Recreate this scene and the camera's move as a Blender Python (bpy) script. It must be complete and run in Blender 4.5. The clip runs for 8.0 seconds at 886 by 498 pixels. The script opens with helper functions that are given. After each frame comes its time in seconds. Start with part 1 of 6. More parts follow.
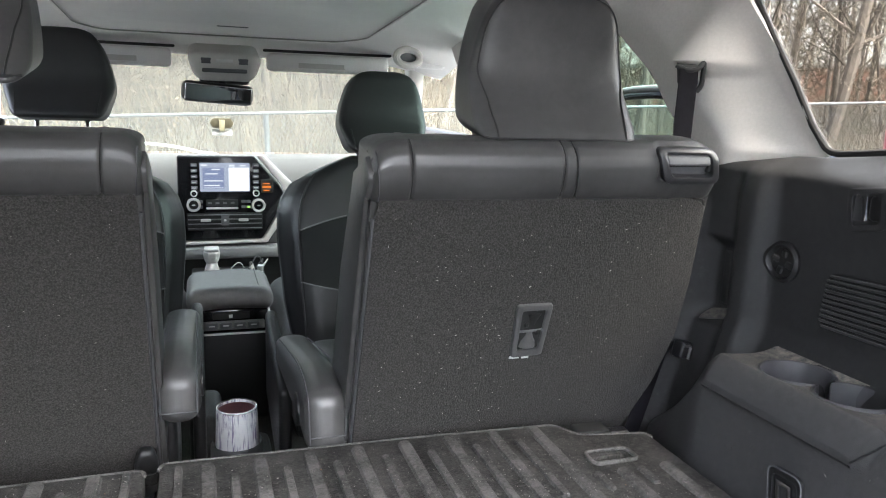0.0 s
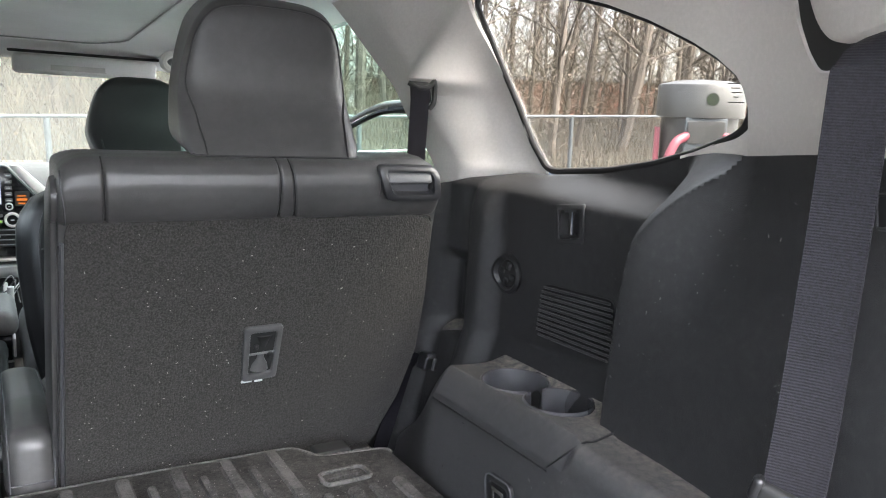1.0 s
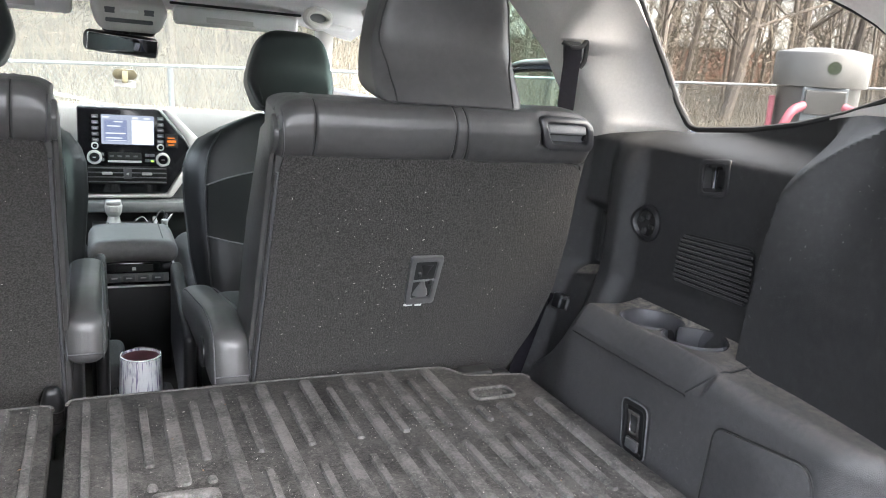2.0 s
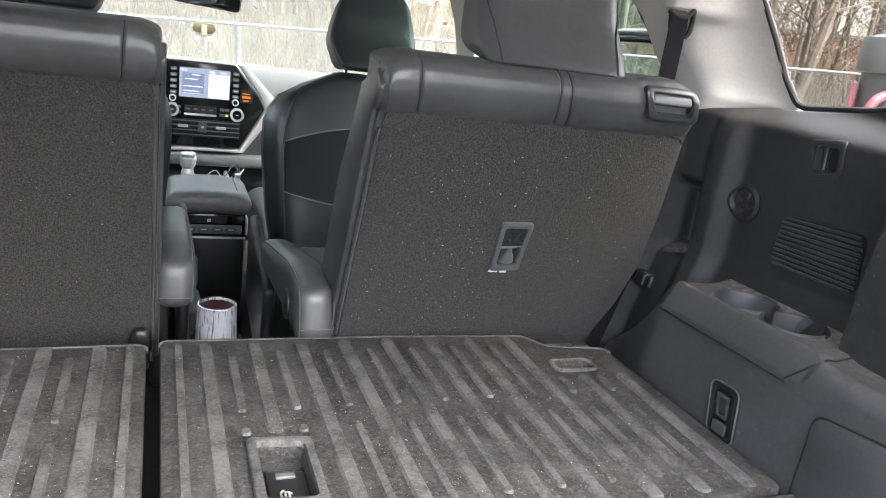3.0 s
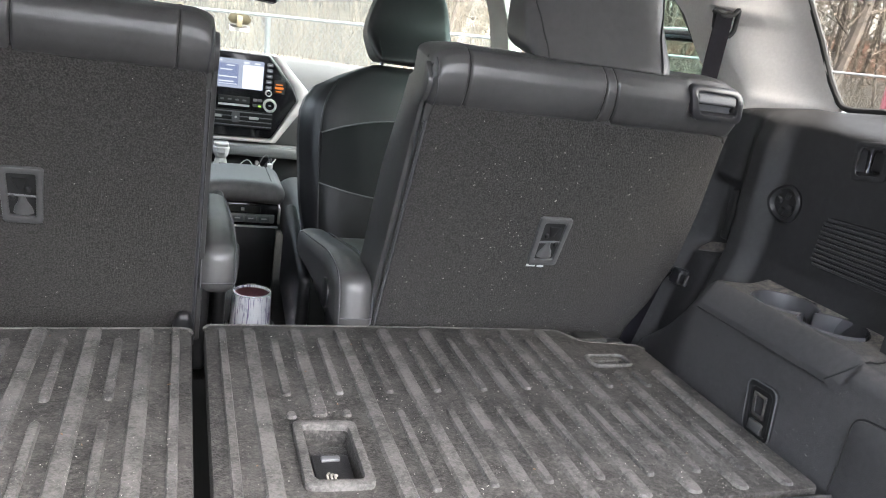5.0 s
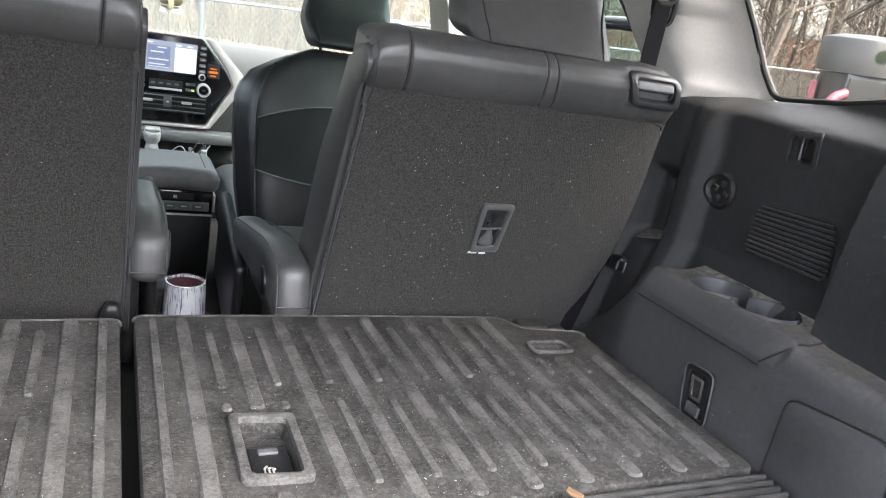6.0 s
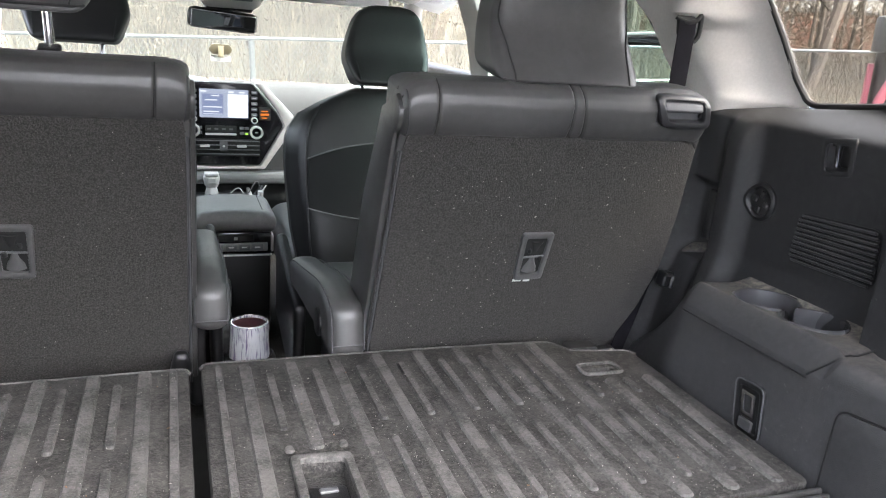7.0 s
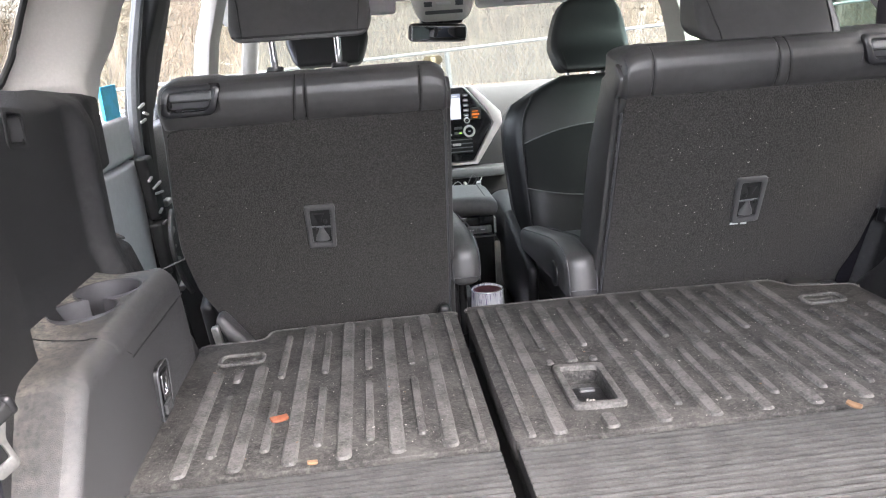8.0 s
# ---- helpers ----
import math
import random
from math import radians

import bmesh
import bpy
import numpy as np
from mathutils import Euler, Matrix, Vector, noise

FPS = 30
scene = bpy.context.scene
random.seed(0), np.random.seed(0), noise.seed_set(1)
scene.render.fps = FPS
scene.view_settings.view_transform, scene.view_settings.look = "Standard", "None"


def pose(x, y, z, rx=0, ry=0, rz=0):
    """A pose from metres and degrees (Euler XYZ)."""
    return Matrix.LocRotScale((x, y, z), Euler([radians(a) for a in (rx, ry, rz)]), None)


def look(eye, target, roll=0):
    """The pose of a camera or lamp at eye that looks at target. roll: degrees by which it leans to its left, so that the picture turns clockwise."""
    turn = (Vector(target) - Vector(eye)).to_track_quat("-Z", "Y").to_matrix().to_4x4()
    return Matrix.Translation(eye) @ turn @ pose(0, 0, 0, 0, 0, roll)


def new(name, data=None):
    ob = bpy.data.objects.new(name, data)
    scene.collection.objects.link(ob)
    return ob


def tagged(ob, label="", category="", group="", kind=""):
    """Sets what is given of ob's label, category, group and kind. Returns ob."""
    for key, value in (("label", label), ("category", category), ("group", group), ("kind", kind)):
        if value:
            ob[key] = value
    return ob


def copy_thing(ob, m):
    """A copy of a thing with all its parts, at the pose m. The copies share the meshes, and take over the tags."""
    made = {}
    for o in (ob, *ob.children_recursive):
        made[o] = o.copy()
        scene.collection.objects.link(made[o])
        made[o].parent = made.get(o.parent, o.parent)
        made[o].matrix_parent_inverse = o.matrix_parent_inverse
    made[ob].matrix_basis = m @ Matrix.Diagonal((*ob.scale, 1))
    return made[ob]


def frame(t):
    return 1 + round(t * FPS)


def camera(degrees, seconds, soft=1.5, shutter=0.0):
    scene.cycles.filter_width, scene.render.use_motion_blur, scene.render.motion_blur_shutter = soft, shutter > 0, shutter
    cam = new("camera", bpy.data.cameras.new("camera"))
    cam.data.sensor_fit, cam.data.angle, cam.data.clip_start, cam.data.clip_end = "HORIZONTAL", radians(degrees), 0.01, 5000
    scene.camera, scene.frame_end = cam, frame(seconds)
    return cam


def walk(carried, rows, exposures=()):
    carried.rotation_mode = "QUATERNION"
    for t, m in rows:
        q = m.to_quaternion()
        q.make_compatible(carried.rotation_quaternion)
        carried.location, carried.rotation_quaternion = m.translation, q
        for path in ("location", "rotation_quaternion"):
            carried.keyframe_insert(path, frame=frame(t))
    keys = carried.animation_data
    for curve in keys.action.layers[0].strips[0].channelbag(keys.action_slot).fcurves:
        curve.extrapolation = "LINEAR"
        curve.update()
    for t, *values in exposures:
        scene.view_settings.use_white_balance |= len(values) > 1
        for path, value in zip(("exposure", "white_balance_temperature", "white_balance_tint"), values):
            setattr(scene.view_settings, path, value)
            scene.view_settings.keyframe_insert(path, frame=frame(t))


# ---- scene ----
cam = camera(61.4, 8.0, soft=1.1)
PATH = [
    (0, (-0.074, 0.002, 0.507), (0.542, 1.86, 0.095), 2.1),
    (0.5, (0.035, -0.018, 0.515), (0.97, 1.71, 0.138), 3.2),
    (1, (0.06, -0.034, 0.527), (1.1, 1.633, 0.153), 3.4),
    (1.5, (-0.02, -0.092, 0.528), (0.912, 1.623, 0.092), 3.6),
    (2, (-0.091, -0.095, 0.513), (0.747, 1.654, 0.025), 5.1),
    (2.2, (-0.112, -0.082, 0.499), (0.701, 1.675, -0.007), 5.9),
    (3.5, (-0.152, -0.06, 0.489), (0.527, 1.727, -0.101), 8.2),
    (4, (-0.162, -0.065, 0.487), (0.494, 1.731, -0.101), 8.4),
    (5.5, (-0.186, -0.06, 0.481), (0.538, 1.707, -0.112), 9.9),
    (6, (-0.177, -0.049, 0.475), (0.648, 1.674, -0.115), 10.1),
    (6.5, (-0.175, -0.037, 0.508), (0.666, 1.685, -0.065), 8.3),
    (7, (-0.166, -0.085, 0.522), (0.506, 1.708, -0.057), 4.5),
    (7.2, (-0.172, -0.118, 0.521), (0.409, 1.7, -0.068), 3.2),
    (7.5, (-0.18, -0.185, 0.495), (0.224, 1.68, -0.104), 0.5),
    (7.7, (-0.209, -0.227, 0.486), (0.098, 1.658, -0.104), -1.4),
    (8, (-0.279, -0.288, 0.507), (-0.117, 1.62, -0.07), -4.1),
]
walk(cam, [(t, look(eye, target, roll)) for t, eye, target, roll in PATH],
     [(0.0, 4.10, 6380, 8.5), (1.0, 4.18, 6390, 9.0), (2.0, 4.36, 6400, 9.5), (3.5, 4.28, 6410, 10.0), (6.5, 4.24, 6410, 10.0), (8.0, 4.20, 6480, 13.5)])

# ---- world, sun ----
world = bpy.data.worlds.new("overcast_sky")
scene.world = world
world.use_nodes = True
wn = world.node_tree.nodes
wl = world.node_tree.links
wn.clear()
sky = wn.new("ShaderNodeTexSky")
sky.sky_type = "NISHITA"
sky.sun_disc = False
sky.sun_elevation = radians(57)
sky.sun_rotation = radians(146)
sky.dust_density = 6.0
soft_sky = wn.new("ShaderNodeHueSaturation")
soft_sky.inputs["Saturation"].default_value = 0.45
bg = wn.new("ShaderNodeBackground")
bg.inputs["Strength"].default_value = 0.20
wout = wn.new("ShaderNodeOutputWorld")
wl.new(sky.outputs["Color"], soft_sky.inputs["Color"])
wl.new(soft_sky.outputs["Color"], bg.inputs["Color"])
wl.new(bg.outputs["Background"], wout.inputs["Surface"])

sun_data = bpy.data.lights.new("sun", "SUN")
sun_data.energy = 0.20
sun_data.angle = radians(75)
sun_data.color = (1.0, 1.0, 0.995)
sun = new("sun", sun_data)
sun.matrix_basis = look((3.6, -4.4, 8), (0, 1, 0))


# ---- materials ----
def material(name, base, rough=0.5, metal=0.0, var=0.25, scale=40.0, bump=0.0, bump_scale=400.0, coarse=4.0, spec=0.5,
             dust=None, dust_amount=0.0, dust_scale=9.0, settle=False, dust_lo=0.42, sheen=0.0, coat=0.0, per_object=0.0, wall_dust=None):
    """A surface with tone variation at two scales, a fine relief and an optional layer of dust."""
    m = bpy.data.materials.new(name)
    m.use_nodes = True
    nt = m.node_tree
    nodes, links = nt.nodes, nt.links
    bsdf = nodes["Principled BSDF"]
    tex = nodes.new("ShaderNodeTexCoord")
    fine = nodes.new("ShaderNodeTexNoise")
    fine.inputs["Scale"].default_value = scale
    fine.inputs["Detail"].default_value = 6
    fine.inputs["Roughness"].default_value = 0.72
    wide = nodes.new("ShaderNodeTexNoise")
    wide.inputs["Scale"].default_value = coarse
    wide.inputs["Detail"].default_value = 3
    add = nodes.new("ShaderNodeMath")
    add.operation = "ADD"
    rng = nodes.new("ShaderNodeMapRange")
    rng.inputs["From Min"].default_value = 0.82
    rng.inputs["From Max"].default_value = 1.18
    rng.inputs["To Min"].default_value = 1 - var
    rng.inputs["To Max"].default_value = 1 + var
    mul = nodes.new("ShaderNodeMix")
    mul.data_type = "RGBA"
    mul.blend_type = "MULTIPLY"
    mul.inputs["Factor"].default_value = 1.0
    mul.inputs["A"].default_value = (*base, 1)
    for n in (fine, wide):
        links.new(tex.outputs["Object"], n.inputs["Vector"])
    links.new(fine.outputs["Fac"], add.inputs[0])
    links.new(wide.outputs["Fac"], add.inputs[1])
    links.new(add.outputs[0], rng.inputs["Value"])
    links.new(rng.outputs["Result"], mul.inputs["B"])
    colour = mul.outputs["Result"]
    if per_object:
        info = nodes.new("ShaderNodeObjectInfo")
        r2 = nodes.new("ShaderNodeMapRange")
        r2.inputs["To Min"].default_value = 1 - per_object
        r2.inputs["To Max"].default_value = 1 + per_object
        m3 = nodes.new("ShaderNodeMix")
        m3.data_type = "RGBA"
        m3.blend_type = "MULTIPLY"
        m3.inputs["Factor"].default_value = 1.0
        links.new(info.outputs["Random"], r2.inputs["Value"])
        links.new(colour, m3.inputs["A"])
        links.new(r2.outputs["Result"], m3.inputs["B"])
        colour = m3.outputs["Result"]
    if dust:
        dn = nodes.new("ShaderNodeTexNoise")
        dn.inputs["Scale"].default_value = dust_scale
        dn.inputs["Detail"].default_value = 8
        dn.inputs["Roughness"].default_value = 0.7
        dr = nodes.new("ShaderNodeMapRange")
        dr.inputs["From Min"].default_value = dust_lo
        dr.inputs["From Max"].default_value = dust_lo + 0.3
        dr.inputs["To Max"].default_value = dust_amount
        dm = nodes.new("ShaderNodeMix")
        dm.data_type = "RGBA"
        dm.inputs["B"].default_value = (*dust, 1)
        links.new(tex.outputs["Object"], dn.inputs["Vector"])
        links.new(dn.outputs["Fac"], dr.inputs["Value"])
        amount = dr.outputs["Result"]
        if settle:
            geo = nodes.new("ShaderNodeNewGeometry")
            sep = nodes.new("ShaderNodeSeparateXYZ")
            up = nodes.new("ShaderNodeMapRange")
            up.inputs["From Min"].default_value = 0.55
            up.inputs["From Max"].default_value = 0.98
            up.inputs["To Min"].default_value = 0.12
            both = nodes.new("ShaderNodeMath")
            both.operation = "MULTIPLY"
            links.new(geo.outputs["Normal"], sep.inputs["Vector"])
            links.new(sep.outputs["Z"], up.inputs["Value"])
            links.new(up.outputs["Result"], both.inputs[0])
            links.new(amount, both.inputs[1])
            amount = both.outputs[0]
        if wall_dust:
            xyz = nodes.new("ShaderNodeSeparateXYZ")
            mag = nodes.new("ShaderNodeMath")
            mag.operation = "ABSOLUTE"
            near = nodes.new("ShaderNodeMapRange")
            near.inputs["From Min"].default_value, near.inputs["From Max"].default_value = wall_dust
            near.inputs["To Min"].default_value = 0.22
            more_dust = nodes.new("ShaderNodeMath")
            more_dust.operation = "MULTIPLY"
            links.new(tex.outputs["Object"], xyz.inputs["Vector"])
            links.new(xyz.outputs["X"], mag.inputs[0])
            links.new(mag.outputs[0], near.inputs["Value"])
            links.new(near.outputs["Result"], more_dust.inputs[0])
            links.new(amount, more_dust.inputs[1])
            amount = more_dust.outputs[0]
        links.new(amount, dm.inputs["Factor"])
        links.new(colour, dm.inputs["A"])
        colour = dm.outputs["Result"]
        rr = nodes.new("ShaderNodeMapRange")
        rr.inputs["From Max"].default_value = max(dust_amount, 0.01)
        rr.inputs["To Min"].default_value = rough
        rr.inputs["To Max"].default_value = min(1.0, rough + 0.25)
        links.new(amount, rr.inputs["Value"])
        links.new(rr.outputs["Result"], bsdf.inputs["Roughness"])
    else:
        rr = nodes.new("ShaderNodeMapRange")
        rr.inputs["From Min"].default_value = 0.3
        rr.inputs["From Max"].default_value = 0.7
        rr.inputs["To Min"].default_value = max(0.02, rough * 0.85)
        rr.inputs["To Max"].default_value = min(1.0, rough * 1.15)
        links.new(wide.outputs["Fac"], rr.inputs["Value"])
        links.new(rr.outputs["Result"], bsdf.inputs["Roughness"])
    links.new(colour, bsdf.inputs["Base Color"])
    bsdf.inputs["Metallic"].default_value = metal
    bsdf.inputs["Specular IOR Level"].default_value = spec
    bsdf.inputs["Sheen Weight"].default_value = sheen
    bsdf.inputs["Coat Weight"].default_value = coat
    bsdf.inputs["Coat Roughness"].default_value = 0.08
    if bump:
        bt = nodes.new("ShaderNodeTexVoronoi" if bump < 0 else "ShaderNodeTexNoise")
        bt.inputs["Scale"].default_value = bump_scale
        links.new(tex.outputs["Object"], bt.inputs["Vector"])
        bp = nodes.new("ShaderNodeBump")
        bp.inputs["Strength"].default_value = abs(bump)
        bp.inputs["Distance"].default_value = 0.0015
        links.new(bt.outputs["Distance" if bump < 0 else "Fac"], bp.inputs["Height"])
        links.new(bp.outputs["Normal"], bsdf.inputs["Normal"])
    return m


def glass(name, tint=(1, 1, 1), rough=0.0):
    """Clear pane: see-through with a weak mirror on top."""
    m = bpy.data.materials.new(name)
    m.use_nodes = True
    nt = m.node_tree
    nt.nodes.clear()
    out = nt.nodes.new("ShaderNodeOutputMaterial")
    tr = nt.nodes.new("ShaderNodeBsdfTransparent")
    tr.inputs["Color"].default_value = (*tint, 1)
    gl = nt.nodes.new("ShaderNodeBsdfGlossy")
    gl.inputs["Roughness"].default_value = rough
    mx = nt.nodes.new("ShaderNodeMixShader")
    mx.inputs["Fac"].default_value = 0.035
    nt.links.new(tr.outputs["BSDF"], mx.inputs[1])
    nt.links.new(gl.outputs["BSDF"], mx.inputs[2])
    nt.links.new(mx.outputs["Shader"], out.inputs["Surface"])
    return m


def hazy_glass(name, tint, film):
    """A pane with a thin translucent film that lays a pale haze over the view."""
    m = glass(name, tint)
    nt = m.node_tree
    out = [n for n in nt.nodes if n.type == "OUTPUT_MATERIAL"][0]
    old = out.inputs["Surface"].links[0].from_socket
    tl = nt.nodes.new("ShaderNodeBsdfTranslucent")
    tl.inputs["Color"].default_value = (0.9, 0.92, 0.92, 1)
    mx = nt.nodes.new("ShaderNodeMixShader")
    mx.inputs["Fac"].default_value = film
    nt.links.new(old, mx.inputs[1])
    nt.links.new(tl.outputs["BSDF"], mx.inputs[2])
    nt.links.new(mx.outputs["Shader"], out.inputs["Surface"])
    return m


def glow(name, colour, strength):
    m = bpy.data.materials.new(name)
    m.use_nodes = True
    b = m.node_tree.nodes["Principled BSDF"]
    b.inputs["Base Color"].default_value = (0.01, 0.01, 0.01, 1)
    b.inputs["Emission Color"].default_value = (*colour, 1)
    b.inputs["Emission Strength"].default_value = strength
    b.inputs["Roughness"].default_value = 0.2
    return m


LEATHER = material("black_leather", (0.043, 0.0421, 0.0417), 0.38, var=0.15, scale=60, bump=-0.12, bump_scale=900, coarse=6, spec=0.62)
CARPET = material("charcoal_carpet", (0.0305, 0.0288, 0.0275), 0.95, var=0.42, scale=380, bump=1.0, bump_scale=420, coarse=420, spec=0.1,
                  sheen=0.08, dust=(0.095, 0.090, 0.085), dust_amount=0.32, dust_scale=420, dust_lo=0.50)
TRIM = material("black_trim_plastic", (0.0235, 0.0232, 0.0240), 0.48, var=0.2, scale=90, bump=0.5, bump_scale=1100, coarse=3, spec=0.32,
                dust=(0.13, 0.126, 0.122), dust_amount=0.25, dust_scale=90, dust_lo=0.56)
DUSTY = material("dusty_trim_plastic", (0.042, 0.0415, 0.043), 0.47, var=0.2, scale=120, bump=0.5, bump_scale=1000, coarse=6, spec=0.45,
                 dust=(0.30, 0.27, 0.23), dust_amount=1.0, dust_scale=110, settle=True, dust_lo=0.35, wall_dust=(0.648, 0.728))
BLACK = material("plain_black_plastic", (0.0105, 0.0104, 0.0112), 0.38, var=0.15, scale=60, bump=0.3, bump_scale=900)
GLOSS = material("gloss_black_panel", (0.008, 0.008, 0.009), 0.12, var=0.1, scale=20)
RUBBER = material("worn_brown_grey_rubber", (0.030, 0.0282, 0.0266), 0.74, var=0.6, scale=300, bump=1.0, bump_scale=380, coarse=16, spec=0.3, dust_lo=0.50,
                  dust=(0.140, 0.131, 0.122), dust_amount=0.75, dust_scale=120)
RIB = material("worn_rubber_rib", (0.065, 0.0621, 0.0595), 0.78, var=0.5, scale=240, bump=1.0, bump_scale=380, coarse=18, spec=0.3, dust_lo=0.50,
               dust=(0.150, 0.142, 0.134), dust_amount=0.65, dust_scale=90)
FLAP = material("ribbed_flap_rubber", (0.023, 0.0225, 0.0222), 0.72, var=0.4, scale=300, coarse=30, bump=0.6, bump_scale=400, spec=0.35,
                dust=(0.085, 0.081, 0.078), dust_amount=0.20, dust_scale=90)
FELT = material("warm_grey_headliner", (0.82, 0.80, 0.785), 0.95, var=0.08, scale=300, bump=0.4, bump_scale=1200, coarse=3, spec=0.1)
PILLAR = material("warm_grey_pillar_plastic", (0.55, 0.525, 0.495), 0.85, var=0.06, scale=200, bump=0.35, bump_scale=1400, coarse=3, spec=0.35)
BAND = material("satin_champagne_band", (0.46, 0.445, 0.42), 0.35, metal=0.15, var=0.05, scale=80)
# darker copy of the seat leather: shade on the front seats is in its colour
LEATHER_SHADED = material("black_leather_shaded", (0.0095, 0.0093, 0.0098), 0.40, var=0.15, scale=60, bump=-0.12, bump_scale=900)
KNIT = material("black_knit", (0.004, 0.004, 0.0045), 0.7, var=0.3, scale=500, bump=0.4, bump_scale=1200, spec=0.3)
ANCHOR = material("dark_grey_plastic", (0.058, 0.0575, 0.058), 0.4, var=0.12, scale=120, bump=0.3, bump_scale=900)
SHELF = material("grey_dash_shelf", (0.12, 0.124, 0.124), 0.45, var=0.08, scale=120)
SIDEVINYL = material("dark_grey_vinyl", (0.050, 0.050, 0.054), 0.45, var=0.12, scale=80, bump=-0.12, bump_scale=900)
SILVER = material("satin_silver_trim", (0.60, 0.59, 0.57), 0.32, metal=0.4, var=0.06, scale=80)
CHROME = material("polished_steel", (0.72, 0.72, 0.74), 0.14, metal=1.0, var=0.05, scale=60)
ZINC = material("zinc_latch_steel", (0.45, 0.44, 0.42), 0.38, metal=0.9, var=0.2, scale=150)
GREYPLASTIC = material("grey_bezel_plastic", (0.085, 0.086, 0.090), 0.45, var=0.12, scale=120, bump=0.3, bump_scale=900)
DASH = material("grey_dash_pad", (0.030, 0.031, 0.031), 0.85, var=0.1, scale=200, bump=0.4, bump_scale=900)
CONSOLE = material("grey_console_leather", (0.135, 0.133, 0.127), 0.45, var=0.12, scale=80, bump=-0.12, bump_scale=900)
WEBBING = material("seat_belt_webbing", (0.0095, 0.0088, 0.0115), 0.75, var=0.5, scale=700, coarse=300, spec=0.25)
wv = WEBBING.node_tree
weave = wv.nodes.new("ShaderNodeTexWave")
weave.bands_direction = "Z"
weave.inputs["Scale"].default_value = 140
weave.inputs["Distortion"].default_value = 2.2
weave.inputs["Detail"].default_value = 1
weave.inputs["Detail Scale"].default_value = 7
wbump = wv.nodes.new("ShaderNodeBump")
wbump.inputs["Strength"].default_value = 0.38
wbump.inputs["Distance"].default_value = 0.0012
wv.links.new(wv.nodes["Texture Coordinate"].outputs["Object"], weave.inputs["Vector"])
wv.links.new(weave.outputs["Fac"], wbump.inputs["Height"])
wv.links.new(wbump.outputs["Normal"], wv.nodes["Principled BSDF"].inputs["Normal"])
THREAD = material("pale_thread", (0.050, 0.050, 0.054), 0.7, var=0.2, scale=500)
LINT = material("pale_lint", (0.23, 0.216, 0.198), 0.9, var=0.4, scale=300, per_object=0.3)
ORANGE = material("orange_leaf", (0.19, 0.058, 0.026), 0.7, var=0.3, scale=150)
BROWNLEAF = material("tan_leaf", (0.14, 0.080, 0.042), 0.7, var=0.3, scale=150)
WHITE = material("white_paper", (0.50, 0.50, 0.49), 0.7, var=0.06, scale=80)
PANE = glass("clear_pane", (0.93, 0.95, 0.94))
QUARTER = glass("bronze_quarter_pane", (0.68, 0.672, 0.650))
# windscreen: the film adds a weak pale haze to what lies beyond
HAZY_PANE = hazy_glass("hazy_pane", (0.68, 0.71, 0.675), 0.010)
TINTED = glass("privacy_pane", (0.56, 0.65, 0.61))
MIRROR = material("mirror_silver", (0.9, 0.9, 0.9), 0.02, metal=1.0, var=0.0)
PAINT = material("blue_grey_car_paint", (0.12, 0.14, 0.18), 0.25, metal=0.3, var=0.06, scale=40, coat=0.8)
SEAL = material("black_rubber_seal", (0.006, 0.006, 0.006), 0.7, var=0.2, scale=100)
ASPHALT = material("pale_concrete", (0.235, 0.237, 0.24), 0.9, var=0.35, scale=30, bump=0.7, bump_scale=120, coarse=0.4, spec=0.2)
GALV = material("galvanised_steel", (0.078, 0.086, 0.090), 0.5, metal=0.3, var=0.15, scale=60)
STEEL = material("brushed_stainless", (0.064, 0.062, 0.058), 0.38, metal=0.5, var=0.12, scale=30, coarse=2)
PINK = material("faded_red_hose", (0.20, 0.045, 0.06), 0.5, var=0.15, scale=60)
BARK = material("winter_bark", (0.070, 0.058, 0.048), 0.9, var=0.35, scale=18, bump=0.8, bump_scale=40, coarse=2, per_object=0.35)
TWIG = material("dry_twigs", (0.085, 0.072, 0.055), 0.9, var=0.35, scale=3, coarse=0.5, spec=0.1)
LITTER = material("dry_leaf_litter", (0.047, 0.043, 0.034), 0.95, var=0.5, scale=6, coarse=0.6, bump=0.9, bump_scale=10, spec=0.1,
                  dust=(0.070, 0.064, 0.050), dust_amount=0.6, dust_scale=3)
BRICK = material("red_brick", (0.105, 0.040, 0.026), 0.9, var=0.2, scale=5, coarse=0.4, per_object=0.2)


# ---- building helpers ----
def thing(name, label, category, loc=(0, 0, 0), group="", kind=""):
    ob = new(name)
    ob.empty_display_size = 0.05
    ob.matrix_basis = Matrix.Translation(loc)
    return tagged(ob, label, category, group, kind)


def part(name, bm, mat, parent=None, label="", smooth=True, angle=40, local=False):
    """Links a bmesh as one mesh object under a thing or a part. Built in world places, unless local."""
    bmesh.ops.recalc_face_normals(bm, faces=bm.faces)
    me = bpy.data.meshes.new(name)
    bm.to_mesh(me)
    bm.free()
    if smooth:
        me.polygons.foreach_set("use_smooth", [True] * len(me.polygons))
        me.set_sharp_from_angle(angle=radians(angle))
    me.materials.append(mat)
    ob = new(name, me)
    if parent:
        ob.parent = parent
        if parent.type == "EMPTY" and not local:
            ob.matrix_parent_inverse = parent.matrix_basis.inverted()
    if label:
        ob["label"] = label
    return ob


def join(*bms):
    """One bmesh out of several."""
    out = bmesh.new()
    for b in bms:
        me = bpy.data.meshes.new("tmp")
        b.to_mesh(me)
        b.free()
        out.from_mesh(me)
        bpy.data.meshes.remove(me)
    return out


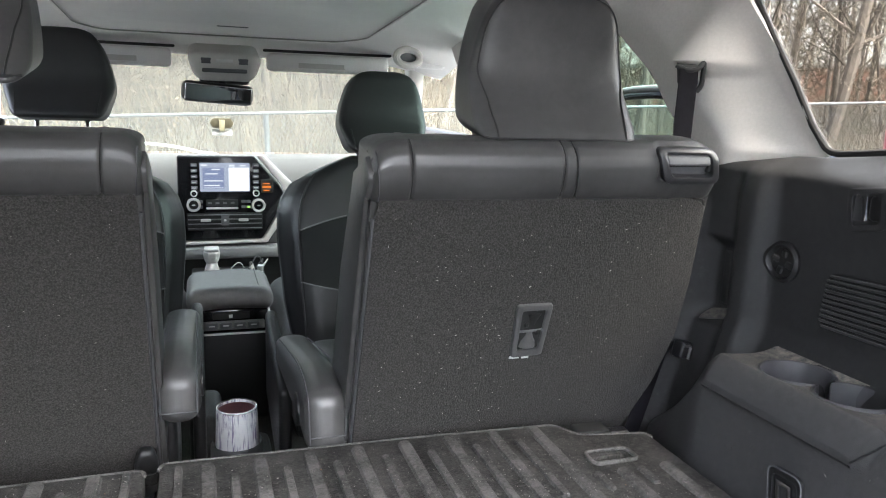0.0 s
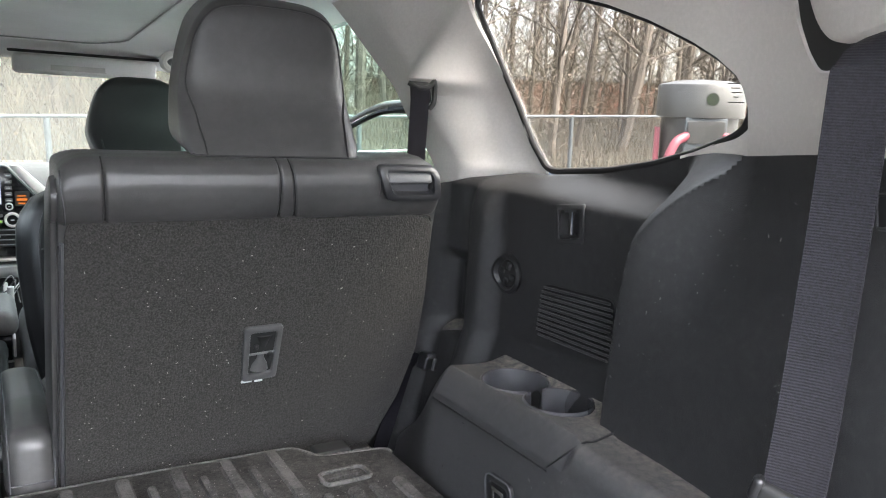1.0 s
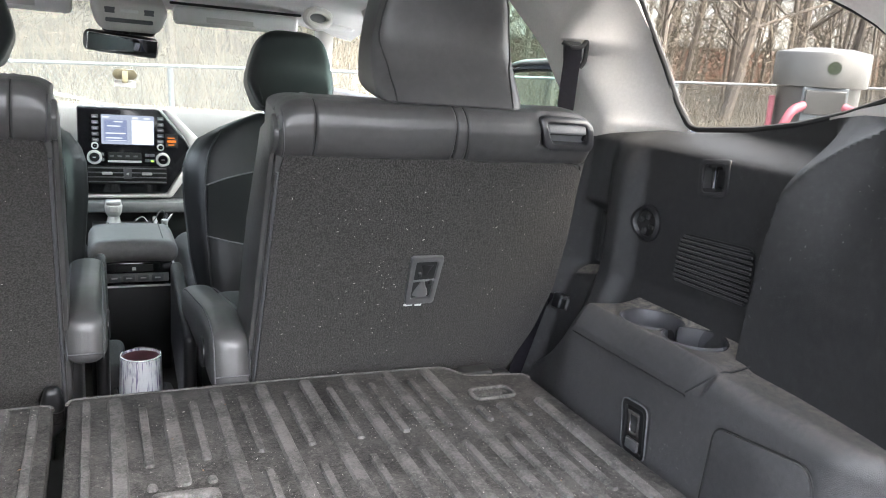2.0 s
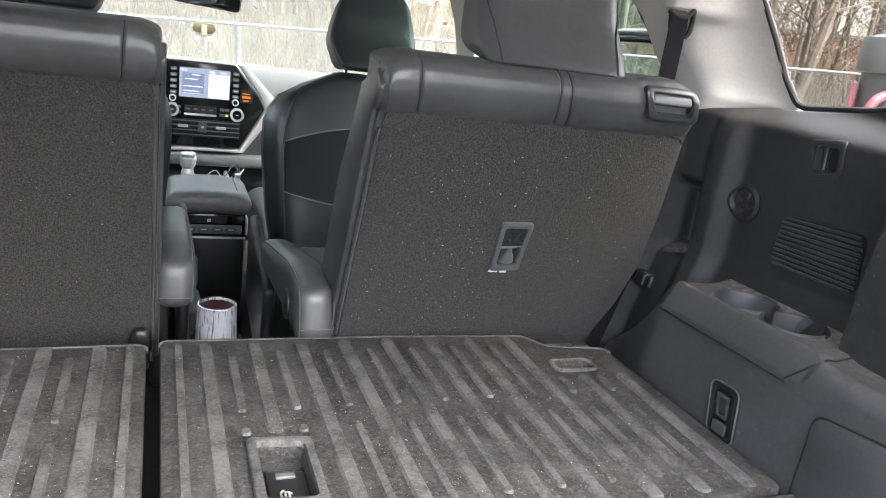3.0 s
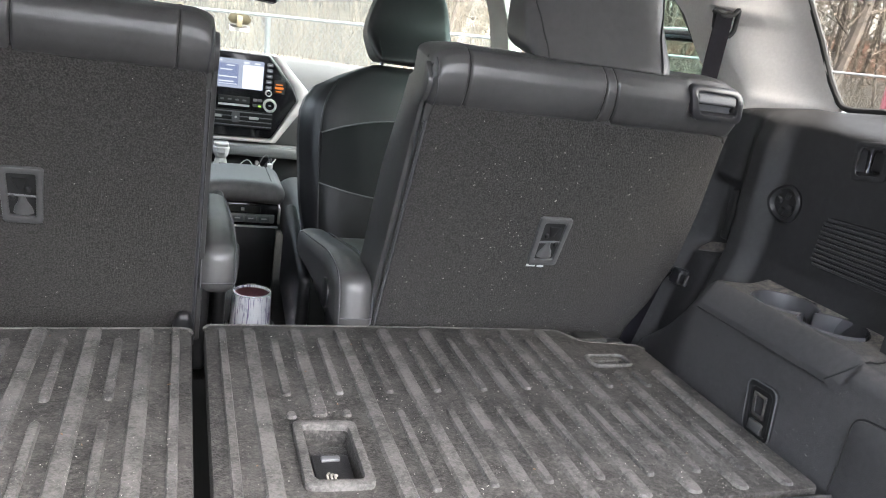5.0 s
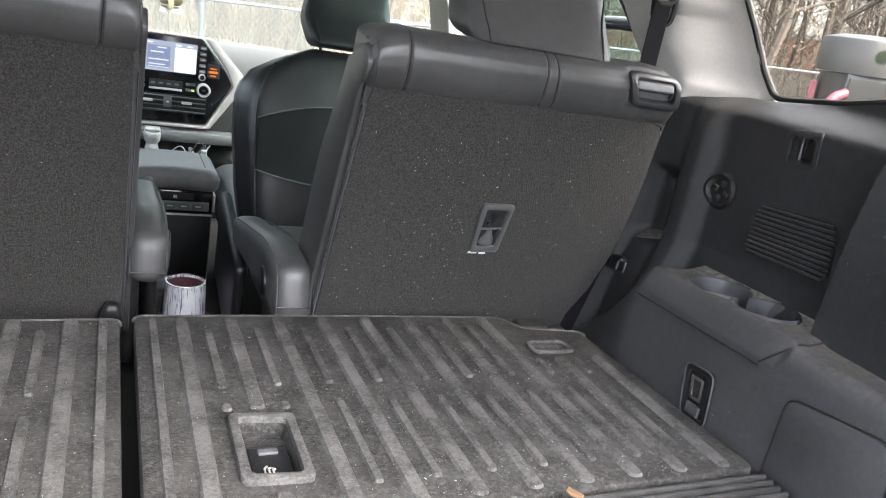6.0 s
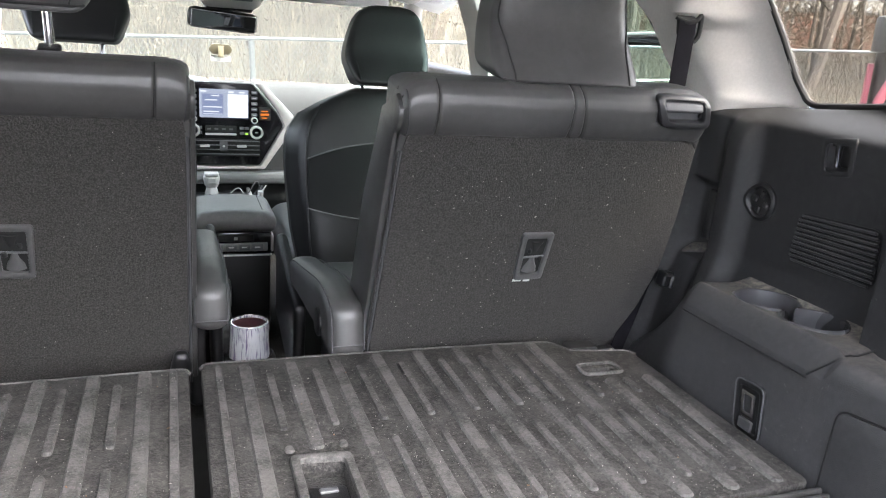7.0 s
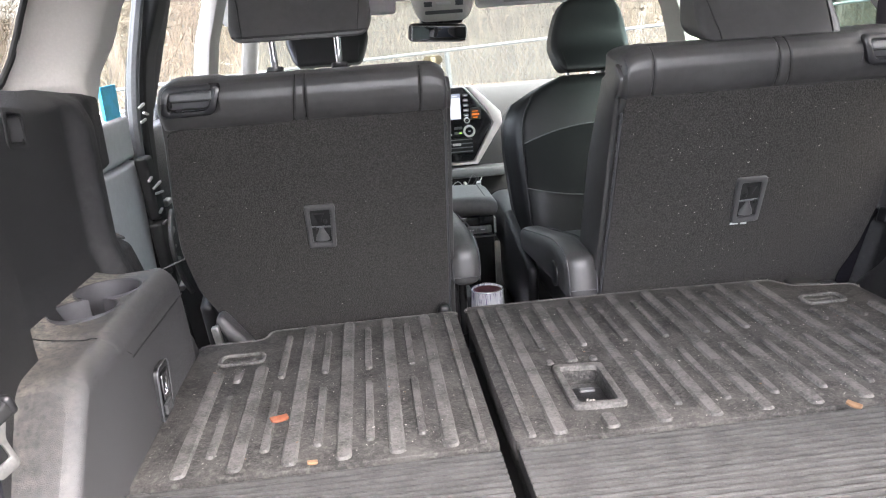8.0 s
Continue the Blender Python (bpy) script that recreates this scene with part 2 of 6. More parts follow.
def moved(bm, m):
    bmesh.ops.transform(bm, matrix=m, verts=bm.verts)
    if m.determinant() < 0:
        bmesh.ops.reverse_faces(bm, faces=bm.faces)
    return bm


def shaped(bm, f):
    for v in bm.verts:
        v.co = f(*v.co)
    return bm


def pad(sx, sy, sz, r, f=None, n=6, at=None):
    """A rounded box of full size sx, sy, sz with edge radius r; f reshapes it; at: a pose or a place."""
    h = (sx / 2, sy / 2, sz / 2)
    r = min(r, *h)
    steps = []
    for a in h:
        inner = a - r
        near = [inner + r * k for k in (0.0, 0.3, 0.6, 0.85, 1.0)]
        mid = [inner * (2 * k / n - 1) for k in range(1, n)] if inner > 1e-4 else [0.0]
        steps.append(sorted(set([-v for v in near] + mid + near)))
    bm = bmesh.new()
    for ax in range(3):
        u, w = (ax + 1) % 3, (ax + 2) % 3
        for s in (-1, 1):
            grid = []
            for a in steps[u]:
                row = []
                for b in steps[w]:
                    p = [0, 0, 0]
                    p[ax], p[u], p[w] = s * h[ax], a, b
                    q = [max(-(h[i] - r), min(h[i] - r, p[i])) for i in range(3)]
                    d = Vector([p[i] - q[i] for i in range(3)])
                    if d.length > 1e-9:
                        d.normalize()
                    row.append(bm.verts.new(Vector(q) + r * d))
                grid.append(row)
            for i in range(len(grid) - 1):
                for j in range(len(grid[0]) - 1):
                    bm.faces.new((grid[i][j], grid[i + 1][j], grid[i + 1][j + 1], grid[i][j + 1]))
    bmesh.ops.remove_doubles(bm, verts=bm.verts, dist=1e-5)
    if f:
        shaped(bm, f)
    if at is not None:
        moved(bm, at if isinstance(at, Matrix) else Matrix.Translation(at))
    return bm


def block(x0, x1, y0, y1, z0, z1, r=0.003, seg=2):
    """A bevelled box between two corners."""
    bm = bmesh.new()
    bmesh.ops.create_cube(bm, size=1)
    moved(bm, Matrix.LocRotScale(((x0 + x1) / 2, (y0 + y1) / 2, (z0 + z1) / 2), None, (abs(x1 - x0), abs(y1 - y0), abs(z1 - z0))))
    if r:
        bmesh.ops.bevel(bm, geom=bm.edges, offset=r, segments=seg, affect="EDGES", profile=0.5)
    return bm


def rounded(points, r=0.01, n=4):
    """A closed outline with its corners rounded."""
    out = []
    k = len(points)
    for i in range(k):
        p, a, b = Vector(points[i]), Vector(points[i - 1]), Vector(points[(i + 1) % k])
        da, db = (a - p), (b - p)
        rr = min(r, da.length * 0.45, db.length * 0.45)
        s, e = p + da.normalized() * rr, p + db.normalized() * rr
        for j in range(n + 1):
            t = j / n
            out.append((1 - t) ** 2 * s + 2 * t * (1 - t) * p + t * t * e)
    return [(v.x, v.y) for v in out]


def plate(outer, holes=(), thick=0.004, bevel=0.0, m=None):
    """A flat plate in x, y with holes, from z = 0 up to thick, then set at the pose m."""
    bm = bmesh.new()
    for loop in (outer, *holes):
        vs = [bm.verts.new((*p, 0)) for p in loop]
        for i in range(len(vs)):
            bm.edges.new((vs[i - 1], vs[i]))
    bmesh.ops.triangle_fill(bm, use_beauty=True, edges=bm.edges[:])
    ext = bmesh.ops.extrude_face_region(bm, geom=bm.faces[:])
    top = [g for g in ext["geom"] if isinstance(g, bmesh.types.BMVert)]
    bmesh.ops.translate(bm, verts=top, vec=(0, 0, thick))
    if bevel:
        tops = set(top)
        rim = [e for e in bm.edges if e.verts[0] in tops and e.verts[1] in tops and e.is_manifold and e.calc_face_angle(0) > 0.6]
        bmesh.ops.bevel(bm, geom=rim, offset=bevel, segments=2, affect="EDGES", profile=0.5)
    if m is not None:
        moved(bm, m)
    return bm


def tube(points, r, sides=8, closed=False, taper=None):
    """A round bar along a line of points."""
    bm = bmesh.new()
    pts = [Vector(p) for p in points]
    k = len(pts)
    rings = []
    ref = None
    for i, p in enumerate(pts):
        if closed:
            d = pts[(i + 1) % k] - pts[i - 1]
        else:
            d = pts[min(i + 1, k - 1)] - pts[max(i - 1, 0)]
        d.normalize()
        if ref is None:
            ref = d.orthogonal().normalized()
        side = (ref - d * ref.dot(d)).normalized()
        ref = side
        up = d.cross(side)
        rad = r if taper is None else r + (taper - r) * i / (k - 1)
        rings.append([bm.verts.new(p + rad * (math.cos(a) * side + math.sin(a) * up))
                      for a in [2 * math.pi * j / sides for j in range(sides)]])
    for i in range(k if closed else k - 1):
        a, b = rings[i], rings[(i + 1) % k]
        for j in range(sides):
            bm.faces.new((a[j - 1], a[j], b[j], b[j - 1]))
    if not closed:
        bm.faces.new(rings[0])
        bm.faces.new(rings[-1][::-1])
    return bm


def bezier(points, n=8):
    """A smooth line through points."""
    p = [Vector(q) for q in points]
    p = [2 * p[0] - p[1]] + p + [2 * p[-1] - p[-2]]
    out = []
    for i in range(1, len(p) - 2):
        for j in range(n):
            t = j / n
            out.append(0.5 * ((2 * p[i]) + (p[i + 1] - p[i - 1]) * t + (2 * p[i - 1] - 5 * p[i] + 4 * p[i + 1] - p[i + 2]) * t * t
                              + (3 * p[i] - p[i - 1] - 3 * p[i + 1] + p[i + 2]) * t ** 3))
    out.append(p[-2])
    return out


def sheet(us, vs, f, thick=0.0, axis=(0, 0, 1)):
    """A surface f(u, v) over two lists, given a thickness along axis."""
    bm = bmesh.new()
    grid = [[bm.verts.new(f(u, v)) for v in vs] for u in us]
    for i in range(len(us) - 1):
        for j in range(len(vs) - 1):
            bm.faces.new((grid[i][j], grid[i + 1][j], grid[i + 1][j + 1], grid[i][j + 1]))
    if thick:
        bmesh.ops.recalc_face_normals(bm, faces=bm.faces)
        ext = bmesh.ops.extrude_face_region(bm, geom=bm.faces[:])
        bmesh.ops.translate(bm, verts=[g for g in ext["geom"] if isinstance(g, bmesh.types.BMVert)], vec=Vector(axis) * thick)
    return bm


def span(a, b, n):
    return [a + (b - a) * i / n for i in range(n + 1)]


def ramp(a, b, x):
    t = max(0.0, min(1.0, (x - a) / (b - a)))
    return t * t * (3 - 2 * t)


def along(x, table):
    """Straight-line reading of a small table of (x, value)."""
    if x <= table[0][0]:
        return table[0][1]
    for (a, va), (b, vb) in zip(table, table[1:]):
        if x <= b:
            return va + (vb - va) * (x - a) / (b - a)
    return table[-1][1]


def turned(outline, r=24, top=True):
    """A turned form about z from (radius, height) pairs."""
    bm = bmesh.new()
    rings = [[bm.verts.new((q * math.cos(2 * math.pi * j / r), q * math.sin(2 * math.pi * j / r), z)) for j in range(r)] for q, z in outline]
    for a, b in zip(rings, rings[1:]):
        for j in range(r):
            bm.faces.new((a[j - 1], a[j], b[j], b[j - 1]))
    bm.faces.new(rings[0])
    if top:
        bm.faces.new(rings[-1])
    return bm


MIRRORED = Matrix.Diagonal((-1, 1, 1, 1))

# ---- the shell of the car ----
ROLL = Matrix.Rotation(radians(-2.45), 4, "Y")      # the lot slopes a little across the car


def roof_z(x, y):
    z = along(y, [(-0.2, 0.74), (0.3, 0.775), (1.2, 0.775), (2.0, 0.735), (2.4, 0.675), (2.66, 0.612)])
    return z - 0.048 * ramp(0.45, 0.86, abs(x)) - 0.02 * (x / 0.8) ** 2


ceiling = part("ceiling", sheet(span(-0.775, 0.775, 44), span(0.10, 2.66, 60), lambda x, y: (x, y, roof_z(x, y)), 0.03), FELT)
tagged(ceiling, "warm grey woven fabric headliner under the roof", "ceiling", kind="structure")

# sunroof shade set into the headliner
shade = thing("sunroof_shade", "closed warm grey fabric sunroof shade in the headliner", "sunroof", (0, 1.9, 0.72))
shade_line = rounded([(-0.40, 1.25), (0.44, 1.25), (0.44, 2.36), (0.36, 2.43), (-0.34, 2.43), (-0.40, 2.36)], 0.05, 6)
bm = plate(shade_line, (), 0.012)
part("panel", shaped(bm, lambda x, y, z: (x, y, roof_z(x, y) - 0.016 + z)), FELT, shade)
part("rim", tube([(x, y, roof_z(x, y) - 0.014) for x, y in shade_line], 0.009, 6, True), FELT, shade)
part("rim_gap", tube([(x * 0.985, y - 0.012, roof_z(x, y) - 0.017) for x, y in shade_line], 0.0022, 6, True), material("shade_edge_felt", (0.30, 0.29, 0.28), 0.9), shade)
part("pull_handle", pad(0.09, 0.02, 0.012, 0.005, at=(0.03, 2.30, roof_z(0, 2.30) - 0.018)), GREYPLASTIC, shade, "grey pull handle")

floor = part("floor", block(-0.88, 0.88, -0.15, 3.4, -0.50, -0.46, 0), CARPET)
tagged(floor, "dark carpeted car floor", "floor", kind="structure")


def sill_z(y):
    """Top line of the black lower trim."""
    return along(y, [(-0.1, 0.515), (0.36, 0.505), (0.418, 0.500), (0.507, 0.4915), (0.535, 0.4925), (0.560, 0.492), (0.597, 0.485),
                     (0.673, 0.463), (0.758, 0.446), (0.877, 0.432), (0.914, 0.431), (1.004, 0.414), (1.079, 0.391)])


def side_x(y, z, short=0.0):
    """Inner face of the black lower trim beside the load floor; short: how much sooner its belly ends."""
    crease = along(y + short, [(0.40, 0.520), (0.45, 0.500), (0.580, 0.392), (0.588, 0.34), (0.594, 0.26), (0.600, 0.0)])
    top = sill_z(y)
    hollow = 0.748 + 0.062 * ramp(0.400, 0.448, z)
    belly = 0.696 - 0.045 * ramp(0.55, 0.15, y)
    soft = 0.6 * ramp(top - 0.24, top, z) * ramp(0.60, 0.46, y)
    facet = min(1.0, (z - crease) / max(0.035 + 0.06 * ramp(0.0, 0.05, short), top - crease))
    facet = 0.0 if facet < -0.30 else facet if facet > 0.30 else (facet + 0.30) ** 2 / 1.20
    slope = belly + (upper_x(y, z) - 0.004 - belly) * max(facet, soft)
    x = min(hollow + 0.2 * ramp(0.60, 0.50, y), slope)
    x -= 0.026 * ramp(0.885, 0.925, y) * ramp(0.985, 0.945, y) * ramp(0.44, 0.36, z)
    x -= 0.010 * ramp(0.96, 1.0, y) + 0.03 * ramp(1.035, 1.07, y)
    x += 0.024 * ramp(0.956, 0.974, y) * ramp(1.048, 1.030, y) * ramp(0.140, 0.168, z) * ramp(0.294, 0.270, z)
    return x


WINDOW = [(0.902, 0.441), (0.877, 0.437), (0.758, 0.451), (0.673, 0.468), (0.597, 0.490), (0.541, 0.512), (0.524, 0.525), (0.516, 0.544),
          (0.519, 0.562), (0.530, 0.580), (0.558, 0.601), (0.594, 0.620), (0.660, 0.648), (0.733, 0.672), (0.80, 0.688), (0.95, 0.710), (1.030, 0.713),
          (1.040, 0.695), (0.996, 0.615), (0.946, 0.533), (0.917, 0.468)]


def win_top(y):
    return along(y, [(0.516, 0.544), (0.519, 0.562), (0.530, 0.580), (0.558, 0.601), (0.594, 0.620), (0.660, 0.648), (0.733, 0.672), (0.80, 0.688), (0.95, 0.710), (1.06, 0.714)])


def win_bottom(y):
    return along(y, [(0.516, 0.544), (0.524, 0.525), (0.541, 0.512), (0.597, 0.490), (0.673, 0.468)])


def win_front(z):
    return along(z, [(0.432, 0.895), (0.468, 0.916), (0.533, 0.945), (0.615, 0.995), (0.70, 1.043), (0.72, 1.05)])


def upper_x(y, z):
    return 0.815 - 0.20 * max(0, z - 0.44) - 0.125 * ramp(0.54, 0.18, y) + 0.01 * ramp(0.5, 0.44, z)


def side_trim(s):
    """The trimmed flank of the load space: black lower panel, grey pillars and the fixed quarter window."""
    m = Matrix.Translation((0, 0.03, 0.022)) @ MIRRORED if s < 0 else Matrix()
    side = "right" if s > 0 else "left"
    y_end = 1.08 if s > 0 else 1.032
    lower = sheet(span(-0.10, 0.40, 30) + span(0.404, 0.62, 84) + span(0.626, y_end, 80), span(0, 1, 120),
                  lambda y, v: (side_x(y, -0.10 + (sill_z(y) + 0.10) * v, 0.0 if s > 0 else 0.055), y, -0.10 + (sill_z(y) + 0.10) * v), 0.02, (1, 0, 0))
    # opening for the hook's well
    off = (0.0, 0.0) if s > 0 else (-0.010, 0.013)
    gone = [f for f in lower.faces if abs(f.calc_center_median().y - off[0] - 0.742) < 0.0185 and abs(f.calc_center_median().z - off[1] - 0.377) < 0.017]
    bmesh.ops.delete(lower, geom=gone, context="FACES")
    wall = part("wall_" + side, moved(lower, m), TRIM)
    tagged(wall, "black grained plastic lower trim of the load space", "trim panel", kind="structure")

    def wrap(y, z):
        return (upper_x(y, z), y, z)
    rear_y = span(-0.10, 0.514, 24)
    rear = sheet(rear_y, span(0, 1, 16), lambda y, v: wrap(y, sill_z(y) - 0.004 + (0.76 - sill_z(y)) * v), 0.007, (1, 0, 0))
    below = sheet(span(0.514, 0.62, 24), span(0, 1, 3), lambda y, v: (upper_x(y, sill_z(y)) + 0.003, y, sill_z(y) - 0.002 + (max(win_bottom(y), sill_z(y)) - sill_z(y) + 0.002) * v), 0.007, (1, 0, 0))
    over = sheet(span(0.514, 0.60, 20) + span(0.61, 1.06, 26), span(0, 1, 8), lambda y, v: wrap(y, win_top(y) + (0.76 - win_top(y)) * v), 0.007, (1, 0, 0))

    def front_edge(z):
        return along(z, [(0.39, 1.08), (0.454, 1.14), (0.554, 1.21), (0.694, 1.40), (0.76, 1.50)]) - (0.0 if s > 0 else 0.030)

    def front(z, v):
        a = win_front(z) if z > 0.432 else 0.895 + (0.432 - z) * 1.7
        y = a + (front_edge(z) - a) * v
        hood = 0.068 * math.exp(-((y - 1.068) / 0.045) ** 2) * ramp(0.545, 0.572, z) * ramp(0.76, 0.57, z) if s > 0 else 0.0     # swells out over the belt guide
        return (upper_x(y, z) - 0.080 * ramp(0.08, 0.62, v) - hood, y, z)
    fore = sheet(span(0.392, 0.76, 70), span(0, 1, 48), front, 0.007, (1, 0, 0))
    trim = part("trim_" + side, moved(join(rear, below, over, fore), m), PILLAR)
    tagged(trim, "warm grey plastic pillar trim round the quarter window", "pillar trim", kind="structure")

    win = thing("window_1" if s > 0 else "window_2", "fixed quarter window with a black rubber edge", "window", (s * 0.8, 0.8, 0.44), kind="structure")
    loop = WINDOW
    part("seal", moved(tube([(upper_x(p[0], p[1]) + 0.004 + 0.007 * ramp(0.86, 0.56, p[0]), p[0], p[1]) for p in [(q.x, q.y) for q in [Vector((a, b, 0)) for a, b in rounded(loop, 0.012, 4)]]],
                            0.0054, 8, True), m), SEAL, win)
    pane = plate(rounded(loop, 0.012, 4), (), 0.004)
    shaped(pane, lambda a, b, c: (upper_x(a, b) + 0.012 + c, a, b))
    p = part("pane", moved(pane, m), QUARTER, win, smooth=False)
    # etched maker's lines on the pane, as plain bars
    for y0, y1, z in ((0.533, 0.549, 0.577), (0.531, 0.550, 0.572), (0.534, 0.546, 0.567), (0.531, 0.545, 0.562), (0.536, 0.543, 0.557), (0.528, 0.550, 0.551)):
        line = plate([(y0, z), (y1, z), (y1, z + 0.0011), (y0, z + 0.0011)], (), 0.0006)
        shaped(line, lambda a, b, c: (upper_x(a, b) + 0.0105 + c, a, b))
        part("etched_line", moved(line, m), SEAL, p, smooth=False)
    return wall


for s in (1, -1):
    side_trim(s)


# glossier, paler trim plastic: light on the cup walls is put into its colour
CUPWELL = material("cup_well_lit_plastic", (0.055, 0.054, 0.058), 0.30, var=0.12, scale=60, spec=0.6)


def access_door(m, ob):
    """Flush door in the flank of the ledge."""
    door = rounded([(0.530, -0.09), (0.532, 0.094), (0.400, 0.112), (0.384, 0.085), (0.378, -0.09)], 0.018, 5)
    bm = plate(door, (), 0.003, 0.001)
    shaped(bm, lambda y, z, t: (0.6055 + 0.012 * (z + 0.1) / 0.25 - t, y, z))
    part("access_door", moved(bm, m), DUSTY, ob, "flush black access door")
    line = [(0.6035 + 0.012 * (z + 0.1) / 0.25, y, z) for y, z in rounded([(0.532, -0.09), (0.534, 0.096), (0.398, 0.115), (0.381, 0.086), (0.375, -0.09)], 0.02, 5)]
    part("joint", moved(tube(line, 0.0012, 5), m), SEAL, ob)


# ---- arm ledges with cup holders over the wheel arches ----
def arm_ledge(s, dy, dz, y0, ry, rx, rake):
    """y0: where the flank begins to turn outward at the rear; ry, rx: size of that turn; rake: slope of the rear end."""
    m = Matrix.Translation((0, dy, dz)) @ (MIRRORED if s < 0 else Matrix())
    ob = thing("wheel_arch_cover", "black plastic wheel arch cover with two cup holders, dusty top", "armrest",
               (s * 0.66, 0.6 + dy, -0.05 + dz), "wheel arch covers")
    cups = [(0.689, 0.760, 0.046), (0.694, 0.671, 0.044)]
    y_end = y0 - ry

    def top_z(y):
        return along(y, [(0.25, 0.152), (0.545, 0.150), (0.562, 0.1505), (0.578, 0.1555), (0.60, 0.156), (0.855, 0.150), (0.872, 0.137), (0.90, 0.085), (0.96, 0.030), (1.03, -0.03)])

    def corner(y):
        """Width and drop of the slanted edge between the flank and the top."""
        k = ramp(0.556, 0.572, y) * ramp(0.905, 0.870, y) * (1.0 if s > 0 else 0.35)
        return 0.026, 0.026 + 0.014 * k, k

    def across(y, u):
        """Section from the load floor up the inner face and over the top; u from 0 to 1."""
        zt = top_z(y)
        k = min(0.985, max(0.0, (y0 - y) / ry))
        turn = 1 - math.sqrt(1 - k * k)
        xin = 0.604 + rx * turn + 0.035 * ramp(0.85, 1.0, y)
        zt -= 0.012 * turn
        lean = 0.012
        w, d, c = corner(y)
        if u < 0.45:
            k = u / 0.45
            return xin + lean * k, -0.10 + (zt - d + 0.10) * k
        if u < 0.60:
            k = (u - 0.45) / 0.15
            a = k * math.pi / 2
            px, pz = 1 - math.cos(a), math.sin(a)
            e = 0.14
            q = max(0.0, min(1.0, (k - e) / (1 - 2 * e)))
            fx, fz = q, q
            return xin + lean + w * (px + (fx - px) * 0.65 * c), zt - d + d * (pz + (fz - pz) * 0.65 * c)
        k = (u - 0.60) / 0.40
        x = xin + lean + w + (0.765 - xin - lean - w) * k
        return x, zt - 0.004 * math.sin(math.pi * k) + 0.012 * ramp(0.7, 0.78, x)

    def surface(x, y):
        """Height of the top at a place in plan."""
        w, d, c = corner(y)
        out = max(0.0, 0.604 + 0.035 * ramp(0.85, 1.0, y) + 0.012 + w - x)
        return top_z(y) - d * min(1.0, out / w) * 0.9

    def raked(y, z):
        return y + rake * (z - 0.12) * ramp(y0 + 0.14, y0, y)

    us = span(0, 0.44, 10) + span(0.45, 0.60, 12) + span(0.606, 1.0, 64)

    def shell(y, u):
        x, z = across(y, u)
        return (x, raked(y, z), z)
    ys = span(y_end, y0, 14)[:-1] + span(y0, 1.03, 160)
    bm = sheet(ys, us, shell)
    kill = []
    for f in bm.faces:
        c = f.calc_center_median()
        if c.z > 0.10 and any((c.x - a) ** 2 + (c.y - b) ** 2 < (r + 0.002) ** 2 for a, b, r in cups):
            kill.append(f)
    bmesh.ops.delete(bm, geom=kill, context="FACES")
    part("body", moved(bm, m), DUSTY, ob)

    def tail(v, u):
        """Closes the rear end with a sloping face."""
        x, z = across(y_end, u)
        z += (-0.10 - z) * v
        return (x, raked(y_end, z), z)
    rear = sheet(span(0, 1, 8), us, tail)
    part("end_cap", moved(rear, m), DUSTY, ob)
    # a rim round the pockets, and the pockets
    for a, b, r in cups:
        wall = [(r * 0.80, 0.078), (r * 0.86, 0.080), (r * 0.93, 0.12), (r * 0.97, 0.1455), (r * 1.00, 0.1535), (r * 1.05, 0.1550), (r * 1.10, 0.1525), (r * 1.10, 0.146)]
        bm = turned(wall, 40)
        big = [f for f in bm.faces if len(f.verts) > 4 and f.calc_center_median().z > 0.12]
        bmesh.ops.delete(bm, geom=big, context="FACES")
        other = [c for c in cups if c != (a, b, r)][0]
        bm.verts.ensure_lookup_table()
        cut = [v for v in bm.verts if v.co.z > 0.10 and (v.co.x + a - other[0]) ** 2 + (v.co.y + b - other[1]) ** 2 < (other[2] + 0.001) ** 2]
        bmesh.ops.delete(bm, geom=cut, context="VERTS")
        for v in bm.verts:
            if v.co.z > 0.13:
                v.co.z += surface(v.co.x + a, v.co.y + b) - 0.1535
        part("cup_holder", moved(bm, m @ Matrix.Translation((a, b, 0))), CUPWELL, ob, "round black cup holder")
    # seam lines of the insert
    seam = [(0.6130, 0.592, 0.1145), (0.624, 0.576, 0.134), (0.642, 0.564, 0.1515), (0.66, 0.562, 0.1515), (0.715, 0.574, 0.1535), (0.745, 0.590, 0.160)]
    part("joint", moved(tube(bezier(seam, 5), 0.0014 if s > 0 else 0.0008, 5), m), BLACK, ob)
    low = [(0.6095 + 0.0016 * ramp(0.85, 0.60, y), y, top_z(y) - 0.0455) for y in span(0.590, 0.850, 12)]
    part("joint", moved(tube(low, 0.0012 if s > 0 else 0.0008, 5), m), BLACK, ob)
    if s > 0:
        access_door(m, ob)
    # seat latch striker in its bezel
    frame_line = rounded([(0.702, 0.060), (0.646, 0.064), (0.638, -0.018), (0.690, -0.020)], 0.014, 5)
    hole = rounded([(0.694, 0.051), (0.653, 0.054), (0.646, -0.012), (0.684, -0.013)], 0.008, 4)
    bm = plate(frame_line, (hole,), 0.006, 0.002)
    shaped(bm, lambda y, z, t: (0.6105 - t, y, z))
    bez = part("latch_bezel", moved(bm, m), BLACK, ob)
    part("bezel_rim", moved(tube([(0.6048, y, z) for y, z in frame_line], 0.0012, 5, True), m), GREYPLASTIC, bez)
    bm = plate(hole, (), 0.002)
    shaped(bm, lambda y, z, t: (0.6110 - t, y, z))
    part("recess", moved(bm, m), SEAL, bez)
